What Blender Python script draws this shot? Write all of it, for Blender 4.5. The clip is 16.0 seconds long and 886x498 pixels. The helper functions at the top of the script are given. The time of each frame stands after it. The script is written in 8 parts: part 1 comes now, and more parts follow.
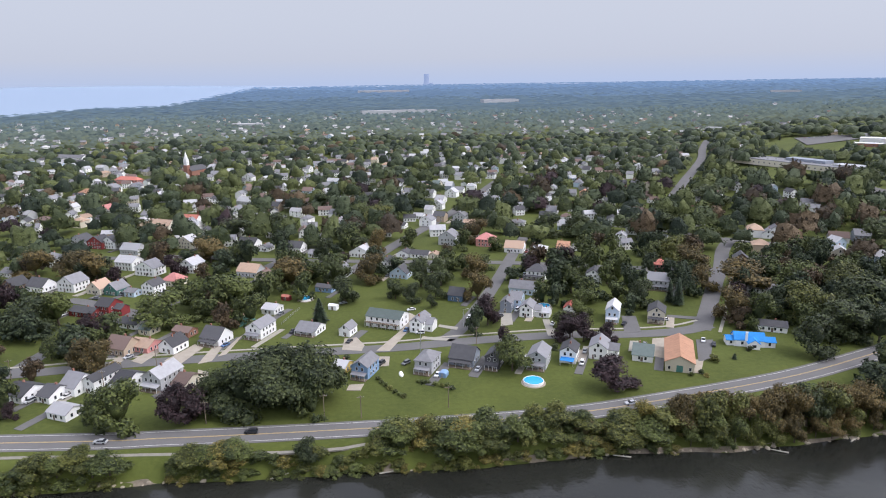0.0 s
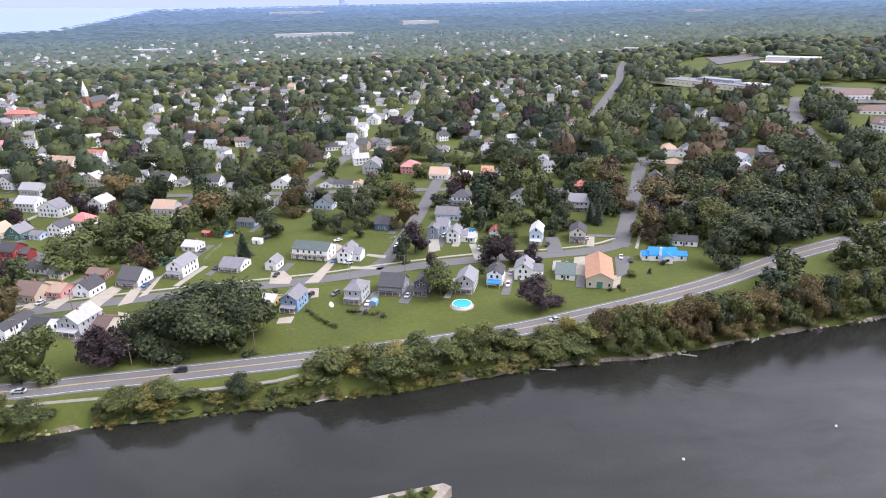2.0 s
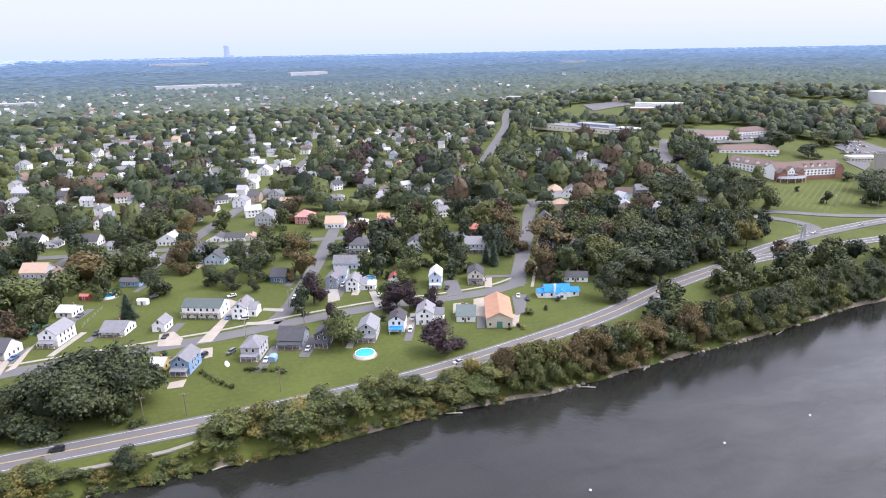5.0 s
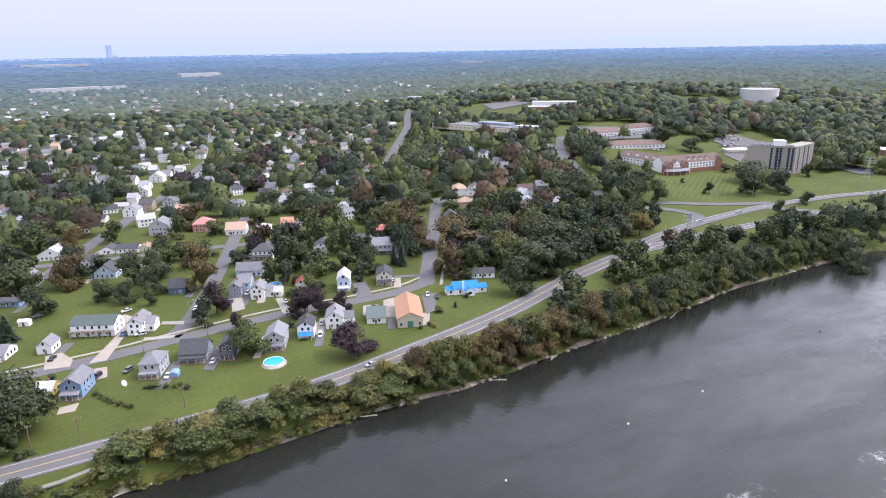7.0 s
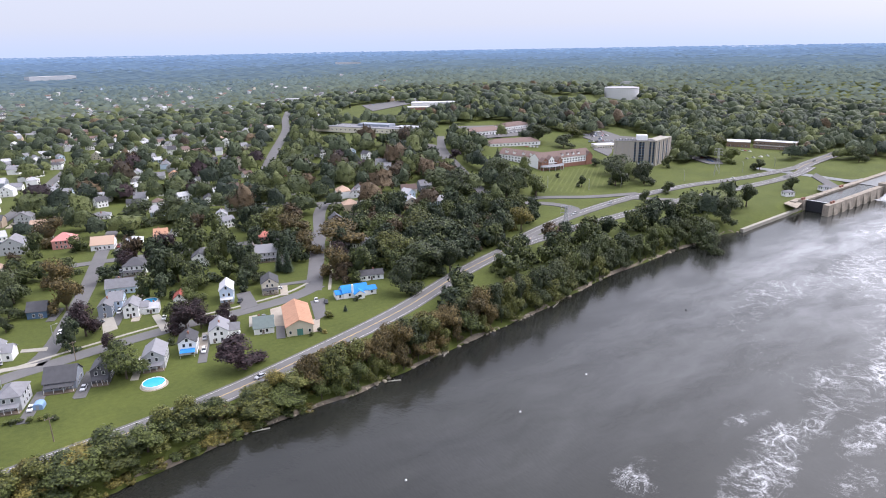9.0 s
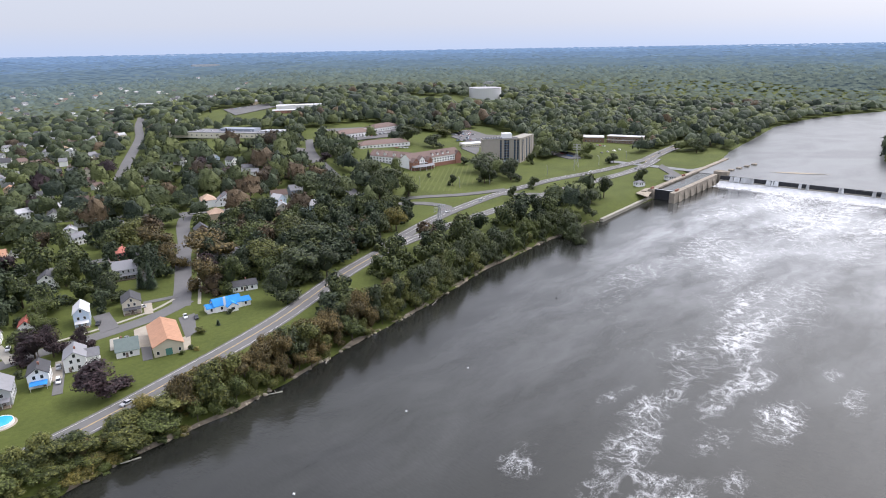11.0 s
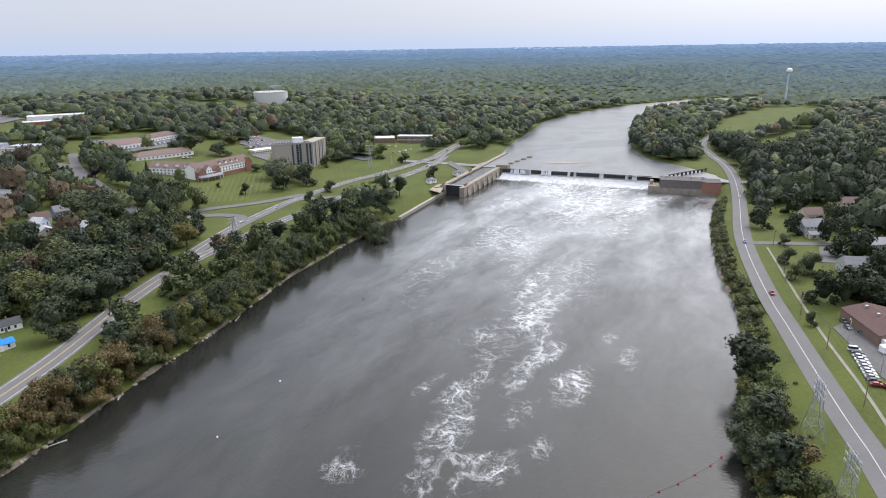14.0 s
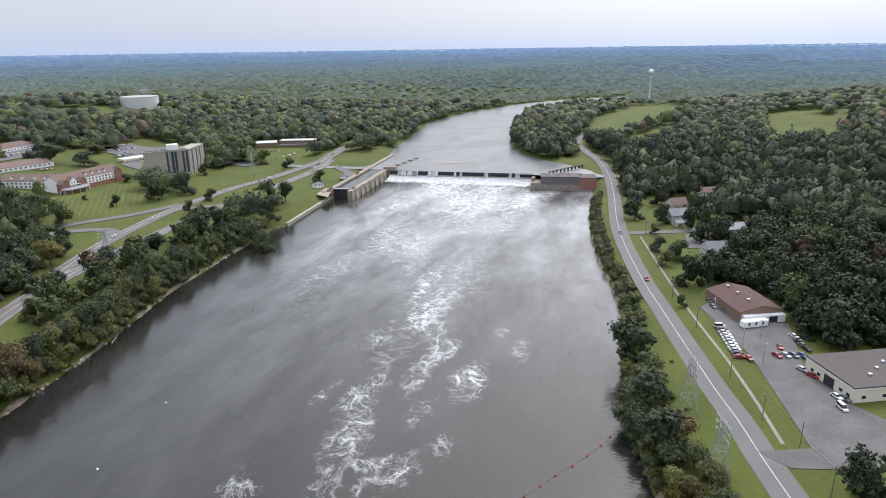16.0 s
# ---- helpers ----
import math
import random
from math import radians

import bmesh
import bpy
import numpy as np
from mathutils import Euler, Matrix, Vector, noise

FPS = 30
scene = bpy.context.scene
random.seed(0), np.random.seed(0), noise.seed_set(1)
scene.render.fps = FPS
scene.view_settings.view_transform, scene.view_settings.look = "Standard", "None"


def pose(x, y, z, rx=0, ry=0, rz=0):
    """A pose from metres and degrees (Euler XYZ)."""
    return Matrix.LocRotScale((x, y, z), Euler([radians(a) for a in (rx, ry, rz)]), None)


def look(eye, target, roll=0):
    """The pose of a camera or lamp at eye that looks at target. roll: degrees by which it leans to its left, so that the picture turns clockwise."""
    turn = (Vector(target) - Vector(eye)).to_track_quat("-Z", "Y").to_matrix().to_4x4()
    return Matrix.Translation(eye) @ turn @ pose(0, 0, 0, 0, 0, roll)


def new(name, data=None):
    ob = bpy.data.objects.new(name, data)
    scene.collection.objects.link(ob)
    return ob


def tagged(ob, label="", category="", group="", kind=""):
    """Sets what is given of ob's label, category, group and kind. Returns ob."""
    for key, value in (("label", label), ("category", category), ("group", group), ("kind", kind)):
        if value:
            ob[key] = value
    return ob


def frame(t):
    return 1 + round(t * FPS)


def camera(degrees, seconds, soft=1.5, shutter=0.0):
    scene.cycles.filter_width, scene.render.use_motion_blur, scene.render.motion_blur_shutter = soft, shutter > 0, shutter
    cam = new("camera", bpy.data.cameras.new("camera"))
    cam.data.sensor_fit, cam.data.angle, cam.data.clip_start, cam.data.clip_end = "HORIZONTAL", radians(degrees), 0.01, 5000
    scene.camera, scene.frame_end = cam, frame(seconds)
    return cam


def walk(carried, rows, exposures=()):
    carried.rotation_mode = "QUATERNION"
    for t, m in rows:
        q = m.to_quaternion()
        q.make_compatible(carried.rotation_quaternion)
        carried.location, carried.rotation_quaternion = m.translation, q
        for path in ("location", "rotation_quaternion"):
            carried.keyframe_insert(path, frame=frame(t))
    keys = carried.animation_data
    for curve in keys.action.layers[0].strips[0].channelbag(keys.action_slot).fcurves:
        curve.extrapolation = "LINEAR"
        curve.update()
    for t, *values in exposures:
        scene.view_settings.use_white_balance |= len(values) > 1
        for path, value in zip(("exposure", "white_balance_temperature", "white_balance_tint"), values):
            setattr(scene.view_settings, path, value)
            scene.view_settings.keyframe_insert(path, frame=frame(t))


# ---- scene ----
cam = camera(69.10, 16.0, soft=1.0)
EYE = Vector((0.0, 0.0, 120.0))
# seconds, turn to the left, pitch, lean
PATH = [
    (0, 0.213, -14.487, -0.849),
    (0.5, -1.443, -17.292, -0.901),
    (1, -3.074, -20.702, -1.020),
    (1.5, -4.786, -21.010, -1.009),
    (2, -6.541, -21.024, -1.058),
    (2.5, -8.395, -21.043, -1.040),
    (3, -10.066, -20.870, -1.042),
    (3.5, -11.291, -19.103, -1.050),
    (3.7, -11.787, -18.336, -1.041),
    (4.1, -12.950, -17.250, -1.040),
    (4.6, -14.650, -17.060, -1.030),
    (5.3, -17.250, -17.100, -1.000),
    (6, -20.081, -17.148, -0.964),
    (6.5, -22.112, -17.145, -0.996),
    (7, -24.686, -17.174, -0.969),
    (7.5, -27.309, -17.200, -0.992),
    (8, -29.908, -17.233, -0.975),
    (8.5, -32.467, -17.249, -0.997),
    (9, -35.146, -17.250, -0.973),
    (11.5, -49.646, -17.325, -0.969),
    (12, -52.709, -17.339, -0.957),
    (12.5, -55.839, -17.351, -0.926),
    (13, -59.023, -17.351, -0.917),
    (13.5, -62.134, -17.366, -0.941),
    (14, -64.903, -17.368, -0.941),
    (14.5, -67.364, -17.348, -0.905),
    (15, -69.792, -17.341, -0.907),
    (15.5, -72.272, -17.344, -0.862),
    (16, -75.022, -17.333, -0.862),
]
walk(cam, [(t, Matrix.Translation(EYE) @ pose(0, 0, 0, 90 + p, 0, a) @ pose(0, 0, 0, 0, 0, l)) for t, a, p, l in PATH],
     [(0, -0.29, 5930, 20), (0.5, -0.23, 5930, 21), (1, -0.15, 5930, 22), (1.5, 0.01, 5930, 23), (2, 0.15, 5930, 24), (3.5, 0.37, 5870, 25), (6.5, 0.18, 5860, 25), (9, 0.07, 5930, 23), (12, -0.11, 6050, 18), (16, -0.13, 6050, 17)])

# ---------------------------------------------------------------- light
SUN_AZ, SUN_EL = 102.0, 50.0
world = bpy.data.worlds.new("sky")
scene.world = world
world.use_nodes = True
wn, wl = world.node_tree.nodes, world.node_tree.links
bg = wn["Background"]
skytex = wn.new("ShaderNodeTexSky")
skytex.sky_type, skytex.sun_disc = "NISHITA", False
skytex.sun_elevation, skytex.sun_rotation = radians(SUN_EL), radians(SUN_AZ)
skytex.air_density, skytex.dust_density, skytex.ozone_density = 1.0, 4.0, 1.0
# a high thin overcast veils the blue
veil = wn.new("ShaderNodeMix")
veil.data_type = "RGBA"
veil.inputs["Factor"].default_value = 0.8
tc = wn.new("ShaderNodeTexCoord")
sep = wn.new("ShaderNodeSeparateXYZ")
ramp = wn.new("ShaderNodeValToRGB")
# pale near the horizon, brightening toward the zenith as under a thin overcast
ramp.color_ramp.elements[0].position, ramp.color_ramp.elements[0].color = 0.0, (5.7, 6.8, 8.3, 1)
ramp.color_ramp.elements[1].position, ramp.color_ramp.elements[1].color = 0.9, (11.6, 12.0, 12.8, 1)
for at_z, tone in ((0.035, (6.45, 6.95, 7.35)), (0.13, (6.75, 7.1, 7.15)), (0.35, (8.2, 8.6, 8.9))):
    ramp.color_ramp.elements.new(at_z).color = (*tone, 1)
wl.new(tc.outputs["Generated"], sep.inputs[0])
wl.new(sep.outputs["Z"], ramp.inputs[0])
wl.new(skytex.outputs[0], veil.inputs["A"])
wl.new(ramp.outputs[0], veil.inputs["B"])
# the sun's broad aureole in the haze
aim = wn.new("ShaderNodeVectorMath")
aim.operation = "DOT_PRODUCT"
aim.inputs[1].default_value = (math.sin(radians(SUN_AZ)) * math.cos(radians(SUN_EL)), math.cos(radians(SUN_AZ)) * math.cos(radians(SUN_EL)), math.sin(radians(SUN_EL)))
wl.new(tc.outputs["Generated"], aim.inputs[0])
power = wn.new("ShaderNodeMath")
power.operation = "POWER"
power.use_clamp = True
clampdot = wn.new("ShaderNodeMath")
clampdot.operation = "MAXIMUM"
clampdot.inputs[1].default_value = 0.0
wl.new(aim.outputs["Value"], clampdot.inputs[0])
wl.new(clampdot.outputs[0], power.inputs[0])
power.inputs[1].default_value = 7.0
glow = wn.new("ShaderNodeMix")
glow.data_type, glow.blend_type = "RGBA", "ADD"
glow.inputs["B"].default_value = (27.0, 26.4, 23.0, 1)
wl.new(power.outputs[0], glow.inputs["Factor"])
wl.new(veil.outputs["Result"], glow.inputs["A"])
wl.new(glow.outputs["Result"], bg.inputs["Color"])
bg.inputs["Strength"].default_value = 0.128

sun = new("sun", bpy.data.lights.new("sun", "SUN"))
sun.data.energy, sun.data.angle, sun.data.color = 1.4, radians(12), (1.0, 0.95, 0.88)
to_sun = Vector((math.sin(radians(SUN_AZ)) * math.cos(radians(SUN_EL)), math.cos(radians(SUN_AZ)) * math.cos(radians(SUN_EL)), math.sin(radians(SUN_EL))))
sun.matrix_world = look(to_sun * 300, (0, 0, 0))
scene.view_settings.exposure = 0.0

# ---------------------------------------------------------------- materials


def mat(name, col, rough=0.85, metal=0.0, vary=0.15, scale=0.5, fine=6.0, bump=0.0, bscale=4.0, island=0.0, spec=0.3, col2=None, obj=0.0, relief=0.3):
    """A painted, worn or natural surface: colour varied at two scales, by piece, and with fine relief."""
    m = bpy.data.materials.new(name)
    m.use_nodes = True
    n, l = m.node_tree.nodes, m.node_tree.links
    b = n["Principled BSDF"]
    b.inputs["Roughness"].default_value, b.inputs["Metallic"].default_value = rough, metal
    b.inputs["Specular IOR Level"].default_value = spec
    co = n.new("ShaderNodeNewGeometry")

    def noisy(sc, det):
        t = n.new("ShaderNodeTexNoise")
        t.inputs["Scale"].default_value, t.inputs["Detail"].default_value = sc, det
        l.new(co.outputs["Position"], t.inputs["Vector"])
        return t.outputs["Fac"]

    def math_node(op, a, b2):
        q = n.new("ShaderNodeMath")
        q.operation = op
        for i, v in enumerate((a, b2)):
            if isinstance(v, (int, float)):
                q.inputs[i].default_value = v
            else:
                l.new(v, q.inputs[i])
        return q.outputs[0]

    fac = math_node("ADD", math_node("MULTIPLY", noisy(scale, 3), 0.6), math_node("MULTIPLY", noisy(fine, 2), 0.4))
    if island:
        fac = math_node("ADD", fac, math_node("MULTIPLY", math_node("SUBTRACT", co.outputs["Random Per Island"], 0.5), island))
    if obj:
        info = n.new("ShaderNodeObjectInfo")
        fac = math_node("ADD", fac, math_node("MULTIPLY", math_node("SUBTRACT", info.outputs["Random"], 0.5), obj))
    r = n.new("ShaderNodeValToRGB")
    e = r.color_ramp.elements
    e[0].position, e[1].position = 0.25, 0.75
    a = col2 or tuple(c * (1 - vary) for c in col)
    z = col if col2 else tuple(min(1, c * (1 + vary)) for c in col)
    e[0].color, e[1].color = (*a, 1), (*z, 1)
    l.new(fac, r.inputs[0])
    l.new(r.outputs[0], b.inputs["Base Color"])
    if bump:
        bp = n.new("ShaderNodeBump")
        bp.inputs["Strength"].default_value, bp.inputs["Distance"].default_value = bump, relief
        l.new(noisy(bscale, 4), bp.inputs["Height"])
        l.new(bp.outputs[0], b.inputs["Normal"])
    return m


M = {}
M["grass"] = mat("grass", (0.104, 0.124, 0.024), 0.95, scale=0.035, fine=0.5, col2=(0.050, 0.065, 0.012), bump=0.4, bscale=1.5)
M["asphalt"] = mat("asphalt", (0.14, 0.137, 0.134), 0.9, vary=0.15, scale=0.08, fine=1.2)
M["asphalt_main"] = mat("asphalt_main", (0.15, 0.146, 0.142), 0.9, vary=0.14, scale=0.06, fine=1.0)
M["concrete"] = mat("concrete", (0.34, 0.32, 0.27), 0.9, vary=0.15, scale=0.3, fine=2.0)
M["drive"] = mat("drive", (0.36, 0.32, 0.26), 0.9, vary=0.18, scale=0.3, fine=2.0)
M["lot"] = mat("lot", (0.125, 0.122, 0.118), 0.9, vary=0.35, scale=0.12, fine=1.2)
M["worn_path"] = mat("worn_path", (0.24, 0.225, 0.19), 0.9, vary=0.25, scale=0.3, fine=2.0)
M["white_line"] = mat("white_line", (0.62, 0.61, 0.58), 0.7, vary=0.1)
M["yellow_line"] = mat("yellow_line", (0.55, 0.40, 0.16), 0.7, vary=0.15)
M["rock"] = mat("rock", (0.36, 0.31, 0.24), 0.95, vary=0.35, scale=0.6, fine=3.0, bump=0.5, obj=0.3)
M["bank_earth"] = mat("bank_earth", (0.19, 0.16, 0.12), 0.95, vary=0.5, scale=0.25, fine=1.5, bump=0.6, bscale=1.5)
M["bark"] = mat("bark", (0.10, 0.08, 0.06), 0.95, vary=0.3, scale=1.0)


def leaf(name, a, b, obj=0.5):
    return mat(name, b, 0.6, col2=a, scale=0.3, fine=2.2, island=0.85, spec=0.34, obj=obj, bump=0.9, bscale=3.0)


M["leaf_green"] = leaf("leaf_green", (0.033, 0.046, 0.014), (0.122, 0.146, 0.038))
M["leaf_dark"] = leaf("leaf_dark", (0.023, 0.034, 0.014), (0.080, 0.099, 0.034))
M["leaf_olive"] = leaf("leaf_olive", (0.042, 0.053, 0.014), (0.150, 0.156, 0.036))
M["leaf_yellow"] = leaf("leaf_yellow", (0.080, 0.076, 0.020), (0.24, 0.20, 0.045))
M["leaf_brown"] = leaf("leaf_brown", (0.052, 0.043, 0.015), (0.168, 0.122, 0.040))
M["leaf_purple"] = leaf("leaf_purple", (0.016, 0.010, 0.012), (0.052, 0.030, 0.032), obj=0.25)
M["leaf_needle"] = leaf("leaf_needle", (0.018, 0.032, 0.018), (0.054, 0.080, 0.040), obj=0.3)


# a surface with the air's haze painted in as a steady emission
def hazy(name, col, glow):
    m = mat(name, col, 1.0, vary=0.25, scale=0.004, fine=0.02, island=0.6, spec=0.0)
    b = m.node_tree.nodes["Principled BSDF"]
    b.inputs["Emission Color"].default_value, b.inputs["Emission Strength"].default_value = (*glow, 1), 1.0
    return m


WALLS = {
    "white": (0.86, 0.86, 0.85), "cream": (0.66, 0.61, 0.50), "grey": (0.46, 0.47, 0.48), "dark": (0.10, 0.10, 0.11), "blue": (0.22, 0.34, 0.52),
    "pale_blue": (0.52, 0.62, 0.74), "yellow": (0.70, 0.52, 0.16), "red": (0.28, 0.05, 0.05), "tan": (0.45, 0.36, 0.27), "brick": (0.30, 0.15, 0.11),
    "green": (0.08, 0.20, 0.17), "beige": (0.56, 0.51, 0.40), "pink": (0.60, 0.28, 0.26), "brown": (0.22, 0.15, 0.11), "slate": (0.28, 0.31, 0.36), "navy": (0.09, 0.15, 0.24), "tower": (0.40, 0.365, 0.32),
}
ROOFS = {
    "grey": (0.22, 0.22, 0.23), "dark": (0.085, 0.085, 0.09), "black": (0.05, 0.05, 0.055), "brown": (0.17, 0.122, 0.105), "red": (0.28, 0.08, 0.06), "green": (0.12, 0.15, 0.14),
    "peach": (0.46, 0.26, 0.165), "blue": (0.04, 0.25, 0.62), "light": (0.44, 0.44, 0.45), "pink": (0.50, 0.22, 0.20), "tan": (0.42, 0.30, 0.22), "white": (0.72, 0.72, 0.72), "rust": (0.115, 0.072, 0.064), "tar": (0.12, 0.108, 0.10), "salmon": (0.46, 0.17, 0.13),
}
for k, c in WALLS.items():
    M["wall_" + k] = mat("wall_" + k, c, 0.75, vary=0.07, scale=0.4, fine=3.0, obj=0.5)
for k, c in ROOFS.items():
    M["roof_" + k] = mat("roof_" + k, c, 0.9, vary=0.18, scale=0.6, fine=5.0, obj=0.7)
M["trim"] = mat("trim", (0.72, 0.72, 0.70), 0.6, vary=0.05)
M["door"] = mat("door", (0.16, 0.12, 0.10), 0.6, vary=0.2)
M["glass"] = mat("glass", (0.03, 0.035, 0.042), 0.08, vary=0.2, spec=0.6)
M["steel"] = mat("steel", (0.42, 0.43, 0.44), 0.5, metal=0.6, vary=0.15)
M["wood_pole"] = mat("wood_pole", (0.20, 0.16, 0.12), 0.9, vary=0.25)

# ---------------------------------------------------------------- small tools


def mesh_object(name, verts, faces, material, parent=None, label="", smooth=False):
    me = bpy.data.meshes.new(name)
    me.from_pydata([tuple(v) for v in verts], [], [tuple(f) for f in faces])
    me.update()
    for m in material if isinstance(material, (list, tuple)) else (material,):
        me.materials.append(m)
    if smooth:
        me.polygons.foreach_set("use_smooth", [True] * len(me.polygons))
    ob = new(name, me)
    ob.parent = parent
    if label:
        ob["label"] = label
    return ob


def empty(name, m):
    ob = new(name)
    ob.empty_display_size = 0.5
    ob.matrix_basis = m
    return ob


class Shape:
    """Collects boxes, slabs and tubes into one mesh."""

    def __init__(self):
        self.v, self.f, self.mi = [], [], []

    def add(self, verts, faces, mi=0):
        o = len(self.v)
        self.v += [tuple(p) for p in verts]
        self.f += [tuple(o + i for i in f) for f in faces]
        self.mi += [mi] * len(faces)
        return self

    def box(self, x0, y0, z0, x1, y1, z1, mi=0):
        return self.add([(x, y, z) for z in (z0, z1) for x, y in ((x0, y0), (x1, y0), (x1, y1), (x0, y1))],
                        [(3, 2, 1, 0), (4, 5, 6, 7), (0, 1, 5, 4), (1, 2, 6, 5), (2, 3, 7, 6), (3, 0, 4, 7)], mi)

    def tube(self, a, b, r0, r1=None, n=8, mi=0):
        a, b = Vector(a), Vector(b)
        q = (b - a).to_track_quat("Z", "Y").to_matrix()
        r1 = r0 if r1 is None else r1
        vs = [p + q @ Vector((math.cos(i * math.tau / n) * r, math.sin(i * math.tau / n) * r, 0)) for p, r in ((a, r0), (b, r1)) for i in range(n)]
        fs = [(i, (i + 1) % n, n + (i + 1) % n, n + i) for i in range(n)] + [tuple(range(n - 1, -1, -1)), tuple(range(n, 2 * n))]
        return self.add(vs, fs, mi)

    def slab(self, quad, thick, mi=0):
        """A sheet of four corners, thick metres deep against its normal."""
        q = [Vector(p) for p in quad]
        nrm = (q[1] - q[0]).cross(q[2] - q[0]).normalized() * thick
        return self.add(q + [p - nrm for p in q], [(0, 1, 2, 3), (7, 6, 5, 4), (1, 0, 4, 5), (2, 1, 5, 6), (3, 2, 6, 7), (0, 3, 7, 4)], mi)

    def data(self, name, mats):
        me = bpy.data.meshes.new(name)
        me.from_pydata(self.v, [], self.f)
        for m in mats if isinstance(mats, (list, tuple)) else (mats,):
            me.materials.append(m)
        me.polygons.foreach_set("material_index", self.mi)
        me.update()
        return me

    def part(self, name, mats, parent=None, label="", m=None):
        ob = new(name, self.data(name, mats))
        ob.parent = parent
        if m is not None:
            ob.matrix_basis = m
        if label:
            ob["label"] = label
        return ob


def share(name, me, parent, m):
    ob = new(name, me)
    ob.parent = parent
    ob.matrix_basis = m
    return ob


def ico(sub):
    bm = bmesh.new()
    bmesh.ops.create_icosphere(bm, subdivisions=sub, radius=1)
    v = np.array([p.co[:] for p in bm.verts])
    f = np.array([[p.index for p in q.verts] for q in bm.faces])
    bm.free()
    return v, f


# ---------------------------------------------------------------- lie of the land


def smooth(v, a, b):
    k = min(1, max(0, (v - a) / (b - a)))
    return k * k * (3 - 2 * k)


def along(line, x):
    for (a, b), (c, d) in zip(line, line[1:]):
        if x <= c:
            return b + (d - b) * (x - a) / (c - a)
    return line[-1][1]


MIDSTREAM = [(-6000, 80), (300, 105), (560, 130), (780, 185), (1080, 230), (1290, 215), (1510, 95), (1800, -200), (6000, -3000)]
NORTH_BANK = [(-6000, 100), (-700, 140), (-143, 179), (-92, 185), (-36, 189), (-2, 191), (32, 195), (61, 199), (98, 199), (125, 203), (158, 209), (190, 213), (220, 217), (277, 230), (344, 235),
              (412, 239), (421, 233), (462, 235), (513, 238), (700, 250), (763, 264), (881, 278), (1038, 298), (1160, 290), (1275, 260), (1413, 205), (1520, 142), (1600, 66), (1720, -160), (6000, -3100)]
SOUTH_BANK = [(-6000, -200), (-300, -75), (140, -24), (168, -18), (184, -15), (209, -11.5), (225, -10), (252, -9.5), (282, -11), (332, -5), (378, 4), (430, 10), (477, 15), (525, 16), (575, 15), (650, 24),
              (690, 55), (720, 90), (795, 123), (933, 145), (1175, 158), (1286, 128), (1420, 76), (1560, -15), (1640, -20), (1720, -60), (6000, -2900)]
WATER, POOL_LEVEL, DAM_X = -6.0, 1.5, 618.0


def land(x, y):
    """Height of the ground without the river's cut."""
    r, az = math.hypot(x, y), math.degrees(math.atan2(x, y))
    h = 34 * smooth(abs(y - along(MIDSTREAM, x)), 190, 800) * smooth(az if az > -90 else az + 360, 12, 36) + 3 * smooth(x, 560, 700)
    if r > 1500:
        h += (100 - h) * min(1.3, (r - 1500) / 3400) ** 1.3
    return h + 14 * smooth(r, 3000, 4700) + 22 * smooth(-az, 8, 26) * smooth(r, 3000, 4700) - 0.06 * max(0.0, r - 4700)


def ashore(x, y):
    """Metres inland from the water's edge; negative in the river."""
    if y > along(MIDSTREAM, x):
        return y - along(NORTH_BANK, x) + 1.2 * noise.noise((x * 0.08, 3.1, 0.5))
    return along(SOUTH_BANK, x) - y + 1.2 * noise.noise((x * 0.08, 9.7, 0.5))


def on_lake(x, y):
    """Metres out on the great lake beyond the town's shore."""
    if y < 1500:
        return -1000
    shore = along([(-6000, 1300), (-2400, 2050), (-1570, 2330), (-1480, 2700), (-1240, 2850), (-1215, 3150), (-1330, 3500), (-1420, 3800), (-1250, 4250), (-1000, 4450), (-600, 4700), (6000, 9000)], x)
    return y - shore


def ground_height(x, y):
    h, d = land(x, y), ashore(x, y)
    if d < 14:
        low = (WATER if x < DAM_X else POOL_LEVEL) - 0.3
        if d <= 0:
            return low - min(4, -d * 0.4)
        h = low + (h - low) * (0.25 * smooth(d, 0, 2.5) + 0.75 * smooth(d, 1.5, 5.5 if x < 40 and y > 0 else 13))
    if on_lake(x, y) > 0:
        h -= 12 * smooth(on_lake(x, y), 0, 40)
    return h


def steps(a, b, step, far, grow=1.16):
    mid = list(np.arange(a, b + 0.1, step))
    lo, hi, s = [], [], step
    while (lo[-1] if lo else a) > -far:
        s *= grow
        lo.append((lo[-1] if lo else a) - s)
    s = step
    while (hi[-1] if hi else b) < far:
        s *= grow
        hi.append((hi[-1] if hi else b) + s)
    return lo[::-1] + mid + hi


# woods of the distance: out to how far, leaf colour, and haze blue painted as emission
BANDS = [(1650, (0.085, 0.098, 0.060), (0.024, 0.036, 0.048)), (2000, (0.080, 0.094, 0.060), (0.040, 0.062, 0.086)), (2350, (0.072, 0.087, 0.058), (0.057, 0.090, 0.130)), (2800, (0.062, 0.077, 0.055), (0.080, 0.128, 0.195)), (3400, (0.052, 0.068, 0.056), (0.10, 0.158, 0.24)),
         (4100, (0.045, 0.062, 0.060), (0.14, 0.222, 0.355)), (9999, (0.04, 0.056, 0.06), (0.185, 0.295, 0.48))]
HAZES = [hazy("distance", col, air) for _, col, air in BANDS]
XS, YS = steps(-260, 1300, 6.5, 4950), steps(-140, 520, 5.0, 4950, 1.10)
verts = [(x, y, ground_height(x, y)) for y in YS for x in XS]
nx = len(XS)
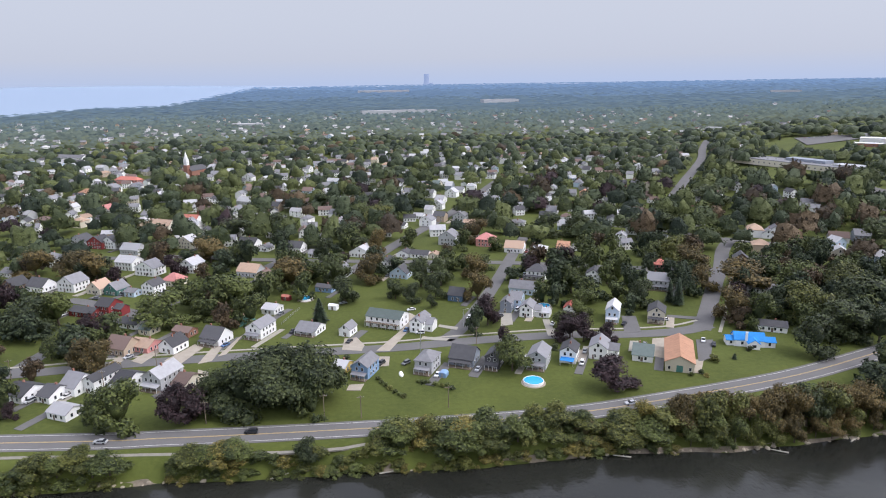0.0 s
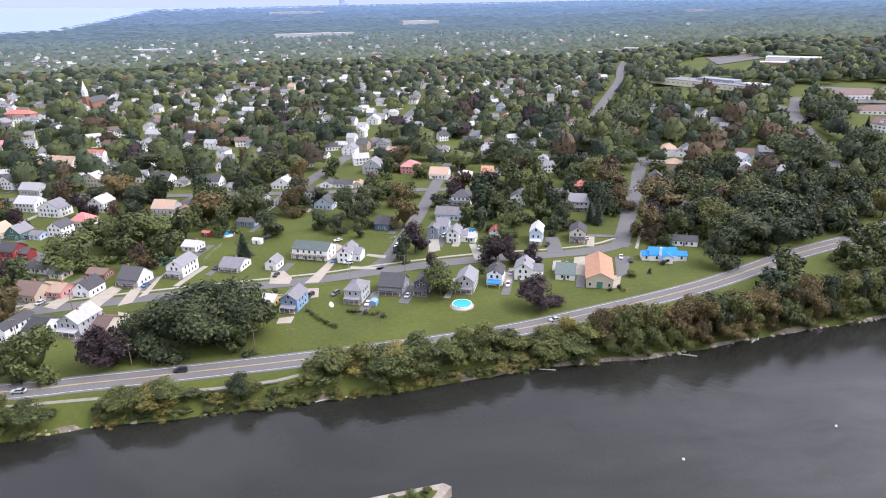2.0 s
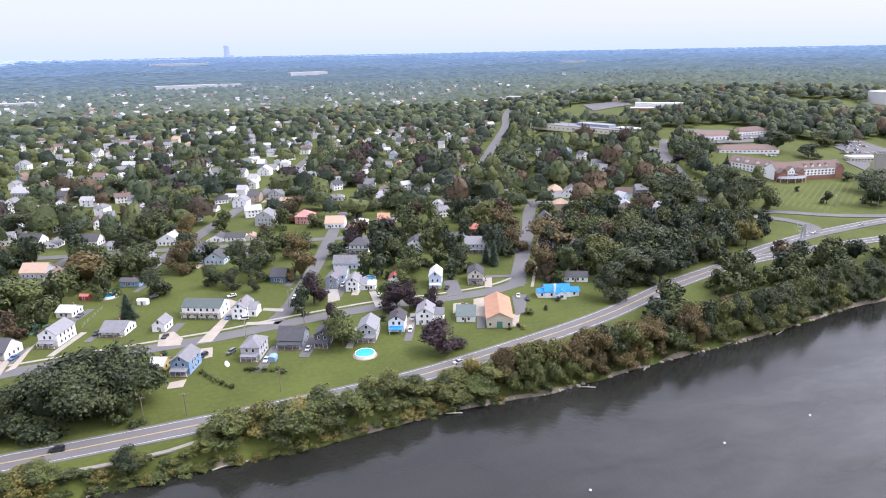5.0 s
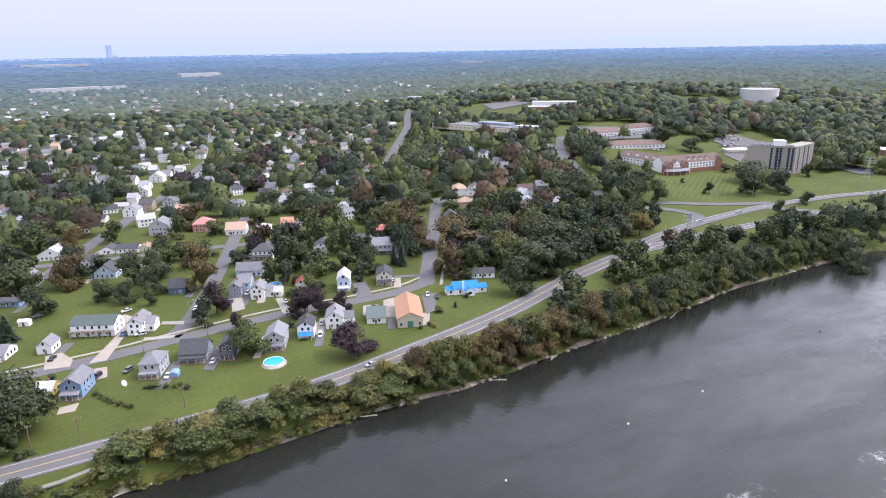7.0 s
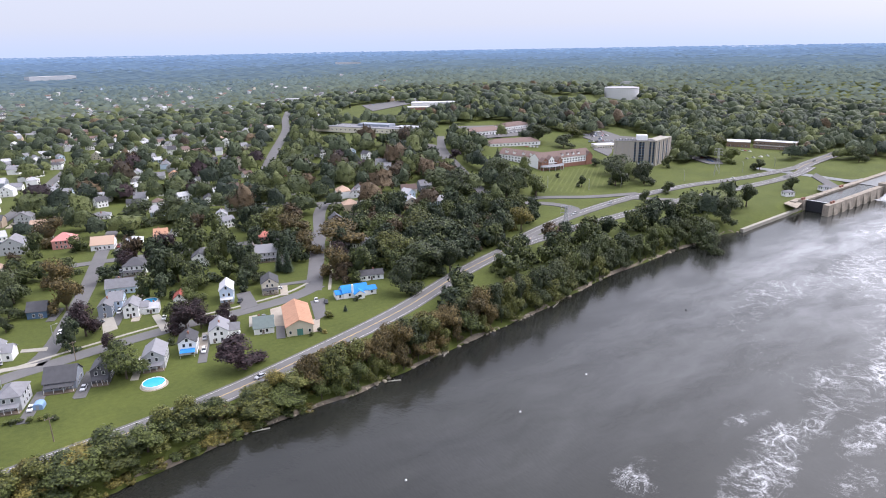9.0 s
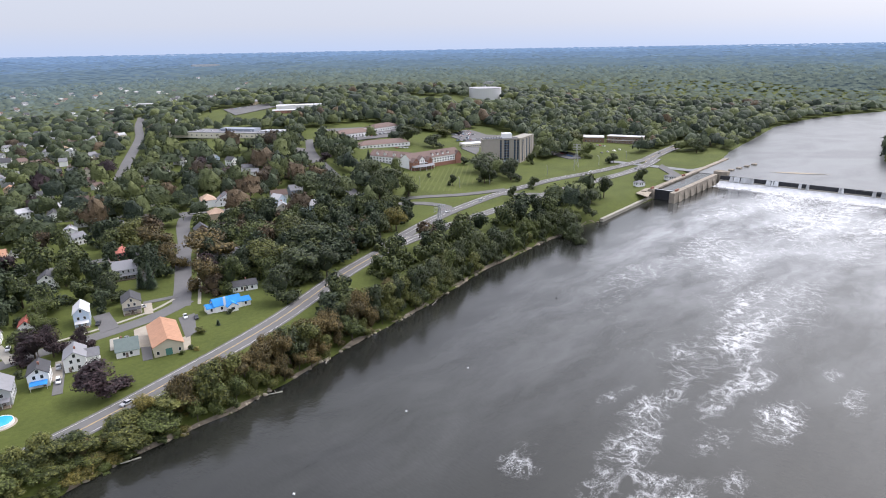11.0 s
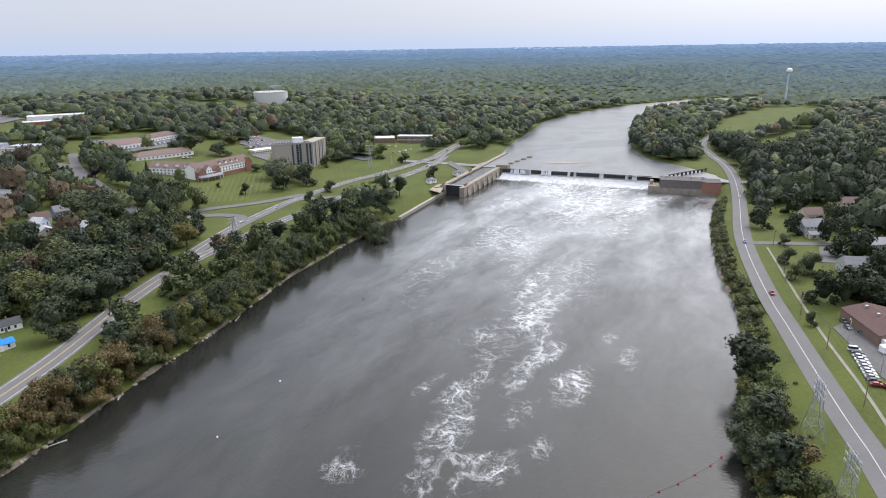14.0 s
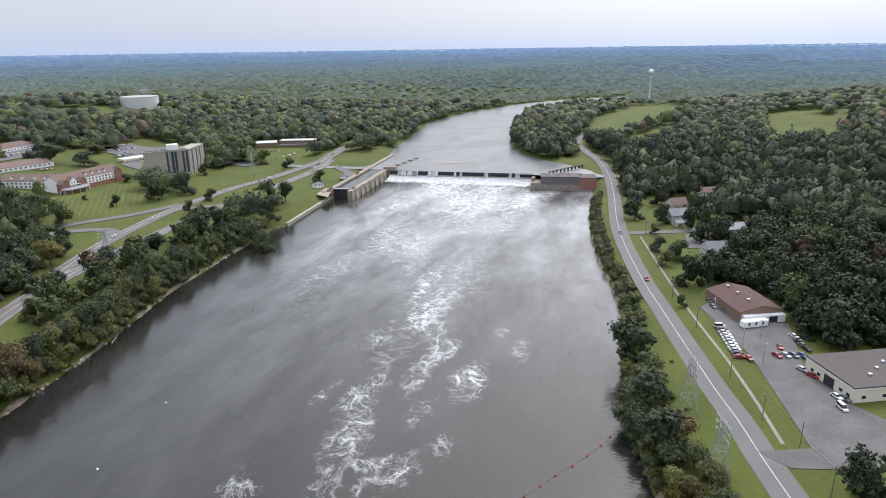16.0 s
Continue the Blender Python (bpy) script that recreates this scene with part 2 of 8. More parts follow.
faces = [(j * nx + i, j * nx + i + 1, (j + 1) * nx + i + 1, (j + 1) * nx + i) for j in range(len(YS) - 1) for i in range(nx - 1)]
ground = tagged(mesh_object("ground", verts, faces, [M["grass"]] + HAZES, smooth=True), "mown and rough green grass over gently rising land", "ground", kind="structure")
# far ground faces take the haze-painted materials, band by band
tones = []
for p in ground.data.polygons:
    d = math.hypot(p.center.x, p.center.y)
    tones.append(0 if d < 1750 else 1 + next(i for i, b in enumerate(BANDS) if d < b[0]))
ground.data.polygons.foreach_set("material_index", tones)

# ---------------------------------------------------------------- water


def water_material(name, col, foamy):
    m = bpy.data.materials.new(name)
    m.use_nodes = True
    n, l = m.node_tree.nodes, m.node_tree.links
    b = n["Principled BSDF"]
    b.inputs["Roughness"].default_value = 0.05
    b.inputs["IOR"].default_value = 1.42
    geo = n.new("ShaderNodeNewGeometry")
    mp = n.new("ShaderNodeMapping")
    mp.inputs["Scale"].default_value = (0.7, 1.0, 1.0)
    l.new(geo.outputs["Position"], mp.inputs["Vector"])
    small, large = n.new("ShaderNodeTexNoise"), n.new("ShaderNodeTexNoise")
    small.inputs["Scale"].default_value, small.inputs["Detail"].default_value = 0.9, 4
    large.inputs["Scale"].default_value, large.inputs["Detail"].default_value, large.inputs["Distortion"].default_value = 0.018, 3, 1.5
    waves = n.new("ShaderNodeMapping")
    waves.inputs["Scale"].default_value = (1.5, 0.55, 1.0)
    l.new(geo.outputs["Position"], waves.inputs["Vector"])
    l.new(waves.outputs[0], small.inputs["Vector"])
    l.new(mp.outputs[0], large.inputs["Vector"])
    bump = n.new("ShaderNodeBump")
    bump.inputs["Distance"].default_value, bump.inputs["Strength"].default_value = 0.10, 0.75
    swell = n.new("ShaderNodeTexNoise")
    swell.inputs["Scale"].default_value, swell.inputs["Detail"].default_value = 0.28, 3
    l.new(mp.outputs[0], swell.inputs["Vector"])
    both = n.new("ShaderNodeMath")
    both.operation = "MULTIPLY_ADD"
    both.inputs[1].default_value = 0.9
    l.new(swell.outputs["Fac"], both.inputs[0])
    l.new(small.outputs["Fac"], both.inputs[2])
    l.new(both.outputs[0], bump.inputs["Height"])
    l.new(bump.outputs[0], b.inputs["Normal"])
    r = n.new("ShaderNodeValToRGB")
    r.color_ramp.elements[0].color = (*[c * 0.8 for c in col], 1)
    r.color_ramp.elements[1].color = (*[c * 1.25 for c in col], 1)
    r.color_ramp.elements[0].position, r.color_ramp.elements[1].position = 0.35, 0.65
    l.new(large.outputs["Fac"], r.inputs[0])
    if not foamy:
        l.new(r.outputs[0], b.inputs["Base Color"])
        return m
    at = n.new("ShaderNodeAttribute")
    at.attribute_name = "foam"

    def op(kind, a, b2, c=0.0):
        q = n.new("ShaderNodeMath")
        q.operation = kind
        for i, v in enumerate((a, b2, c)):
            if isinstance(v, (int, float)):
                q.inputs[i].default_value = v
            else:
                l.new(v, q.inputs[i])
        return q.outputs[0]

    def grain(where, scale, detail, rough=0.5, twist=0.0):
        q = n.new("ShaderNodeTexNoise")
        q.inputs["Scale"].default_value, q.inputs["Detail"].default_value = scale, detail
        q.inputs["Roughness"].default_value, q.inputs["Distortion"].default_value = rough, twist
        l.new(where, q.inputs["Vector"])
        return q

    def shifted(where, by, amount):
        q = n.new("ShaderNodeVectorMath")
        q.operation = "MULTIPLY_ADD"
        q.inputs[1].default_value = (amount, amount * 0.7, 0)
        l.new(by, q.inputs[0])
        l.new(where, q.inputs[2])
        return q.outputs[0]

    def ridge(value, sharp):
        return op("MAXIMUM", op("SUBTRACT", 1.0, op("MULTIPLY", op("ABSOLUTE", op("SUBTRACT", value, 0.5), 0), sharp)), 0.0)

    # eddies fold the foam into curling threads, flecked with bubbles
    place = geo.outputs["Position"]
    folded = shifted(place, grain(place, 0.035, 2).outputs["Color"], 22.0)
    folded = shifted(folded, grain(place, 0.16, 2).outputs["Color"], 6.0)
    wide = ridge(grain(folded, 0.11, 2).outputs["Fac"], 13.0)
    thin = ridge(grain(folded, 0.36, 3).outputs["Fac"], 9.0)
    fleck = grain(place, 2.2, 6, 0.8).outputs["Fac"]
    clot = grain(folded, 0.4, 4, 0.6).outputs["Fac"]
    lace = op("ADD", op("MULTIPLY", wide, 0.75), op("MULTIPLY", thin, 0.6))
    lace = op("ADD", lace, op("MULTIPLY", op("SUBTRACT", clot, 0.5), 1.6))
    total = op("MULTIPLY", at.outputs["Fac"], op("ADD", lace, op("MULTIPLY", op("SUBTRACT", fleck, 0.45), 6.0)))
    fr = n.new("ShaderNodeValToRGB")
    fr.color_ramp.elements[0].position, fr.color_ramp.elements[1].position = 0.18, 1.0
    fr.color_ramp.elements[0].color, fr.color_ramp.elements[1].color = (0, 0, 0, 1), (0.9, 0.9, 0.9, 1)
    l.new(total, fr.inputs[0])
    # thin film of bubbles drawn out along the current, plus painted sky reflection
    veins = n.new("ShaderNodeMapping")
    veins.inputs["Scale"].default_value = (0.35, 1.0, 1.0)
    l.new(folded, veins.inputs["Vector"])
    streak = grain(veins.outputs[0], 0.05, 5, 0.6).outputs["Fac"]
    film_sheen = n.new("ShaderNodeMapRange")
    film_sheen.inputs["From Min"].default_value, film_sheen.inputs["From Max"].default_value = 0.36, 0.76
    film_sheen.inputs["To Min"].default_value, film_sheen.inputs["To Max"].default_value = 0.06, 0.58
    l.new(streak, film_sheen.inputs["Value"])
    at_film_sheen = n.new("ShaderNodeAttribute")
    at_film_sheen.attribute_name = "film_sheen"
    film_sheen_mix = n.new("ShaderNodeMix")
    film_sheen_mix.data_type = "RGBA"
    film_sheen_mix.inputs["B"].default_value = (0.5, 0.51, 0.51, 1)
    l.new(op("MULTIPLY", film_sheen.outputs[0], at_film_sheen.outputs["Fac"]), film_sheen_mix.inputs["Factor"])
    l.new(r.outputs[0], film_sheen_mix.inputs["A"])
    mx = n.new("ShaderNodeMix")
    mx.data_type = "RGBA"
    mx.inputs["B"].default_value = (0.72, 0.73, 0.73, 1)
    l.new(fr.outputs[0], mx.inputs["Factor"])
    l.new(film_sheen_mix.outputs["Result"], mx.inputs["A"])
    l.new(mx.outputs["Result"], b.inputs["Base Color"])
    ro = n.new("ShaderNodeMapRange")
    ro.inputs["To Min"].default_value, ro.inputs["To Max"].default_value = 0.07, 0.7
    l.new(fr.outputs[0], ro.inputs["Value"])
    l.new(ro.outputs[0], b.inputs["Roughness"])
    return m


M["river"] = water_material("river", (0.020, 0.021, 0.017), True)
M["pool"] = water_material("pool", (0.13, 0.135, 0.135), False)
M["pool"].node_tree.nodes["Principled BSDF"].inputs["Roughness"].default_value = 0.32
M["pool"].node_tree.nodes["Bump"].inputs["Strength"].default_value = 0.6
# haze and sky blue are put into the lake's base colour, specular kept low
M["lake"] = water_material("lake", (0.27, 0.35, 0.46), False)
for e in M["lake"].node_tree.nodes["Color Ramp"].color_ramp.elements:
    e.color = (0.27, 0.35, 0.46, 1)
M["lake"].node_tree.nodes["Principled BSDF"].inputs["Roughness"].default_value = 0.5
M["lake"].node_tree.nodes["Principled BSDF"].inputs["Specular IOR Level"].default_value = 0.15
M["lake"].node_tree.nodes["Bump"].inputs["Strength"].default_value = 0.02

# foam: middle x, y, half lengths along and across the flow, strength
FOAM = [
    (202, 88, 16, 3.6, 0.46), (188, 84, 12, 4, 0.43), (174, 81, 12, 5, 0.46), (166, 70, 4, 11, 0.43), (160, 57, 10, 4, 0.45), (152, 66, 12, 3, 0.37), (150, 78, 10, 4, 0.37), (221, 49, 11, 5, 0.53), (176, 48, 7, 4, 0.31),
    (286, 84, 18, 7, 0.56), (268, 74, 10, 6, 0.37), (240, 68, 22, 2.6, 0.38), (222, 70, 9, 4, 0.28), (145, 102, 6, 6, 0.46), (152, 106, 8, 5, 0.25), (200, 102, 11, 2.6, 0.31), (256, 33, 10, 4, 0.31), (270, 47, 7, 3.5, 0.31), (196, 62, 9, 5, 0.25), (318, 96, 24, 3, 0.31), (252, 96, 6, 5, 0.25), (234, 90, 4, 4, 0.22),
]


def foam_at(x, y):
    # eddies bend the patches out of shape
    u = x + 9 * noise.noise((x * 0.03, y * 0.05, 1.0)) + 4 * noise.noise((x * 0.09, y * 0.12, 2.0))
    v = y + 6 * noise.noise((x * 0.03, y * 0.05, 6.0)) + 3 * noise.noise((x * 0.09, y * 0.12, 8.0))
    a = 0.0
    for fx, fy, rx, ry, s in FOAM:
        q = ((u - fx) / rx) ** 2 + ((v - fy) / ry) ** 2
        if q < 7:
            a = max(a, s * math.exp(-0.5 * q))
    # lacy foam drifting down from the dam, thinning out
    across = smooth(y, 30, 75) * (1 - smooth(y, 150, 222))
    pale = across * (0.06 * smooth(x, 170, 260) + 0.07 * smooth(x, 280, 400) + 0.12 * smooth(x, 420, 560))
    a += pale * 2.0 * max(0.0, 0.9 + 1.2 * noise.noise((u * 0.014, v * 0.03, 0.0)))
    return max(a, 1.3 * smooth(x, 590, 606) * smooth(y, 70, 84))


# bubble film, widened southward to paint in bright sky reflection
def film_sheen_at(x, y):
    return smooth(x, 110, 270) * max(smooth(y, 25, 70), 0.9 * smooth(x, 150, 280)) * (1 - smooth(y, 190, 225)) * (0.2 + 1.2 * smooth(x, 230, 520)) + 0.10 * smooth(y, 95, 130) * (1 - smooth(y, 160, 200)) * smooth(x, 30, 120)


def water_sheet(name, xs, ys, z, material, foamy=False):
    vs = [(x, y, z) for y in ys for x in xs]
    k = len(xs)
    fs = [(j * k + i, j * k + i + 1, (j + 1) * k + i + 1, (j + 1) * k + i) for j in range(len(ys) - 1) for i in range(k - 1)]
    ob = mesh_object(name, vs, fs, material)
    if foamy:
        at = ob.data.attributes.new("foam", "FLOAT", "POINT")
        at.data.foreach_set("value", [foam_at(x, y) for x, y, _ in vs])
        at = ob.data.attributes.new("film_sheen", "FLOAT", "POINT")
        at.data.foreach_set("value", [film_sheen_at(x, y) for x, y, _ in vs])
    return ob


tagged(water_sheet("water", [-4000, -1500, -600, -200, 0, 60] + list(np.arange(112, 342, 1.7)) + list(np.arange(343, DAM_X + 1, 2.5)), [-700, -300, -100] + list(np.arange(-30, 240, 1.9)) + [262], WATER, M["river"], True),
       "dark grey river with white foam drifting from the dam", "river", kind="structure")
tagged(water_sheet("water_upstream", [DAM_X, 700, 900, 1200, 1600, 2400], [-700, -200, 0, 100, 200, 340], POOL_LEVEL, M["pool"]), "calm pale river held back above the dam", "river", kind="structure")

lx, ly = list(np.linspace(-4400, 200, 60)), list(np.linspace(1400, 4900, 60))
lv = [(x, y, land(x, y) + (0.5 if on_lake(x, y) > 0 else -14)) for y in ly for x in lx]
lf = [(j * 60 + i, j * 60 + i + 1, (j + 1) * 60 + i + 1, (j + 1) * 60 + i) for j in range(59) for i in range(59)
      if max(on_lake(lx[i + a], ly[j + b]) for a in (0, 1) for b in (0, 1)) > 0]
tagged(mesh_object("water_lake", lv, lf, M["lake"], smooth=True), "pale blue open lake reaching the hazy horizon", "lake", kind="structure")

# ---------------------------------------------------------------- roads and paths
ROADS = []


def resample(line, step=6.0):
    out = []
    pts = [Vector(p) for p in line]
    for i in range(len(pts) - 1):
        p0, p1, p2, p3 = pts[max(i - 1, 0)], pts[i], pts[i + 1], pts[min(i + 2, len(pts) - 1)]
        k = max(1, int((p2 - p1).length / step))
        for j in range(k):
            t = j / k
            out.append(0.5 * (2 * p1 + (p2 - p0) * t + (2 * p0 - 5 * p1 + 4 * p2 - p3) * t * t + (3 * p1 - 3 * p2 + p3 - p0) * t ** 3))
    return out + [pts[-1]]


def lift(x, y):
    return 0.12 + 0.0012 * max(0, math.hypot(x, y) - 300)


def ribbon(name, pts, off, width, rise, material, parent=None, label=""):
    """A strip laid along pts, off metres to the left of it."""
    vs, fs = [], []
    for i, p in enumerate(pts):
        d = (pts[min(i + 1, len(pts) - 1)] - pts[max(i - 1, 0)]).normalized()
        s = Vector((-d.y, d.x))
        q = p + s * off
        h = land(q.x, q.y) + rise + lift(q.x, q.y)
        for k in (-0.5, 0.5):
            w = q + s * width * k
            vs.append((w.x, w.y, h))
        for k in (-0.5, 0.5):
            w = q + s * (width * k)
            vs.append((w.x, w.y, h - 0.5))
    for i in range(len(pts) - 1):
        a, b = 4 * i, 4 * i + 4
        fs += [(a, b, b + 1, a + 1), (a + 2, b + 2, b, a), (a + 1, b + 1, b + 3, a + 3)]
    return mesh_object(name, vs, fs, material, parent, label)


def road(name, line, width, label, material="asphalt", lines="", walk_left=0.0, walk_right=0.0):
    pts = resample(line)
    ROADS.append((pts, width))
    ob = tagged(ribbon(name, pts, 0, width, 0, M[material]), label, "road", kind="structure")
    if "y" in lines:
        for o in (-0.18, 0.18):
            ribbon("centre_line", pts, o, 0.16, 0.02, M["yellow_line"], ob)
    if "e" in lines:
        for o in (-1, 1):
            ribbon("edge_line", pts, o * (width / 2 - 1.3), 0.17, 0.02, M["white_line"], ob)
    if "w" in lines:
        ribbon("centre_line", pts, 0, 0.22, 0.02, M["white_line"], ob)
    for o in (walk_left, -walk_right):
        if o:
            tagged(ribbon("pavement", pts, o, 1.6, 0.06, M["concrete"]), "pale concrete footpath beside the street", "pavement", kind="structure")
    return ob


road("road_river_north", [(-1500, 190), (-500, 199), (-161, 201), (-98, 203), (-39, 207), (-2, 210.5), (44, 216.5), (82, 226), (145, 246), (205, 273), (250, 289), (285, 300)], 11.5,
     "grey asphalt riverside highway with painted lane lines", "asphalt_main", "ye")
road("road_south_carriageway", [(270, 293), (311, 298), (372, 302), (455, 304), (516, 301), (612, 298), (660, 305)], 10.5, "asphalt carriageway beside a grass median", "asphalt_main", "ew")
road("road_north_carriageway", [(262, 297), (301, 311), (335, 321), (365, 327), (412, 334), (455, 336), (507, 334), (555, 326), (616, 317), (660, 312)], 10.5, "asphalt carriageway beside a grass median", "asphalt_main", "ew")
road("road_upstream", [(640, 308), (693, 317), (880, 337), (1064, 341), (1262, 331), (1500, 280)], 14, "asphalt highway running along the upper river", "asphalt_main", "ye")
road("road_ramp", [(318, 314), (345, 325), (362, 338), (358, 358), (341, 374), (322, 385)], 9.5, "curved asphalt slip road", "asphalt")
road("road_local", [(290, 402), (322, 392), (345, 385), (372, 375), (403, 356), (444, 341)], 9, "narrow asphalt road below the lawn", "asphalt")
road("road_link", [(425, 334), (440, 318), (450, 305)], 8, "asphalt crossing between the carriageways", "asphalt")
road("road_uphill", [(322, 388), (337, 420), (359, 468), (380, 515), (410, 580), (450, 640)], 9, "asphalt street climbing between trees", "asphalt")
road("street_a", [(-700, 214), (-300, 240), (-192, 256), (-150, 265), (-101, 272), (-50, 277.5), (-24, 280.5), (-2, 285), (30, 290.5), (58, 293.5), (85, 293), (114, 296), (132, 304)], 8.5,
     "grey residential street with pale footpaths", "asphalt", walk_left=7.5)
road("street_b", [(126, 298), (140, 325), (163, 372), (176, 396), (196, 440), (215, 470)], 9, "grey residential street with patched asphalt", "asphalt", walk_right=8.5)
road("street_c", [(-1, 289), (9, 308), (28, 369), (41, 418), (53, 463), (75, 540)], 8, "grey residential street shaded by trees", "asphalt")
road("street_d", [(-64, 405), (-57, 423), (-42, 468), (-18, 535), (13, 621), (48, 739), (80, 850)], 10, "wide grey residential street", "asphalt")
road("street_e", [(-700, 420), (-260, 357), (-219, 356), (-171, 333)], 8, "grey residential street", "asphalt")
road("street_f", [(-190, 259), (-187, 285), (-180, 310), (-160, 345), (-130, 400), (-115, 440)], 8, "grey residential street", "asphalt")
road("street_g", [(-700, 470), (-400, 457), (-241, 450), (-188, 452), (-143, 442), (-74, 434), (-11, 428), (41, 424), (116, 408), (176, 396)], 8, "grey residential street", "asphalt")
road("street_h", [(80, 560), (140, 534), (178, 502), (212, 466), (260, 440)], 7.5, "grey residential street", "asphalt")
road("street_i", [(200, 575), (217, 613), (258, 697), (349, 878), (407, 1020), (470, 1160)], 11, "long straight grey street lined with trees", "asphalt")
road("road_river_south", [(-300, -170), (60, -80), (130, -61), (169, -53), (186, -49.5), (208, -45.5), (225, -41.5), (263, -34), (300, -27), (340, -19.5), (409, -10), (465, -5.5), (561, -2), (639, 4), (709, 16), (760, 30), (840, 45), (950, 35)], 10.5,
     "two-lane asphalt river road with a white centre line", "asphalt_main", "w")
road("road_side", [(430, -10), (437, -28), (443, -48), (458, -72), (480, -110)], 7, "short asphalt side street", "asphalt")
tagged(ribbon("pavement", resample([(424, -20.5), (411, -22.5), (340, -33), (291.6, -41), (251.3, -49), (219.5, -54), (194.8, -57)]), 0, 1.3, 0.05, M["worn_path"]), "narrow pale concrete footpath across grass", "pavement", kind="structure")
for edge, x0, x1, sgn in ((NORTH_BANK, -300, 418, 1), (SOUTH_BANK, 100, 570, -1)):
    ev, ef, ex = [], [], x0
    while ex < x1:
        for o in (-0.4, 0.8, 1.7 + 1.2 * noise.noise((ex * 0.1, 0, 0))):
            ey = along(edge, ex) + sgn * o
            ev.append((ex, ey, ground_height(ex, ey) + 0.16))
        ex += 2.0
    ef = [(3 * i + k, 3 * i + 3 + k, 3 * i + 4 + k, 3 * i + 1 + k) for i in range(len(ev) // 3 - 1) for k in (0, 1)]
    tagged(mesh_object("bank_edge", ev, ef, M["bank_earth"]), "bare tan earth and gravel at the waterline", "river bank", kind="structure")
tagged(ribbon("pavement", resample([(-320, 189), (-161, 191.5), (-102, 192.6), (-71, 192.8), (-53, 193.2), (-36, 195.0), (-28, 197.5)]), 0, 1.7, -0.06, M["worn_path"]), "worn footpath on the river bank", "pavement", kind="structure")


def patch(name, pts, material, label, rise=0.095, category="paving"):
    """A flat paved or mown area with the given outline."""
    z = [land(x, y) + rise + lift(x, y) for x, y in pts]
    k = len(pts)
    vs = [(x, y, h) for (x, y), h in zip(pts, z)] + [(x, y, h - 0.6) for (x, y), h in zip(pts, z)]
    return tagged(mesh_object(name, vs, [tuple(range(k))] + [(i, k + i, k + (i + 1) % k, (i + 1) % k) for i in range(k)], material), label, category, kind="structure")


patch("pavement", [(-32.6, 276.8), (-26.3, 276.6), (-17.8, 306.1), (-12.2, 312.2), (-21.0, 322.5), (-22.2, 303.9)], M["drive"], "pale concrete driveway beside the motel")
patch("pavement", [(-37.7, 333.7), (-20.7, 328.6), (-14.9, 320.6), (-17.0, 314.0), (-19.5, 317.4), (-37.0, 326.6)], M["drive"], "pale concrete yard behind the motel")
patch("pavement", [(-3.5, 309.5), (6.0, 305.2), (5.1, 301.4), (-4.3, 306.4)], M["concrete"], "concrete drive across the lawn")
patch("pavement", [(-11.7, 293.8), (1.3, 290.5), (-0.1, 287.8), (-12.4, 290.3)], M["concrete"], "concrete driveway of the white house")
patch("pavement", [(-49.6, 292.3), (-43.7, 293.5), (-38.9, 283.6), (-39.5, 277.0), (-48.9, 278.6)], M["drive"], "gravel driveway beside the outbuilding")
patch("pavement", [(-32.8, 270.4), (-25.8, 270.2), (-25.5, 260.6), (-31.1, 259.6)], M["drive"], "tan gravel parking spot")
patch("pavement", [(-40.3, 242.5), (-34.2, 243.3), (-35.1, 237.3), (-40.8, 237.5)], M["drive"], "bare tan earth patch in the yard")
patch("pavement", [(98.5, 287.2), (105.7, 288.3), (96.9, 263.8), (91.6, 267.6)], M["drive"], "tan gravel yard between two buildings")
patch("pavement", [(118.5, 285.1), (126.4, 284.8), (116.9, 263.8), (111.8, 261.0), (110.4, 261.0)], M["asphalt"], "asphalt yard beside the metal-roofed shed")
patch("pavement", [(108.4, 262.3), (113.7, 263.3), (106.6, 248.7), (103.7, 249.8)], M["drive"], "concrete pad beside the shed")
patch("pavement", [(92.0, 318.1), (99.3, 317.8), (95.7, 295.9), (87.1, 294.7)], M["asphalt"], "asphalt driveway")
patch("pavement", [(115.9, 318.8), (132.2, 314.8), (130.6, 310.8), (114.8, 315.5)], M["asphalt"], "asphalt driveway")
patch("pavement", [(50.0, 314.8), (53.5, 314.6), (53.5, 292.3), (49.4, 292.4)], M["concrete"], "concrete driveway")
patch("pavement", [(29.7, 324.9), (34.9, 324.7), (34.0, 308.1), (27.5, 306.0)], M["concrete"], "concrete patio")
patch("pavement", [(87.1, 284.8), (91.0, 284.6), (87.1, 272.8), (83.0, 273.0)], M["concrete"], "concrete driveway")
patch("pavement", [(60.9, 275.0), (64.8, 274.8), (61.1, 262.6), (57.7, 262.7)], M["drive"], "tan gravel driveway")
patch("pavement", [(-111.1, 265.0), (-110.9, 294.4), (-106.6, 291.4), (-105.8, 267.8)], M["drive"], "driveway of pale concrete")
patch("pavement", [(-127.8, 268.5), (-120.9, 287.7), (-115.3, 283.5), (-118.8, 265.2)], M["drive"], "pale concrete driveway")
patch("pavement", [(-142.8, 269.0), (-137.7, 286.9), (-133.2, 282.7), (-136.7, 265.8)], M["drive"], "pale concrete driveway")
patch("pavement", [(-152.6, 262.2), (-150.0, 281.9), (-145.7, 278.5), (-147.5, 262.0)], M["drive"], "pale concrete driveway")
patch("pavement", [(-102.5, 294.1), (-100.9, 299.9), (-101.8, 275.2), (-104.9, 272.7)], M["drive"], "pale concrete driveway")
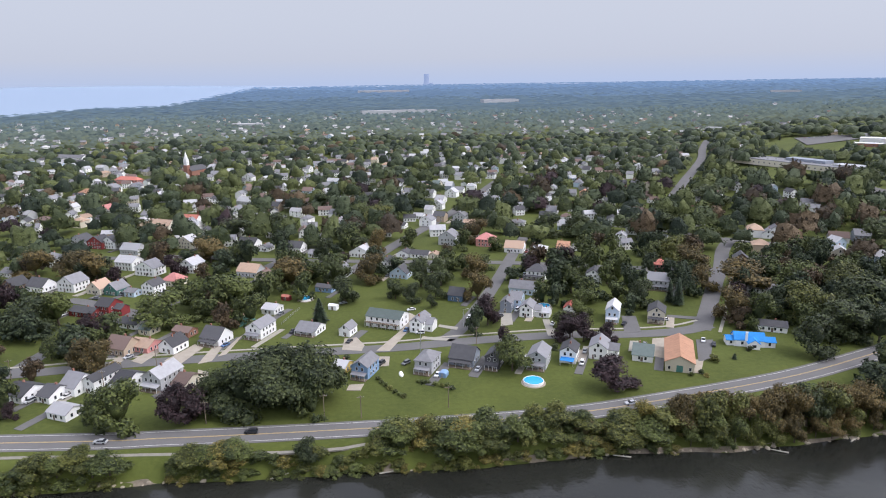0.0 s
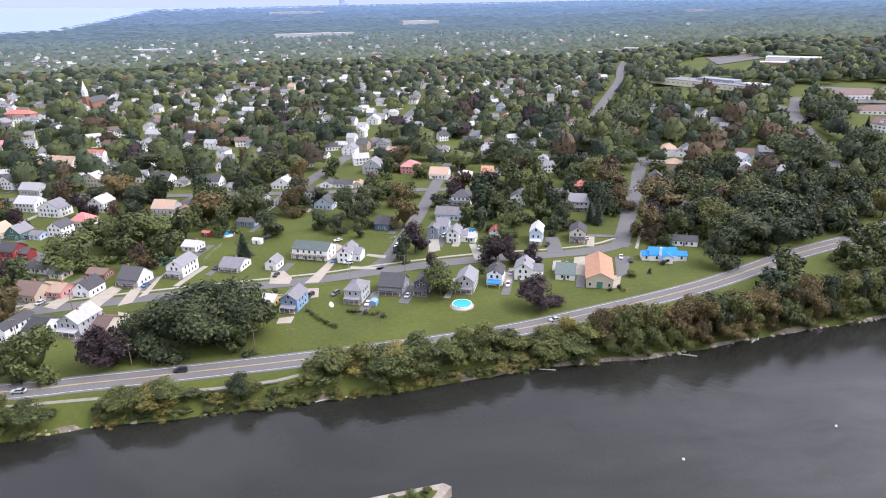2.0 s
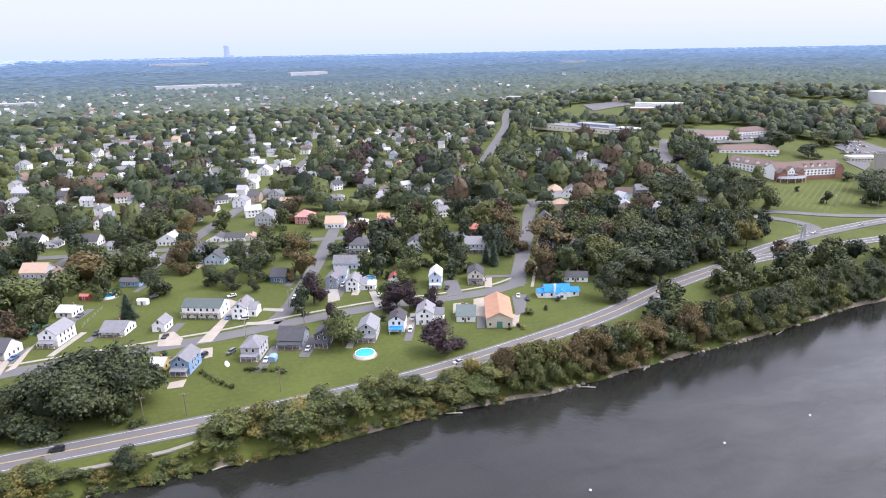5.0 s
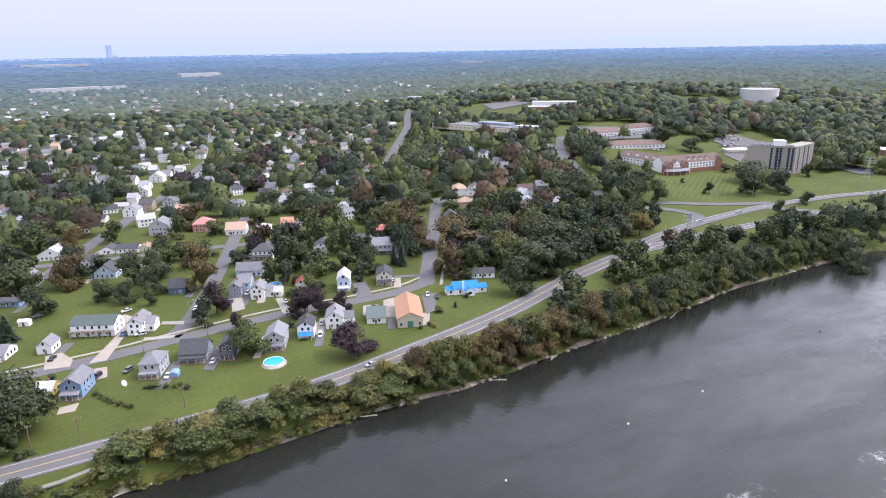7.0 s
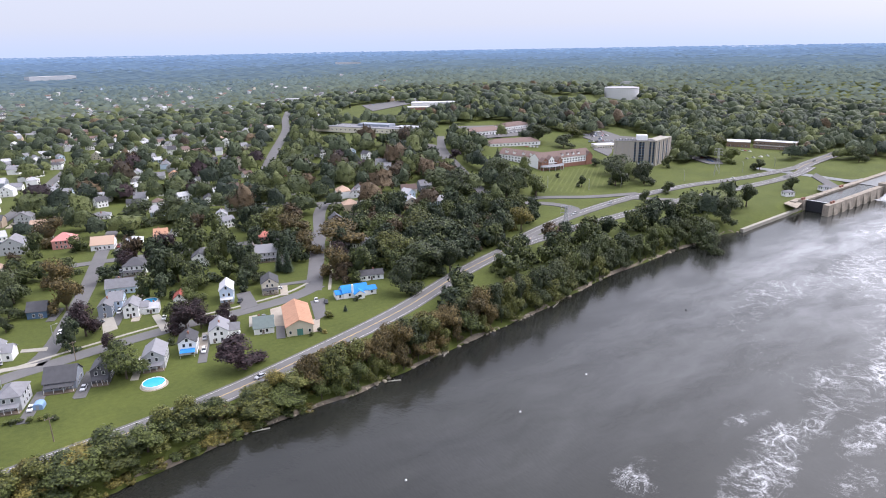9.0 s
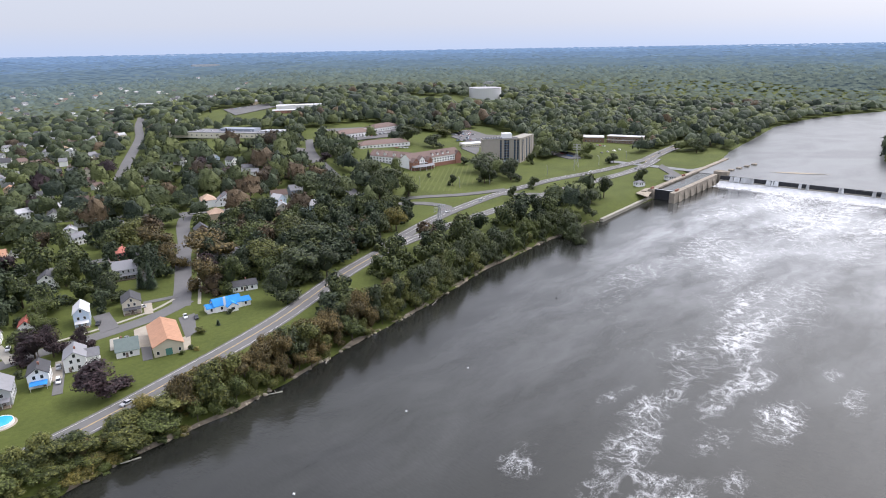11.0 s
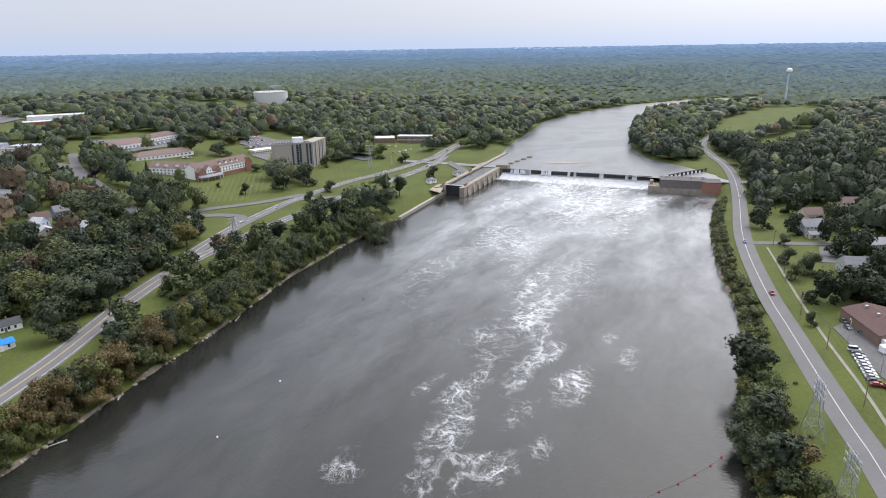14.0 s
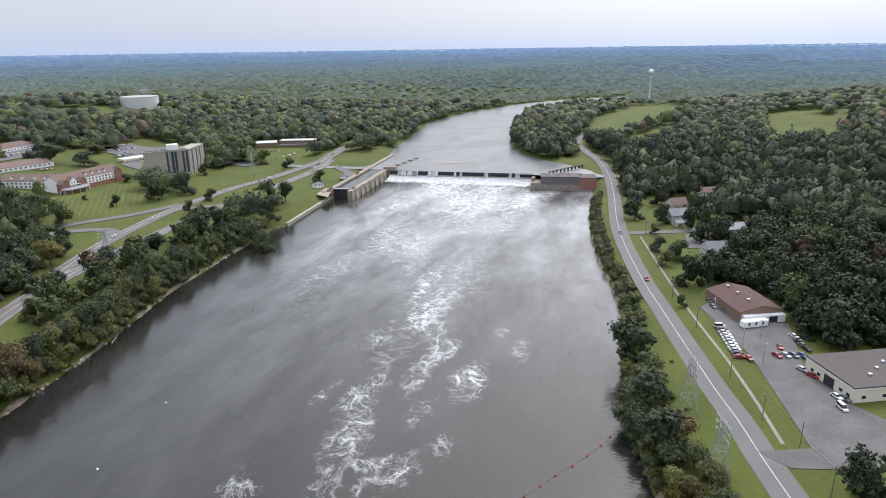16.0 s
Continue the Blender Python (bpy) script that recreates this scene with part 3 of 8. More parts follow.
patch("pavement", [(-108.9, 259.1), (-102.9, 256.1), (-99.1, 240.1), (-102.3, 241.2)], M["drive"], "curved concrete driveway")
patch("pavement", [(194.5, -65.0), (256.8, -58.7), (289.0, -49.7), (306.2, -44.9), (318.9, -52.0), (299.2, -60.1), (294.1, -80.3), (249.8, -76.5), (226.5, -85.1), (217.4, -92.9), (188.8, -83.4), (184.8, -69.2), (182.3, -56.6), (189.0, -48.6)], M["lot"], "large worn asphalt car park")
patch("pavement", [(436.6, -49.2), (443.8, -63.3), (406.7, -59.7), (404.1, -47.6)], M["asphalt"], "asphalt parking bay")
patch("pavement", [(651, 462), (661, 456), (634, 386), (618, 372), (608, 382), (624, 440)], M["asphalt"], "asphalt car park beside the tower")
patch("pavement", [(566, 503), (588, 510), (604, 532), (611, 560), (645, 576), (668, 576), (658, 540), (684, 508), (664, 496), (618, 512), (596, 500), (572, 480), (552, 468)], M["asphalt"], "car park behind the tower")
patch("pavement", [(498.6, 689.5), (603.2, 657.1), (556.9, 601.1), (469.7, 609.7), (457.1, 626.5)], M["asphalt"], "asphalt car park")
patch("pavement", [(558.5, 1037.3), (631.4, 1001.8), (600.4, 935.0), (509.4, 909.6)], M["asphalt"], "distant car park")
patch("pavement", [(407.8, 627.9), (415.6, 600.3), (394.8, 546.6), (373.6, 517.4), (366.8, 532.4)], M["asphalt"], "school car park")
patch("pavement", [(501.4, 247.3), (524.7, 250.0), (530.8, 244.4), (493.0, 232.8)], M["rock"], "grey gravel bank beside the lock")
patch("pavement", [(636.5, 288.0), (597.0, 249.2), (578.8, 244.8), (619.5, 283.8)], M["asphalt"], "narrow service road to the lock")
# ---------------------------------------------------------------- houses
HOUSES = []
DRIVES = []


def framed(name, w, h, b, mats, depth=0.06):
    """A frame with a pane or leaf set back in it, in one piece, standing proud of the wall."""
    s, o = Shape(), [(-w / 2 - b, -b), (w / 2 + b, -b), (w / 2 + b, h + b), (-w / 2 - b, h + b)]
    i = [(-w / 2, 0), (w / 2, 0), (w / 2, h), (-w / 2, h)]
    vs = [(x, 0.05, z) for x, z in o] + [(x, -depth, z) for x, z in o] + [(x, -depth, z) for x, z in i] + [(x, -0.015, z) for x, z in i]
    ring = [(a + k, a + (k + 1) % 4, c + (k + 1) % 4, c + k) for a, c in ((0, 4), (4, 8), (8, 12)) for k in range(4)]
    s.add(vs, ring + [(12, 13, 14, 15)])
    s.mi[-1] = 1
    return s.data(name, mats)


WINDOW = framed("window", 0.95, 1.4, 0.11, [M["trim"], M["glass"]])
WIDE = framed("window", 1.7, 1.3, 0.11, [M["trim"], M["glass"]])
DOOR = framed("door", 1.0, 2.05, 0.1, [M["trim"], M["door"]])
FACES = {"s": (0, -1, 0), "e": (1, 0, 90), "n": (0, 1, 180), "w": (-1, 0, -90)}


def gable(w, d, h, ridge, rise, wall, roof, parent, x=0, y=0, z=0.0, over=0.4):
    """Walls and a pitched roof over a w by d block; adds the two parts under parent."""
    s = Shape()
    hw, hd = w / 2, d / 2
    base = [(x - hw, y - hd), (x + hw, y - hd), (x + hw, y + hd), (x - hw, y + hd)]
    vs = [(a, b, z - 0.8) for a, b in base] + [(a, b, z + h) for a, b in base]
    fs = [(0, 1, 5, 4), (1, 2, 6, 5), (2, 3, 7, 6), (3, 0, 4, 7)]
    if ridge == "x":
        vs += [(x - hw, y, z + h + rise), (x + hw, y, z + h + rise)]
        fs += [(7, 4, 8), (5, 6, 9)]
    elif ridge == "y":
        vs += [(x, y - hd, z + h + rise), (x, y + hd, z + h + rise)]
        fs += [(4, 5, 8), (6, 7, 9)]
    else:
        fs += [(4, 5, 6, 7)]
    s.add(vs, fs).part("wall", wall, parent)
    r = Shape()
    top, k = z + h + rise + 0.1, rise / (hd if ridge == "x" else hw)
    low = z + h - over * k + 0.1
    if ridge == "x":
        r.slab([(x - hw - over, y - hd - over, low), (x + hw + over, y - hd - over, low), (x + hw + over, y, top), (x - hw - over, y, top)], 0.18)
        r.slab([(x + hw + over, y + hd + over, low), (x - hw - over, y + hd + over, low), (x - hw - over, y, top), (x + hw + over, y, top)], 0.18)
    elif ridge == "y":
        r.slab([(x - hw - over, y + hd + over, low), (x - hw - over, y - hd - over, low), (x, y - hd - over, top), (x, y + hd + over, top)], 0.18)
        r.slab([(x + hw + over, y - hd - over, low), (x + hw + over, y + hd + over, low), (x, y + hd + over, top), (x, y - hd - over, top)], 0.18)
    else:
        o, q = over, abs(hw - hd)
        a, b = ((x - q, y), (x + q, y)) if hw > hd else ((x, y - q), (x, y + q))
        zl = z + h + 0.02
        c = [(x - hw - o, y - hd - o, zl), (x + hw + o, y - hd - o, zl), (x + hw + o, y + hd + o, zl), (x - hw - o, y + hd + o, zl)]
        vs = c + [(*a, top), (*b, top)] + [(p, q2, zl - 0.18) for p, q2, _ in c]
        fs = [(0, 1, 5, 4), (1, 2, 5), (2, 3, 4, 5), (3, 0, 4)] if hw > hd else [(0, 1, 4), (1, 2, 5, 4), (2, 3, 5), (3, 0, 4, 5)]
        r.add(vs, fs + [(1, 0, 6, 7), (2, 1, 7, 8), (3, 2, 8, 9), (0, 3, 9, 6), (9, 8, 7, 6)])
    return r.part("roof", roof, parent)


def row_of_windows(parent, w, d, z, sides, gap=2.7, mesh=None, x=0, y=0):
    for f in sides:
        ux, uy, turn = FACES[f]
        span = w if uy else d
        k = max(1, int((span - 1.2) / gap))
        for i in range(k):
            o = (i - (k - 1) / 2) * min(gap, span / k)
            px, py = (o * (1 if uy < 0 else -1), uy * d / 2) if uy else (ux * w / 2, o)
            share("window", mesh or WINDOW, parent, pose(x + px + ux * 0.01, y + py + uy * 0.01, z, 0, 0, turn))


def house(x, y, yaw, w, d, storeys, wall, roof, ridge, porch=0, wing=0, awning=0, far=0, label=""):
    rnd = random.Random(int(x * 7 + y * 13))
    HOUSES.append((x, y, max(w, d) * 0.5))
    base = tagged(empty("house", pose(x, y, land(x, y) + 0.05, 0, 0, yaw)), label or f"{wall.replace('_', ' ')} timber house under a {roof} shingled {'hipped ' if ridge == 'h' else ''}roof", "house", "houses of the town")
    wm, rm = M["wall_" + wall], M["roof_" + roof]
    if not far and 225 < math.hypot(x, y) < 640 and x < 230 and y > 0 and rnd.random() < 0.8:
        # a drive runs past the side of the house to the street, often with a car on it
        side, reach, dw = rnd.choice((-1, 1)), rnd.uniform(5, 10), rnd.uniform(2.6, 4.2)
        m, cx = base.matrix_basis, side * (w / 2 + 0.8 + dw / 2)
        ring = [m @ Vector(q) for q in ((cx - dw / 2, -d / 2 - reach, 0), (cx + dw / 2, -d / 2 - reach, 0), (cx + dw / 2, d / 2 + 2, 0), (cx - dw / 2, d / 2 + 2, 0))]
        patch("driveway", [(q.x, q.y) for q in ring], M[rnd.choice(("drive", "asphalt", "concrete", "asphalt", "lot"))], "worn paved driveway beside a house", 0.05 + 0.04 * rnd.random())
        if rnd.random() < 0.55:
            q = m @ Vector((cx, rnd.uniform(-d / 2 - reach + 3, d / 2 - 2), 0))
            DRIVES.append((q.x, q.y, yaw + 90 + rnd.uniform(-6, 6)))
    h = {1: 2.9, 1.5: 3.7, 2: 5.6, 2.5: 6.8}[storeys]
    span = d if ridge == "x" else w if ridge == "y" else min(w, d)
    rise = min(4.2, span * {1: 0.24, 1.5: 0.40, 2: 0.33, 2.5: 0.42}[storeys])
    top = gable(w, d, h, ridge, rise, wm, rm, base)
    sides = "s" if far else "sew"
    row_of_windows(base, w, d, 0.9, sides, 4.4 if far else 2.6)
    if storeys >= 2:
        row_of_windows(base, w, d, 3.6, sides, 4.4 if far else 2.6)
    if storeys in (1.5, 2, 2.5) and ridge == "y":
        share("window", WINDOW, base, pose(0, -d / 2 - 0.01, h + rise * 0.12, 0, 0, 0))
    if rnd.random() < 0.55:
        cx, cy = (rnd.uniform(-0.3, 0.3) * w, 0.4) if ridge == "x" else (0.4, rnd.uniform(-0.3, 0.3) * d)
        Shape().box(cx - 0.35, cy - 0.35, h + rise * 0.5, cx + 0.35, cy + 0.35, h + rise + 0.9).part("chimney", M["wall_brick"], top, "red brick chimney")
    if not far:
        share("door", DOOR, base, pose(rnd.uniform(-0.25, 0.25) * w, -d / 2 - 0.02, 0))
    if porch:
        s = Shape()
        s.slab([(-w / 2 + 0.3, -d / 2 - 2.4, 2.5), (w / 2 - 0.3, -d / 2 - 2.4, 2.5), (w / 2 - 0.3, -d / 2 + 0.02, 3.1), (-w / 2 + 0.3, -d / 2 + 0.02, 3.1)], 0.15)
        cover = s.part("porch_roof", rm, base)
        for i in range(4):
            px = (-w / 2 + 0.5) + i * (w - 1.0) / 3
            Shape().box(px - 0.08, -d / 2 - 2.25, 0, px + 0.08, -d / 2 - 2.1, 2.5).part("porch_post", M["trim"], cover)
        Shape().box(-w / 2 + 0.2, -d / 2 - 2.5, -0.6, w / 2 - 0.2, -d / 2, 0.25).part("porch_floor", M["wood_pole"], base)
    if awning:
        sheet = Shape().slab([(-w / 2 + 0.6, -d / 2 - 3.0, 2.3), (w / 2 - 0.6, -d / 2 - 3.0, 2.3), (w / 2 - 0.6, -d / 2 + 0.02, 2.9), (-w / 2 + 0.6, -d / 2 + 0.02, 2.9)], 0.1).part("awning", M["roof_blue"], base, "bright blue awning")
        for i in (0, 1):
            px = (-w / 2 + 0.8) + i * (w - 1.6)
            Shape().box(px - 0.06, -d / 2 - 2.9, -0.2, px + 0.06, -d / 2 - 2.78, 2.32).part("awning_post", M["trim"], sheet)
    if wing:
        gable(w * 0.75, d * 0.6, h * 0.7, "x", d * 0.2, wm, rm, base, x=w * 0.7, y=d * 0.1)
        row_of_windows(base, w * 0.7, d * 0.6, 0.9, "s", 2.4, x=w * 0.85, y=d * 0.1)
    return base


house(-45.0, 257.0, -20, 6.0, 8.0, 1, "yellow", "light", "x", label="small yellow house with a pale low roof")
house(-34.8, 253.5, -20, 7.5, 11.0, 2, "blue", "grey", "y", porch=1, label="blue two-storey house with a grey roof and porch")
house(-8.3, 257.9, -20, 7.8, 11.0, 2, "grey", "grey", "h", porch=1, label="pale grey house with a hipped roof and deck")
house(7.9, 264.2, -20, 10.9, 11.0, 1.5, "slate", "dark", "x", porch=1, label="slate-grey low house with a dark shingled roof")
house(21.1, 260.7, -20, 6.4, 10.0, 2, "dark", "dark", "y", porch=1, label="dark narrow house with a wooden deck")
house(40.5, 261.1, -20, 8.2, 12.0, 2, "grey", "grey", "y", porch=1, label="grey two-storey house with a deck by the pool")
house(54.6, 265.5, -20, 7.1, 10.0, 2, "white", "dark", "y", awning=1, label="white house with a dark roof and blue awning")
house(68.8, 269.6, -20, 7.9, 11.0, 2, "white", "grey", "y", wing=1, label="white gabled house with a side wing")
house(88.1, 267.6, -20, 8.7, 13.0, 1, "white", "green", "x", label="low white house with a green roof")
house(-13.1, 304.4, -20, 6.7, 12.0, 2, "white", "grey", "y", wing=1, label="white two-storey house with a grey roof")
house(-48.8, 299.0, -20, 6.0, 8.0, 1.5, "white", "grey", "y", label="small white outbuilding with a grey roof")
house(-67.9, 302.4, -20, 11.1, 10.0, 1, "white", "grey", "x", porch=1, label="white bungalow with a grey roof")
house(-92.2, 300.0, -20, 8.7, 13.0, 2, "white", "grey", "y", porch=1, label="large white house with a grey roof")
house(-94.8, 332.2, -20, 8.1, 9.0, 1, "white", "light", "x", label="low white building with a pale roof")
house(-111.4, 291.3, -20, 10.7, 11.0, 1.5, "white", "dark", "x", porch=1, label="white and brick house with a dark roof")
house(-128.6, 282.1, -20, 8.7, 10.0, 1.5, "white", "dark", "y", label="small white house with a dark roof")
house(-142.3, 283.5, -20, 11.2, 10.0, 1, "pink", "tan", "x", label="low house with a tan roof and pinkish walls")
house(-151.6, 280.8, -20, 11.7, 11.0, 1.5, "tan", "brown", "x", label="tan timber house under a brown roof")
house(-130.4, 300.6, -20, 10.0, 7.0, 1, "brick", "brown", "x", label="small brick garage with a brown roof")
house(-162.2, 313.2, -20, 12.1, 8.0, 1, "white", "dark", "x", label="white cottage with a dark roof")
house(-149.8, 303.9, -20, 7.4, 7.0, 1, "cream", "green", "x", label="low cream garage with a green roof")
house(-184.8, 334.0, -20, 9.5, 10.0, 2, "red", "dark", "x", wing=1, label="dark red barn-like house with a black roof")
house(-196.4, 331.4, -20, 16.5, 8.0, 1, "red", "dark", "x", label="low dark red outbuilding with a black roof")
house(-169.7, 236.7, -20, 10.0, 12.0, 1, "white", "dark", "x", label="low white house with a dark roof")
house(-157.3, 235.4, -20, 6.5, 11.0, 1, "white", "dark", "x", label="white bungalow with a dark roof")
house(-151.1, 241.9, -20, 8.4, 12.0, 1.5, "white", "grey", "x", label="white house with a grey roof")
house(-142.6, 244.5, -20, 6.0, 14.0, 2, "white", "dark", "y", label="white two-storey house with black shutters")
house(-132.5, 246.2, -20, 8.0, 13.0, 1, "white", "black", "x", label="low white house with a black roof")
house(-118.3, 246.3, -20, 9.7, 13.0, 2, "grey", "light", "y", porch=1, label="grey two-storey house with a pale roof")
house(-107.3, 244.0, -20, 6.6, 12.0, 1, "cream", "brown", "x", label="cream house with a brown hipped roof")
house(-144.6, 220.3, -20, 9.5, 8.0, 1, "white", "light", "x", label="long low white garage with a pale roof")
house(33.5, 330.8, -20, 6.0, 10.0, 2, "slate", "grey", "y", label="slate-blue house with a grey roof")
house(39.0, 335.5, -20, 6.4, 10.0, 2, "pale_blue", "grey", "x", label="pale blue house with a grey roof")
house(43.4, 322.7, -20, 6.7, 10.0, 2, "white", "grey", "y", wing=1, label="white gabled house with a grey roof")
house(51.6, 320.9, -20, 6.9, 7.0, 1, "white", "light", "x", label="small white garage beside a house")
house(66.1, 324.3, -20, 6.0, 8.0, 1.5, "white", "red", "y", label="small white cottage with a red roof")
house(86.5, 314.6, -20, 6.5, 12.0, 2.5, "pale_blue", "white", "y", porch=1, label="tall pale house with a white roof")
house(108.6, 313.3, -20, 8.4, 11.0, 2, "cream", "dark", "y", porch=1, label="cream two-storey house with a dark roof and porch")
house(45.3, 360.3, -20, 14.8, 9.0, 1.5, "pale_blue", "grey", "x", label="pale blue house with a grey roof")
house(57.8, 388.9, -20, 12.2, 11.0, 2, "white", "dark", "h", porch=1, label="square white house with a dark hipped roof")
house(126.7, 365.5, -20, 12.8, 11.0, 2, "grey", "grey", "x", porch=1, label="grey house with a porch")
house(137.5, 397.2, -20, 8.0, 9.0, 2, "pink", "salmon", "h", label="house with a salmon-red hipped roof")
house(182.3, 353.8, -20, 16.7, 9.0, 1, "white", "grey", "x", label="long low white house with a grey roof")
house(160.0, 297.4, -20, 13.4, 8.0, 1, "white", "dark", "x", label="low white house with a dark roof")
house(91.7, 381.0, -20, 8.8, 10.0, 2, "white", "dark", "y", label="white house with a dark roof")
house(6.5, 349.4, -20, 8.5, 9.0, 1.5, "navy", "dark", "x", label="dark blue house beside trees")
house(-28.6, 395.0, -20, 11.8, 9.0, 1.5, "pale_blue", "dark", "y", label="pale blue house with a dark roof")
house(-72.1, 368.1, -20, 10.9, 6.0, 1, "blue", "dark", "x", label="small blue shed under dark trees")
house(-265.7, 378.9, -18, 10.7, 11.0, 1.5, "brown", "dark", "y")
house(-248.6, 377.7, -18, 13.0, 11.0, 1.5, "white", "dark", "x")
house(-228.9, 377.8, -18, 12.9, 12.0, 2, "white", "grey", "y")
house(-209.8, 371.7, -18, 10.3, 10.0, 1.5, "cream", "tan", "y")
house(-198.1, 369.1, -18, 9.8, 10.0, 1.5, "green", "grey", "y")
house(-186.1, 364.6, -18, 7.2, 7.0, 1, "pale_blue", "grey", "x")
house(-175.9, 369.2, -18, 9.1, 10.0, 2, "white", "dark", "y")
house(-169.7, 385.4, -18, 11.5, 10.0, 1.5, "cream", "pink", "h")
house(-170.2, 415.8, -18, 11.6, 12.0, 2, "white", "light", "y")
house(-195.6, 409.4, -18, 15.5, 11.0, 2, "white", "grey", "y")
house(-216.1, 423.5, -18, 14.6, 11.0, 2, "white", "light", "x")
house(-274.4, 434.7, -18, 12.7, 11.0, 2, "white", "grey", "h")
house(-127.1, 403.7, -18, 14.8, 11.0, 1.5, "grey", "tan", "x")
house(-114.9, 390.0, -18, 9.0, 9.0, 1.5, "cream", "brown", "y")
house(-288.5, 410.8, -18, 9.9, 10.0, 1, "white", "grey", "x")
house(-232.9, 465.4, -18, 16.3, 10.0, 1.5, "grey", "light", "x")
house(-257.1, 483.5, -18, 13.6, 10.0, 2, "white", "dark", "y")
house(-267.8, 484.1, -18, 14.6, 10.0, 2, "red", "dark", "y")
house(-284.3, 489.0, -18, 15.3, 11.0, 2, "grey", "dark", "y")
house(-197.5, 480.2, -18, 13.9, 10.0, 2, "cream", "light", "y")
house(-220.4, 508.3, -18, 10.9, 9.0, 1.5, "white", "light", "y")
house(-218.6, 539.6, -18, 22.1, 11.0, 2, "white", "light", "x")
house(-247.8, 551.2, -18, 22.6, 11.0, 1.5, "cream", "tan", "x")
house(-149.7, 478.0, -18, 14.7, 11.0, 1.5, "white", "dark", "x")
house(-134.9, 468.6, -18, 9.2, 9.0, 1, "white", "grey", "y")
house(-111.1, 465.3, -18, 12.4, 10.0, 1.5, "white", "dark", "x")
house(-91.4, 448.0, -18, 12.2, 9.0, 1, "white", "grey", "x")
house(-59.5, 449.3, -18, 15.9, 12.0, 1.5, "white", "light", "y")
house(-29.3, 446.2, -18, 8.9, 9.0, 1, "white", "dark", "y")
house(-17.7, 443.3, -18, 13.3, 9.0, 1, "white", "dark", "x")
house(-7.8, 441.1, -18, 6.0, 7.0, 1, "cream", "tan", "y")
house(-67.5, 400.4, -18, 10.7, 10.0, 1.5, "grey", "grey", "y")
house(-39.2, 414.4, -18, 8.3, 10.0, 2, "white", "dark", "y")
house(3.3, 480.8, -18, 13.6, 13.0, 2.5, "grey", "grey", "y")
house(31.2, 475.2, -18, 13.2, 12.0, 2, "pink", "pink", "h")
house(51.0, 455.9, -18, 13.6, 12.0, 1.5, "white", "tan", "x")
house(68.7, 453.2, -18, 10.4, 10.0, 1, "white", "light", "h")
house(85.9, 453.0, -18, 8.6, 10.0, 1.5, "tan", "peach", "x")
house(-7.2, 407.7, -18, 8.0, 10.0, 1.5, "grey", "grey", "y")
house(97.3, 458.4, -18, 7.5, 9.0, 1, "white", "grey", "y")
house(-91.9, 548.6, -18, 10.3, 10.0, 1.5, "white", "grey", "y")
house(-38.5, 540.2, -18, 11.1, 9.0, 1, "white", "dark", "x")
house(14.0, 565.3, -18, 11.1, 11.0, 2, "grey", "grey", "y")
house(-23.5, 579.2, -18, 9.6, 9.0, 1, "white", "light", "x")
house(50.6, 603.3, -18, 12.7, 10.0, 2, "white", "dark", "x")
house(62.8, 544.8, -18, 13.1, 9.0, 1, "white", "grey", "h")
house(-631.1, 1095.5, -18, 57.4, 14.0, 2.5, "white", "grey", "x")
house(-405.6, 732.8, -18, 27.6, 12.0, 1.5, "tan", "peach", "h")
house(-394.8, 758.8, -18, 18.3, 11.0, 2, "white", "grey", "y")
house(-330.6, 618.6, -18, 17.9, 11.0, 2, "white", "pink", "y")
house(-405.5, 823.2, -18, 35.9, 11.0, 2, "pink", "salmon", "h")
house(-230.5, 572.7, -18, 17.7, 10.0, 1.5, "white", "salmon", "x")
house(-163.6, 642.9, -18, 14.8, 12.0, 1.5, "white", "light", "x")
house(-195.6, 686.3, -18, 6.0, 10.0, 1.5, "beige", "brown", "x")
house(-197.9, 604.7, -18, 11.9, 10.0, 2, "white", "grey", "y")
house(-230.1, 612.9, -18, 15.6, 11.0, 1.5, "brick", "brown", "x")
house(-213.9, 611.7, -18, 14.3, 11.0, 1.5, "grey", "grey", "x")
house(-206.6, 664.3, -18, 18.6, 11.0, 1.5, "grey", "light", "x")
house(-370.4, 584.9, -18, 15.5, 11.0, 1, "brown", "brown", "h")
house(-193, 911, 72, 12.5, 10.0, 2, "white", "grey", "y", far=1)
house(-174, 897, 72, 15.0, 8.0, 2, "white", "peach", "x", far=1)
house(-176, 825, -22, 15.0, 9.0, 1.5, "white", "grey", "y", far=1)
house(-184, 792, 70, 12.3, 9.0, 2, "white", "dark", "h", far=1)
house(-138, 797, -22, 15.0, 9.0, 1.5, "pale_blue", "light", "x", far=1)
house(-139, 984, 70, 15.0, 10.0, 1.5, "white", "grey", "y", far=1)
house(-210, 1015, -20, 13.9, 8.0, 1.5, "cream", "tan", "h", far=1)
house(-187, 1012, 72, 12.1, 11.0, 1.5, "white", "dark", "x", far=1)
house(-163, 1009, -22, 12.0, 8.0, 1.5, "tan", "brown", "x", far=1)
house(-69, 1123, -20, 9.4, 9.0, 2, "white", "dark", "y", far=1)
house(-39, 710, -20, 12.0, 9.0, 1.5, "white", "grey", "x", far=1)
house(-50, 696, 70, 9.5, 10.0, 1.5, "cream", "light", "y", far=1)
house(-9, 761, 70, 14.2, 9.0, 1.5, "cream", "green", "y", far=1)
house(-20, 728, -22, 8.0, 10.0, 2, "cream", "tan", "h", far=1)
house(6, 738, 72, 12.5, 8.0, 2, "slate", "light", "y", far=1)
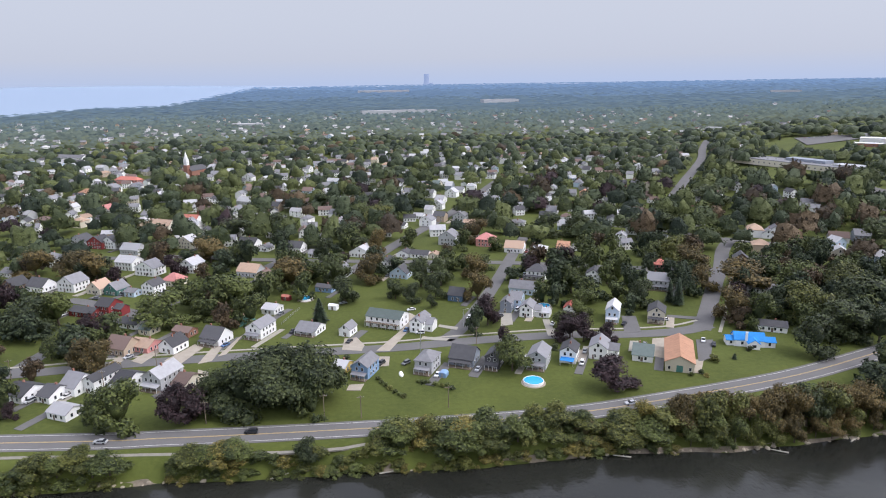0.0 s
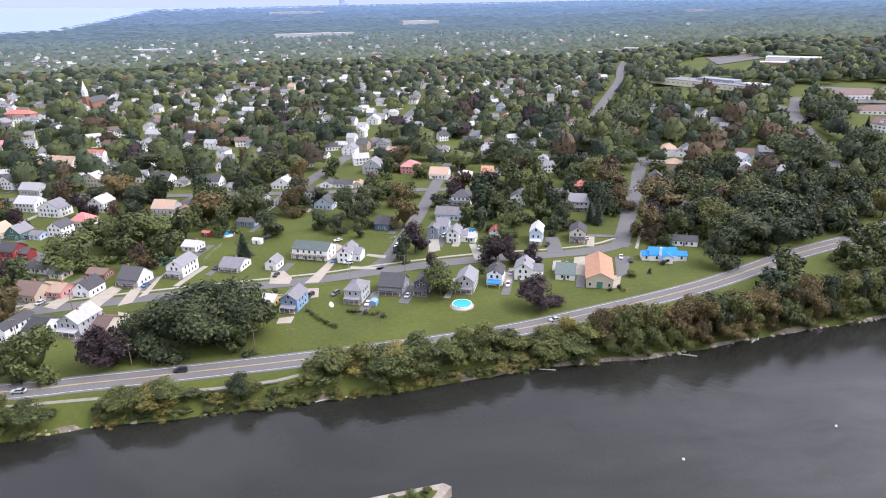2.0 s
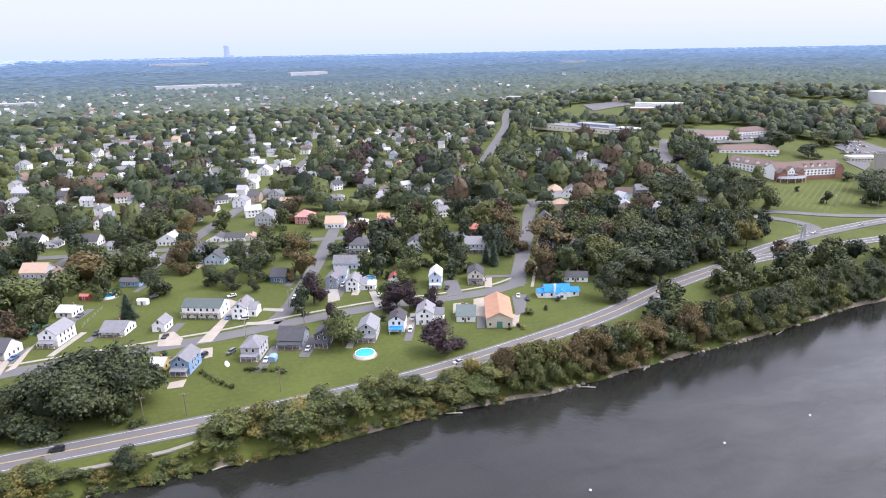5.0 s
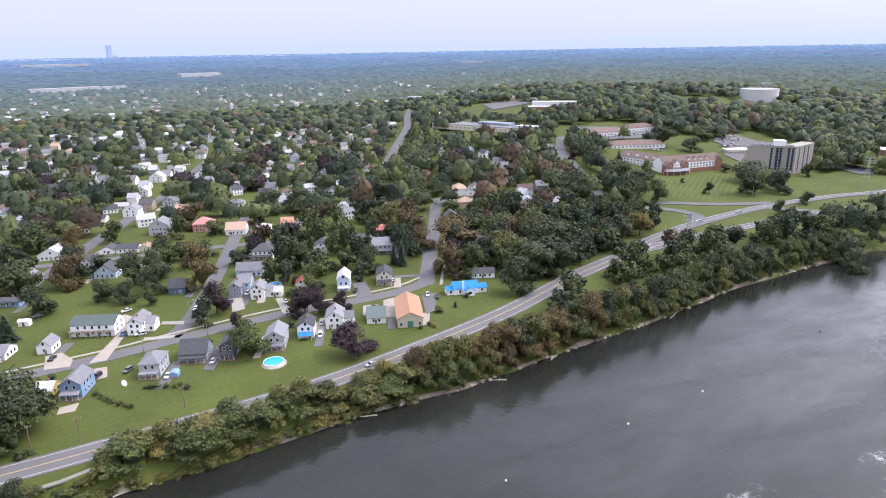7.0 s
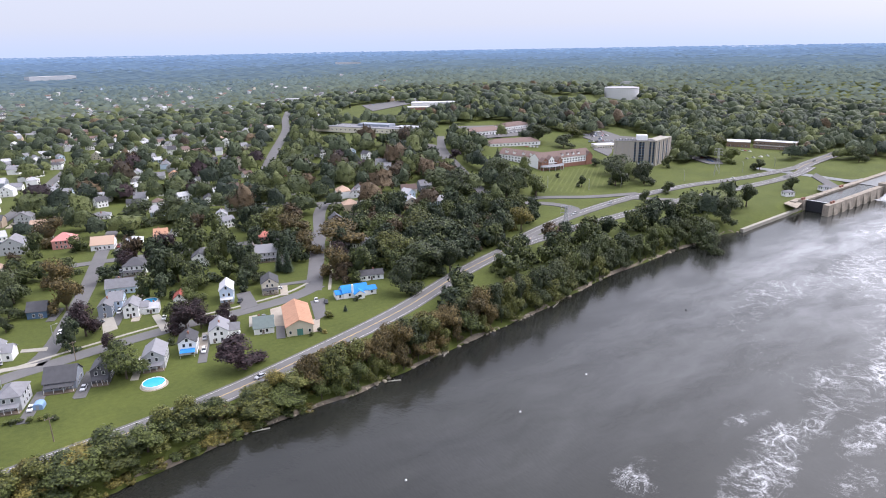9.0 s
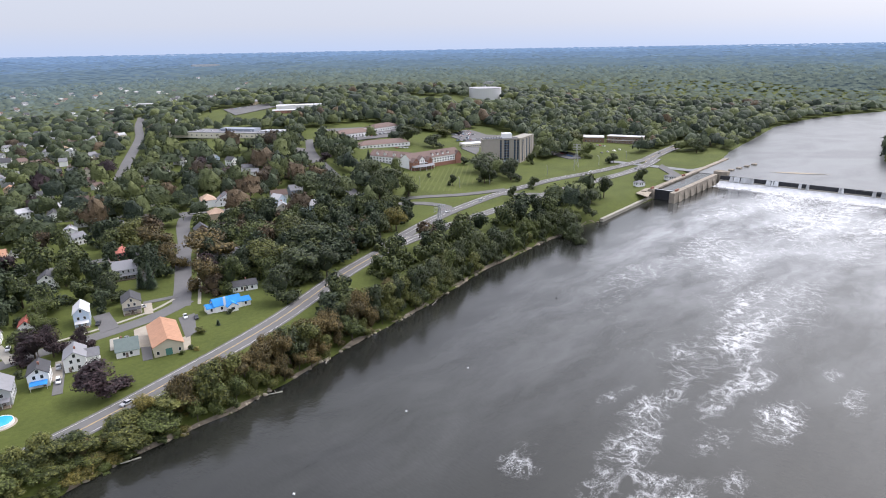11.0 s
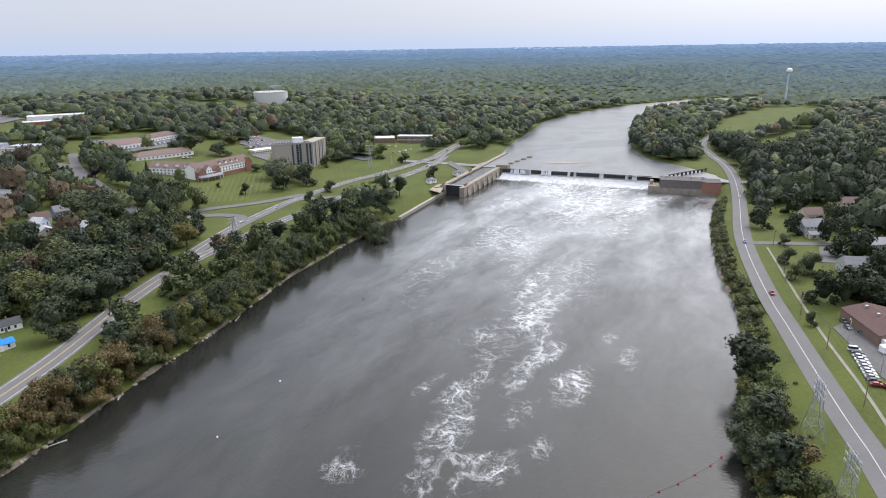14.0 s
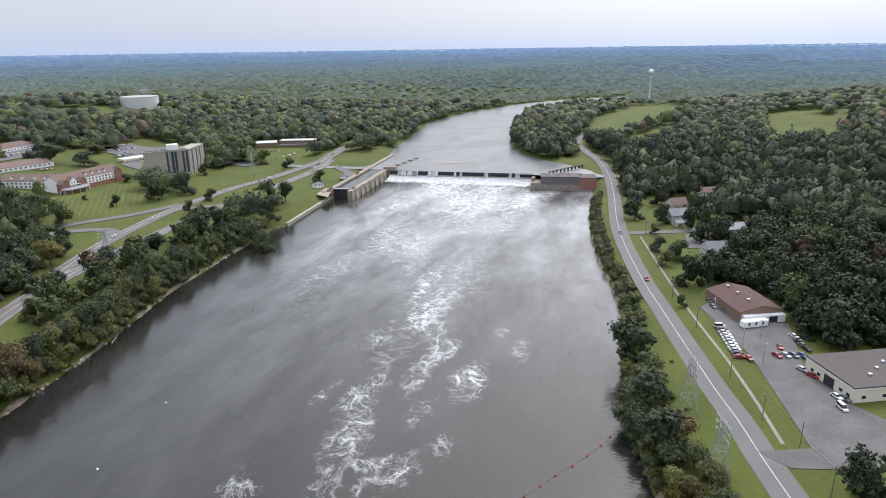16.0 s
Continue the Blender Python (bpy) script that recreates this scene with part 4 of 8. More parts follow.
house(8, 691, -22, 12.9, 10.0, 2, "white", "light", "y", far=1)
house(17, 717, 70, 8.0, 10.0, 1.5, "white", "grey", "y", far=1)
house(-4, 657, 70, 13.4, 9.0, 1.5, "white", "light", "y", far=1)
house(-15, 689, -22, 9.3, 10.0, 2, "white", "grey", "x", far=1)
house(20, 821, 72, 11.1, 11.0, 2, "white", "grey", "y", far=1)
house(43, 873, 72, 13.3, 8.0, 2, "white", "light", "x", far=1)
house(31, 628, -20, 8.0, 9.0, 1.5, "white", "grey", "x", far=1)
house(50, 643, 70, 10.9, 10.0, 2, "pale_blue", "grey", "y", far=1)
house(64, 725, 72, 8.6, 10.0, 2, "white", "dark", "x", far=1)
house(120, 708, 72, 12.2, 10.0, 2, "white", "grey", "x", far=1)
house(98, 702, 70, 8.4, 8.0, 1.5, "white", "light", "y", far=1)
house(137, 687, 72, 8.3, 10.0, 1.5, "grey", "grey", "y", far=1)
house(148, 675, -18, 9.4, 8.0, 2, "tan", "peach", "y", far=1)
house(120, 604, -18, 8.4, 9.0, 1.5, "white", "grey", "x", far=1)
house(75, 610, -18, 11.5, 11.0, 1.5, "white", "light", "x", far=1)
house(104, 638, -22, 8.0, 11.0, 1.5, "white", "white", "x", far=1)
house(190, 857, 72, 15.0, 10.0, 2, "white", "dark", "y", far=1)
house(162, 768, 70, 9.3, 9.0, 1.5, "white", "dark", "x", far=1)
house(89, 978, 70, 11.6, 10.0, 1.5, "white", "grey", "x", far=1)
house(-3, 990, 72, 11.7, 9.0, 2, "white", "grey", "y", far=1)
house(-254, 833, -22, 14.7, 9.0, 2, "white", "grey", "y", far=1)
house(-225, 805, -20, 15.0, 8.0, 2, "cream", "light", "y", far=1)
house(-183, 792, -20, 13.7, 11.0, 2, "white", "dark", "x", far=1)
house(-308, 865, 72, 13.9, 11.0, 2, "white", "grey", "y", far=1)
house(-337, 939, 70, 15.0, 10.0, 2, "white", "light", "y", far=1)
house(-303, 893, 70, 15.0, 9.0, 1.5, "white", "light", "y", far=1)
house(-315, 747, 72, 12.3, 9.0, 2, "grey", "light", "y", far=1)
house(-464, 1046, -18, 15.0, 9.0, 1.5, "white", "dark", "y", far=1)
house(-568, 1277, -18, 15.0, 10.0, 1.5, "white", "dark", "y", far=1)
house(-370, 764, 72, 10.0, 8.0, 2, "slate", "grey", "y", far=1)
house(-474, 961, 72, 15.0, 10.0, 2, "white", "grey", "y", far=1)
house(-510, 959, -18, 15.0, 10.0, 2, "grey", "light", "x", far=1)
house(-473, 893, 72, 15.0, 8.0, 2, "tan", "tan", "h", far=1)
house(-588, 883, -18, 15.0, 10.0, 2, "white", "light", "y", far=1)
house(-581, 893, 70, 15.0, 10.0, 2, "white", "light", "y", far=1)
house(-620, 1106, -18, 15.0, 10.0, 2, "pale_blue", "light", "y", far=1)
house(-750, 1292, 70, 15.0, 10.0, 1.5, "cream", "grey", "y", far=1)
house(-658, 1256, -18, 15.0, 10.0, 2, "cream", "tan", "x", far=1)
house(-746, 1167, 72, 15.0, 9.0, 1.5, "white", "grey", "y", far=1)
house(-667, 1071, 70, 15.0, 10.0, 2, "white", "dark", "x", far=1)
house(-805, 1309, 70, 15.0, 9.0, 2, "white", "light", "h", far=1)
house(-726, 1300, 72, 15.0, 11.0, 2, "white", "dark", "h", far=1)
house(-652, 1373, 72, 15.0, 10.0, 2, "tan", "grey", "x", far=1)
house(-512, 1184, -20, 15.0, 9.0, 2, "white", "light", "y", far=1)
house(-512, 1235, 72, 13.5, 9.0, 1.5, "white", "grey", "x", far=1)
house(-460, 1197, -22, 15.0, 11.0, 1.5, "white", "dark", "x", far=1)
house(-403, 1122, -22, 15.0, 9.0, 1.5, "brick", "light", "y", far=1)
house(-717, 1574, -20, 15.0, 11.0, 1.5, "white", "grey", "h", far=1)
house(-688, 1601, -22, 15.0, 11.0, 2, "white", "grey", "y", far=1)
house(-660, 1692, 70, 15.0, 8.0, 2, "white", "grey", "x", far=1)
house(-762, 1876, -20, 15.0, 10.0, 1.5, "white", "dark", "y", far=1)
house(-513, 1678, 70, 15.0, 10.0, 2, "white", "grey", "x", far=1)
house(-513, 1854, 72, 15.0, 10.0, 1.5, "white", "grey", "h", far=1)
house(-565, 2114, 72, 15.0, 10.0, 1.5, "white", "grey", "y", far=1)
house(-441, 1790, 72, 15.0, 10.0, 2, "white", "grey", "y", far=1)
house(-638, 2246, -18, 15.0, 9.0, 2, "white", "dark", "y", far=1)
house(-378, 1782, 72, 15.0, 10.0, 2, "white", "light", "x", far=1)
house(-260, 1495, -20, 15.0, 11.0, 2, "pale_blue", "light", "y", far=1)
house(-345, 1659, -20, 15.0, 9.0, 2, "cream", "tan", "x", far=1)
house(-183, 1620, -18, 13.6, 8.0, 2, "white", "grey", "x", far=1)
house(28, 1635, -18, 15.0, 9.0, 2, "white", "grey", "h", far=1)
house(15, 1332, 70, 15.0, 11.0, 2, "white", "light", "x", far=1)
house(-6, 1273, 70, 12.8, 10.0, 2, "white", "grey", "y", far=1)
house(244, 899, 70, 15.0, 9.0, 2, "white", "grey", "h", far=1)
house(257, 852, -18, 15.0, 10.0, 2, "white", "light", "y", far=1)
house(229, 792, 70, 9.7, 8.0, 2, "white", "grey", "y", far=1)
house(203, 731, 70, 11.5, 10.0, 1.5, "brick", "dark", "y", far=1)
house(216, 723, -22, 11.5, 8.0, 2, "grey", "grey", "h", far=1)
house(221, 697, 70, 8.7, 9.0, 2, "cream", "brown", "x", far=1)
house(193, 664, -20, 11.7, 11.0, 1.5, "white", "grey", "y", far=1)
house(206, 646, 72, 10.3, 10.0, 1.5, "tan", "brown", "y", far=1)
house(150, 502, -22, 9.9, 9.0, 2, "white", "grey", "y", far=1)
house(134, 476, -20, 8.0, 10.0, 2, "white", "light", "y", far=1)
house(234, 475, 72, 13.6, 11.0, 2, "white", "tan", "h", far=1)
house(241, 468, -22, 8.0, 8.0, 1.5, "white", "grey", "y", far=1)
house(248, 472, -18, 8.0, 10.0, 2, "white", "grey", "y", far=1)
house(254, 467, 72, 10.0, 8.0, 2, "white", "tan", "y", far=1)
house(283, 451, -18, 12.8, 9.0, 1.5, "white", "brown", "x", far=1)
house(299, 449, -18, 12.0, 11.0, 2, "slate", "grey", "x", far=1)
house(236, 595, 72, 15.0, 9.0, 1.5, "pink", "light", "y", far=1)
house(314, 549, 70, 8.0, 11.0, 2, "white", "grey", "y", far=1)
house(308, 529, 70, 8.0, 9.0, 2, "white", "grey", "y", far=1)
house(263, 416, -22, 12.7, 10.0, 1.5, "cream", "light", "y", far=1)
house(279, 402, 72, 10.1, 10.0, 2, "pale_blue", "light", "y", far=1)
house(195, 410, -18, 9.4, 9.0, 1.5, "brown", "dark", "y", far=1)
house(219, 434, 72, 10.0, 11.0, 2, "tan", "tan", "h", far=1)
house(-373, 805, 72, 8.3, 8.0, 2, "white", "dark", "x", far=1)
house(178, 556, 70, 11.2, 9.0, 1.5, "white", "tan", "x", far=1)
house(-74, 767, 70, 11.6, 11.0, 1.5, "cream", "grey", "x", far=1)
house(-325, 562, -18, 10.1, 11.0, 2, "cream", "tan", "h", far=1)
house(153, 885, -18, 12.8, 8.0, 2, "white", "dark", "y", far=1)
house(-397, 678, -22, 9.7, 8.0, 2, "white", "grey", "y", far=1)
house(-225, 702, 72, 9.2, 8.0, 2, "white", "grey", "x", far=1)
house(-80, 884, -18, 11.1, 9.0, 2, "white", "brown", "y", far=1)
house(-200, 584, 70, 12.3, 11.0, 2, "white", "grey", "h", far=1)
house(276, 947, -18, 10.2, 10.0, 2, "white", "brown", "x", far=1)
house(82, 793, 72, 10.9, 9.0, 1.5, "cream", "light", "y", far=1)
house(-6, 622, -22, 10.9, 8.0, 2, "white", "light", "y", far=1)
house(60, 825, -22, 11.9, 8.0, 2, "white", "dark", "h", far=1)
house(-509, 1074, 70, 11.2, 8.0, 1.5, "white", "brown", "y", far=1)
house(-575, 922, -18, 9.1, 8.0, 1.5, "tan", "dark", "y", far=1)
house(107, 873, -18, 12.0, 8.0, 2, "cream", "light", "y", far=1)
house(-351, 863, 70, 9.5, 11.0, 1.5, "grey", "light", "x", far=1)
house(-424, 594, 72, 12.8, 9.0, 1.5, "pale_blue", "dark", "h", far=1)
house(-360, 1018, -22, 12.1, 8.0, 1.5, "tan", "dark", "y", far=1)
house(-196, 1042, -22, 12.7, 8.0, 2, "white", "dark", "h", far=1)
house(-226, 1053, -22, 10.7, 8.0, 1.5, "white", "dark", "x", far=1)
house(265, 904, -18, 8.8, 8.0, 2, "grey", "tan", "h", far=1)
house(-380, 647, -22, 10.8, 8.0, 2, "pale_blue", "tan", "x", far=1)
house(-52, 773, -18, 10.1, 11.0, 2, "white", "dark", "x", far=1)
house(-153, 990, -20, 10.1, 8.0, 2, "cream", "dark", "x", far=1)
house(-139, 595, -22, 11.7, 8.0, 2, "white", "light", "x", far=1)
house(91, 569, -18, 10.9, 8.0, 1.5, "white", "dark", "x", far=1)
house(-95, 690, 72, 8.9, 8.0, 1.5, "white", "dark", "y", far=1)
house(-85, 939, 70, 10.5, 11.0, 2, "white", "tan", "h", far=1)
house(49, 693, -20, 11.2, 9.0, 1.5, "white", "light", "y", far=1)
house(278, 1192, -20, 9.3, 9.0, 1.5, "white", "brown", "x", far=1)
house(100, 589, 72, 12.3, 10.0, 1.5, "white", "grey", "y", far=1)
house(-276, 589, 70, 11.5, 9.0, 2, "white", "grey", "y", far=1)
house(258, 932, -18, 8.7, 8.0, 2, "white", "grey", "y", far=1)
house(-530, 867, 70, 10.9, 10.0, 1.5, "white", "brown", "y", far=1)
house(-230, 891, 70, 8.6, 10.0, 1.5, "white", "grey", "y", far=1)
house(-605, 1030, 72, 12.7, 10.0, 2, "cream", "light", "y", far=1)
house(-15, 547, -22, 11.8, 10.0, 2, "white", "grey", "y", far=1)
house(-39, 914, 70, 8.6, 9.0, 2, "white", "tan", "h", far=1)
house(16, 885, -18, 8.5, 10.0, 2, "white", "light", "x", far=1)
house(-139, 636, -18, 12.7, 11.0, 2, "white", "brown", "y", far=1)
house(-7, 1194, -20, 11.5, 11.0, 2, "grey", "light", "h", far=1)
house(-80, 985, 72, 8.9, 10.0, 2, "white", "grey", "y", far=1)
house(157, 748, 70, 12.9, 10.0, 2, "pale_blue", "grey", "h", far=1)
house(-251, 1268, 72, 9.1, 11.0, 1.5, "white", "dark", "x", far=1)
house(-511, 747, 72, 8.1, 10.0, 2, "cream", "brown", "x", far=1)
house(31, 1050, -22, 12.3, 11.0, 2, "white", "light", "y", far=1)
house(-102, 651, -22, 10.3, 11.0, 2, "white", "light", "x", far=1)
house(25, 767, 72, 10.0, 8.0, 1.5, "white", "brown", "x", far=1)
house(203, 1190, -20, 10.9, 9.0, 2, "white", "light", "x", far=1)
house(-106, 1329, 70, 10.2, 11.0, 1.5, "white", "dark", "y", far=1)
house(-423, 926, 72, 8.6, 8.0, 2, "white", "dark", "y", far=1)
house(174, 572, 70, 9.2, 10.0, 1.5, "cream", "brown", "y", far=1)
house(-152, 714, -20, 12.5, 11.0, 2, "pale_blue", "brown", "x", far=1)
house(-131, 700, -20, 12.2, 11.0, 2, "cream", "light", "y", far=1)
house(85, 724, -18, 9.3, 9.0, 2, "white", "tan", "y", far=1)
house(-428, 638, -22, 11.8, 8.0, 2, "white", "grey", "h", far=1)
house(106, 553, -18, 8.0, 9.0, 2, "white", "brown", "h", far=1)
house(-375, 778, 72, 11.9, 11.0, 1.5, "white", "grey", "x", far=1)
house(-509, 1020, 70, 9.1, 8.0, 2, "pale_blue", "brown", "y", far=1)
house(89, 680, -18, 11.6, 8.0, 2, "cream", "dark", "y", far=1)
house(-313, 1165, -20, 9.8, 8.0, 2, "white", "tan", "y", far=1)
house(21, 533, 72, 12.3, 10.0, 1.5, "white", "tan", "y", far=1)
house(187, 885, -18, 12.8, 8.0, 1.5, "white", "grey", "x", far=1)
house(-330, 579, -22, 9.0, 11.0, 2, "white", "tan", "y", far=1)
house(142, 536, 72, 13.0, 9.0, 2, "white", "dark", "x", far=1)
house(57, 928, -20, 11.1, 9.0, 2, "white", "light", "x", far=1)
house(-446, 624, -18, 12.9, 8.0, 2, "white", "dark", "x", far=1)
house(-419, 998, 70, 9.6, 9.0, 2, "pale_blue", "tan", "y", far=1)
house(225, 978, 70, 10.5, 10.0, 2, "white", "dark", "x", far=1)
house(-363, 674, 70, 10.6, 11.0, 2, "tan", "light", "y", far=1)
house(-603, 1175, 70, 11.9, 11.0, 2, "white", "dark", "y", far=1)
house(-101, 581, 72, 11.1, 8.0, 2, "white", "grey", "y", far=1)
house(-371, 633, -22, 10.2, 8.0, 2, "white", "light", "y", far=1)
house(-473, 938, 70, 9.6, 10.0, 1.5, "white", "brown", "y", far=1)
house(-80, 1013, -18, 10.1, 8.0, 2, "white", "dark", "x", far=1)
house(-60, 1039, -22, 10.2, 11.0, 2, "white", "dark", "h", far=1)
house(-527, 947, 70, 11.2, 9.0, 2, "white", "light", "x", far=1)
house(-483, 731, -22, 10.2, 9.0, 1.5, "white", "grey", "x", far=1)
house(222, 738, -22, 11.5, 10.0, 2, "white", "brown", "h", far=1)
house(42, 672, 72, 10.7, 11.0, 1.5, "tan", "light", "y", far=1)
house(-226, 557, -18, 12.2, 9.0, 1.5, "white", "grey", "y", far=1)
house(100, 527, 72, 11.5, 10.0, 1.5, "pale_blue", "light", "y", far=1)
house(-469, 842, -18, 11.0, 10.0, 2, "cream", "dark", "y", far=1)
house(31, 733, 70, 8.6, 10.0, 2, "white", "light", "h", far=1)
house(-680, 1060, -18, 10.6, 8.0, 2, "pale_blue", "grey", "y", far=1)
house(-313, 783, -22, 10.9, 9.0, 2, "white", "grey", "y", far=1)
house(-396, 1058, 72, 10.2, 10.0, 2, "white", "light", "y", far=1)
house(-4, 565, -20, 10.4, 10.0, 2, "tan", "dark", "x", far=1)
house(158, 1140, -18, 9.9, 11.0, 1.5, "pale_blue", "dark", "x", far=1)
house(-234, 759, 70, 9.4, 8.0, 1.5, "pale_blue", "brown", "x", far=1)
house(-101, 862, 72, 10.0, 10.0, 2, "tan", "dark", "x", far=1)
house(-80, 674, 72, 10.6, 10.0, 2, "tan", "dark", "y", far=1)
house(-417, 902, -18, 9.7, 8.0, 2, "cream", "grey", "x", far=1)
house(-50, 610, 72, 10.7, 9.0, 2, "white", "light", "y", far=1)
house(-395, 599, -22, 10.9, 10.0, 2, "grey", "light", "x", far=1)
house(-226, 732, 72, 10.4, 9.0, 1.5, "grey", "brown", "x", far=1)
house(-76, 699, 70, 11.1, 9.0, 2, "cream", "light", "x", far=1)
house(-108, 1011, 72, 11.0, 10.0, 2, "cream", "tan", "y", far=1)
house(162, 664, 70, 10.4, 9.0, 1.5, "white", "dark", "h", far=1)
house(157, 1052, -18, 12.6, 11.0, 1.5, "tan", "tan", "y", far=1)
house(43, 1150, 72, 11.3, 8.0, 1.5, "tan", "grey", "y", far=1)
house(222, 1204, 70, 9.4, 10.0, 1.5, "white", "grey", "x", far=1)
house(191, 712, -18, 12.8, 9.0, 2, "white", "dark", "x", far=1)
house(-269, 556, -20, 8.8, 11.0, 2, "tan", "light", "y", far=1)
house(158, 725, 70, 9.3, 10.0, 2, "grey", "light", "x", far=1)
house(-314, 703, -20, 8.6, 9.0, 2, "white", "light", "y", far=1)
house(-421, 684, 70, 10.8, 11.0, 2, "white", "grey", "x", far=1)
house(-474, 1146, -18, 10.6, 10.0, 2, "white", "grey", "x", far=1)
house(-80, 1327, -18, 9.1, 9.0, 2, "grey", "grey", "y", far=1)
house(-473, 1254, -18, 8.5, 11.0, 1.5, "white", "brown", "x", far=1)
house(-442, 876, -20, 10.6, 11.0, 2, "white", "grey", "x", far=1)
house(134, 1232, 70, 10.6, 10.0, 2, "white", "dark", "y", far=1)
house(-122, 560, -22, 8.1, 11.0, 2, "white", "grey", "h", far=1)
house(180, 970, -18, 12.1, 11.0, 2, "white", "light", "y", far=1)
house(71, 1213, -20, 8.4, 10.0, 2, "tan", "grey", "y", far=1)
house(-14, 596, 70, 9.7, 8.0, 2, "white", "light", "y", far=1)
house(105, 1035, -18, 11.7, 11.0, 2, "white", "brown", "h", far=1)
house(-460, 706, -20, 9.9, 10.0, 1.5, "white", "light", "y", far=1)
house(-167, 625, -18, 12.5, 11.0, 2, "tan", "dark", "x", far=1)
house(471.3, -46.2, -60, 15.1, 11.0, 2, "grey", "grey", "x")
house(513.5, -49.6, -60, 13.5, 10.0, 1.5, "beige", "brown", "x")
house(390.0, -61.5, -75, 12.3, 14.0, 2, "grey", "grey", "x")
house(440.4, -79.2, -60, 13.6, 9.0, 2, "beige", "light", "x")
house(554.0, -76.6, -70, 16.1, 10.0, 2, "cream", "brown", "x")
house(457.7, -46.7, -60, 6.0, 6.0, 1, "beige", "grey", "x")
# open ground where no tree stands of itself
CLEAR = [
    [(-52, 218), (-52, 268), (60, 286), (128, 292), (195, 282), (205, 268), (140, 252), (60, 230), (0, 220)],
    [(-100, 285), (0, 294), (22, 350), (15, 385), (-55, 385), (-100, 335)],
    [(262, 288), (320, 285), (620, 275), (720, 290), (720, 330), (560, 345), (480, 355), (420, 355), (350, 395), (345, 350), (300, 315)],
    [(372, 388), (378, 455), (450, 440), (480, 400), (480, 352), (420, 352)],
    [(470, 350), (500, 375), (560, 400), (620, 390), (700, 345), (640, 325), (560, 335)],
    [(500, 232), (740, 240), (770, 280), (720, 300), (600, 290), (470, 280), (430, 240)],
    [(410, 851), (462, 765), (550, 855), (610, 990), (560, 1080), (489, 990)],
    [(60, -140), (170, -70), (192, -60), (430, -32), (440, -12), (160, -50)],
    [(175, -62), (315, -44), (326, -52), (298, -80), (268, -88), (262, -115), (225, -125), (180, -110)],
    [(331, -30), (430, -18), (450, -68), (362, -58)],
    [(440, -20), (540, -20), (560, -70), (440, -85)],
    [(930, 40), (1160, 30), (1390, -35), (1360, -130), (1180, -104), (1030, -52), (905, -12), (877, 20)],
    [(1102, -220), (1122, -265), (1095, -298), (1003, -266), (888, -214), (896, -183)],
    [(1104, -340), (908, -282), (873, -246), (966, -274), (1090, -312)],
    [(440, 440), (400, 480), (400, 530), (470, 560), (540, 570), (600, 640), (620, 560), (720, 600), (700, 530), (640, 440), (560, 400), (500, 380)],
    [(455, 610), (600, 640), (590, 710), (470, 690)],
    [(330, 660), (440, 630), (440, 700), (350, 790), (320, 780)],
    [(369, 520), (384, 525), (418, 594), (404, 625)],
    [(630, 345), (770, 375), (745, 445), (660, 415)],
    [(840, 760), (960, 700), (1000, 790), (900, 840)],
    [(560, -5), (760, 10), (700, 70), (640, 40)],
    [(-150, 195), (-150, 270), (-60, 275), (-60, 215)],
    [(969, 40), (1159, 36), (1243, -23), (1423, -87), (1335, -135), (1173, -120), (1106, -46), (1004, -9), (868, 14)],
    [(784, 3), (873, -9), (1038, -82), (972, -92), (847, -57), (773, -24)],
    [(1042, -212), (1085, -273), (993, -295), (773, -235), (809, -173)],
    [(818, 857), (875, 902), (954, 850), (877, 780), (767, 790)],
]  # the last ones are golf fairways and fields

# ---------------------------------------------------------------- large buildings


def flat_block(name, x, y, yaw, w, d, h, wall, roof, label, floors=2, gap=3.0, sides="sew", z=None, category="building"):
    base = tagged(empty(name, pose(x, y, land(x, y) if z is None else z, 0, 0, yaw)), label, category)
    HOUSES.append((x, y, max(w, d) * 0.55))
    Shape().box(-w / 2, -d / 2, -2, w / 2, d / 2, h).part("wall", M[wall], base)
    s = Shape().box(-w / 2 + 0.3, -d / 2 + 0.3, h - 0.1, w / 2 - 0.3, d / 2 - 0.3, h + 0.08, 0)
    for a in ((-w / 2 - 0.1, -d / 2 - 0.1, w / 2 + 0.1, -d / 2 + 0.3), (-w / 2 - 0.1, d / 2 - 0.3, w / 2 + 0.1, d / 2 + 0.1), (-w / 2 - 0.1, -d / 2 + 0.3, -w / 2 + 0.3, d / 2 - 0.3), (w / 2 - 0.3, -d / 2 + 0.3, w / 2 + 0.1, d / 2 - 0.3)):
        s.box(a[0], a[1], h - 0.15, a[2], a[3], h + 0.45, 0)
    s.part("roof", M[roof], base)
    for f in range(floors):
        row_of_windows(base, w, d, 1.0 + f * (h / floors), sides, gap, WIDE)
    return base


# ---- the shed with a peach metal roof
shed = tagged(empty("shed", pose(102.3, 262.8, 0.05, 0, 0, -18)), "large beige shed with a peach-coloured metal roof", "shed")
HOUSES.append((102.3, 262.8, 13))
gable(11.6, 26, 4.6, "y", 2.8, M["wall_beige"], M["roof_peach"], shed, over=0.5)
Shape().box(-1.3, -13.06, 0, 1.3, -12.95, 3.0).part("garage_door", M["wall_green"], shed, "dark green garage door")
for px in (-4.2, 4.2):
    share("window", WINDOW, shed, pose(px, -13.01, 1.0))
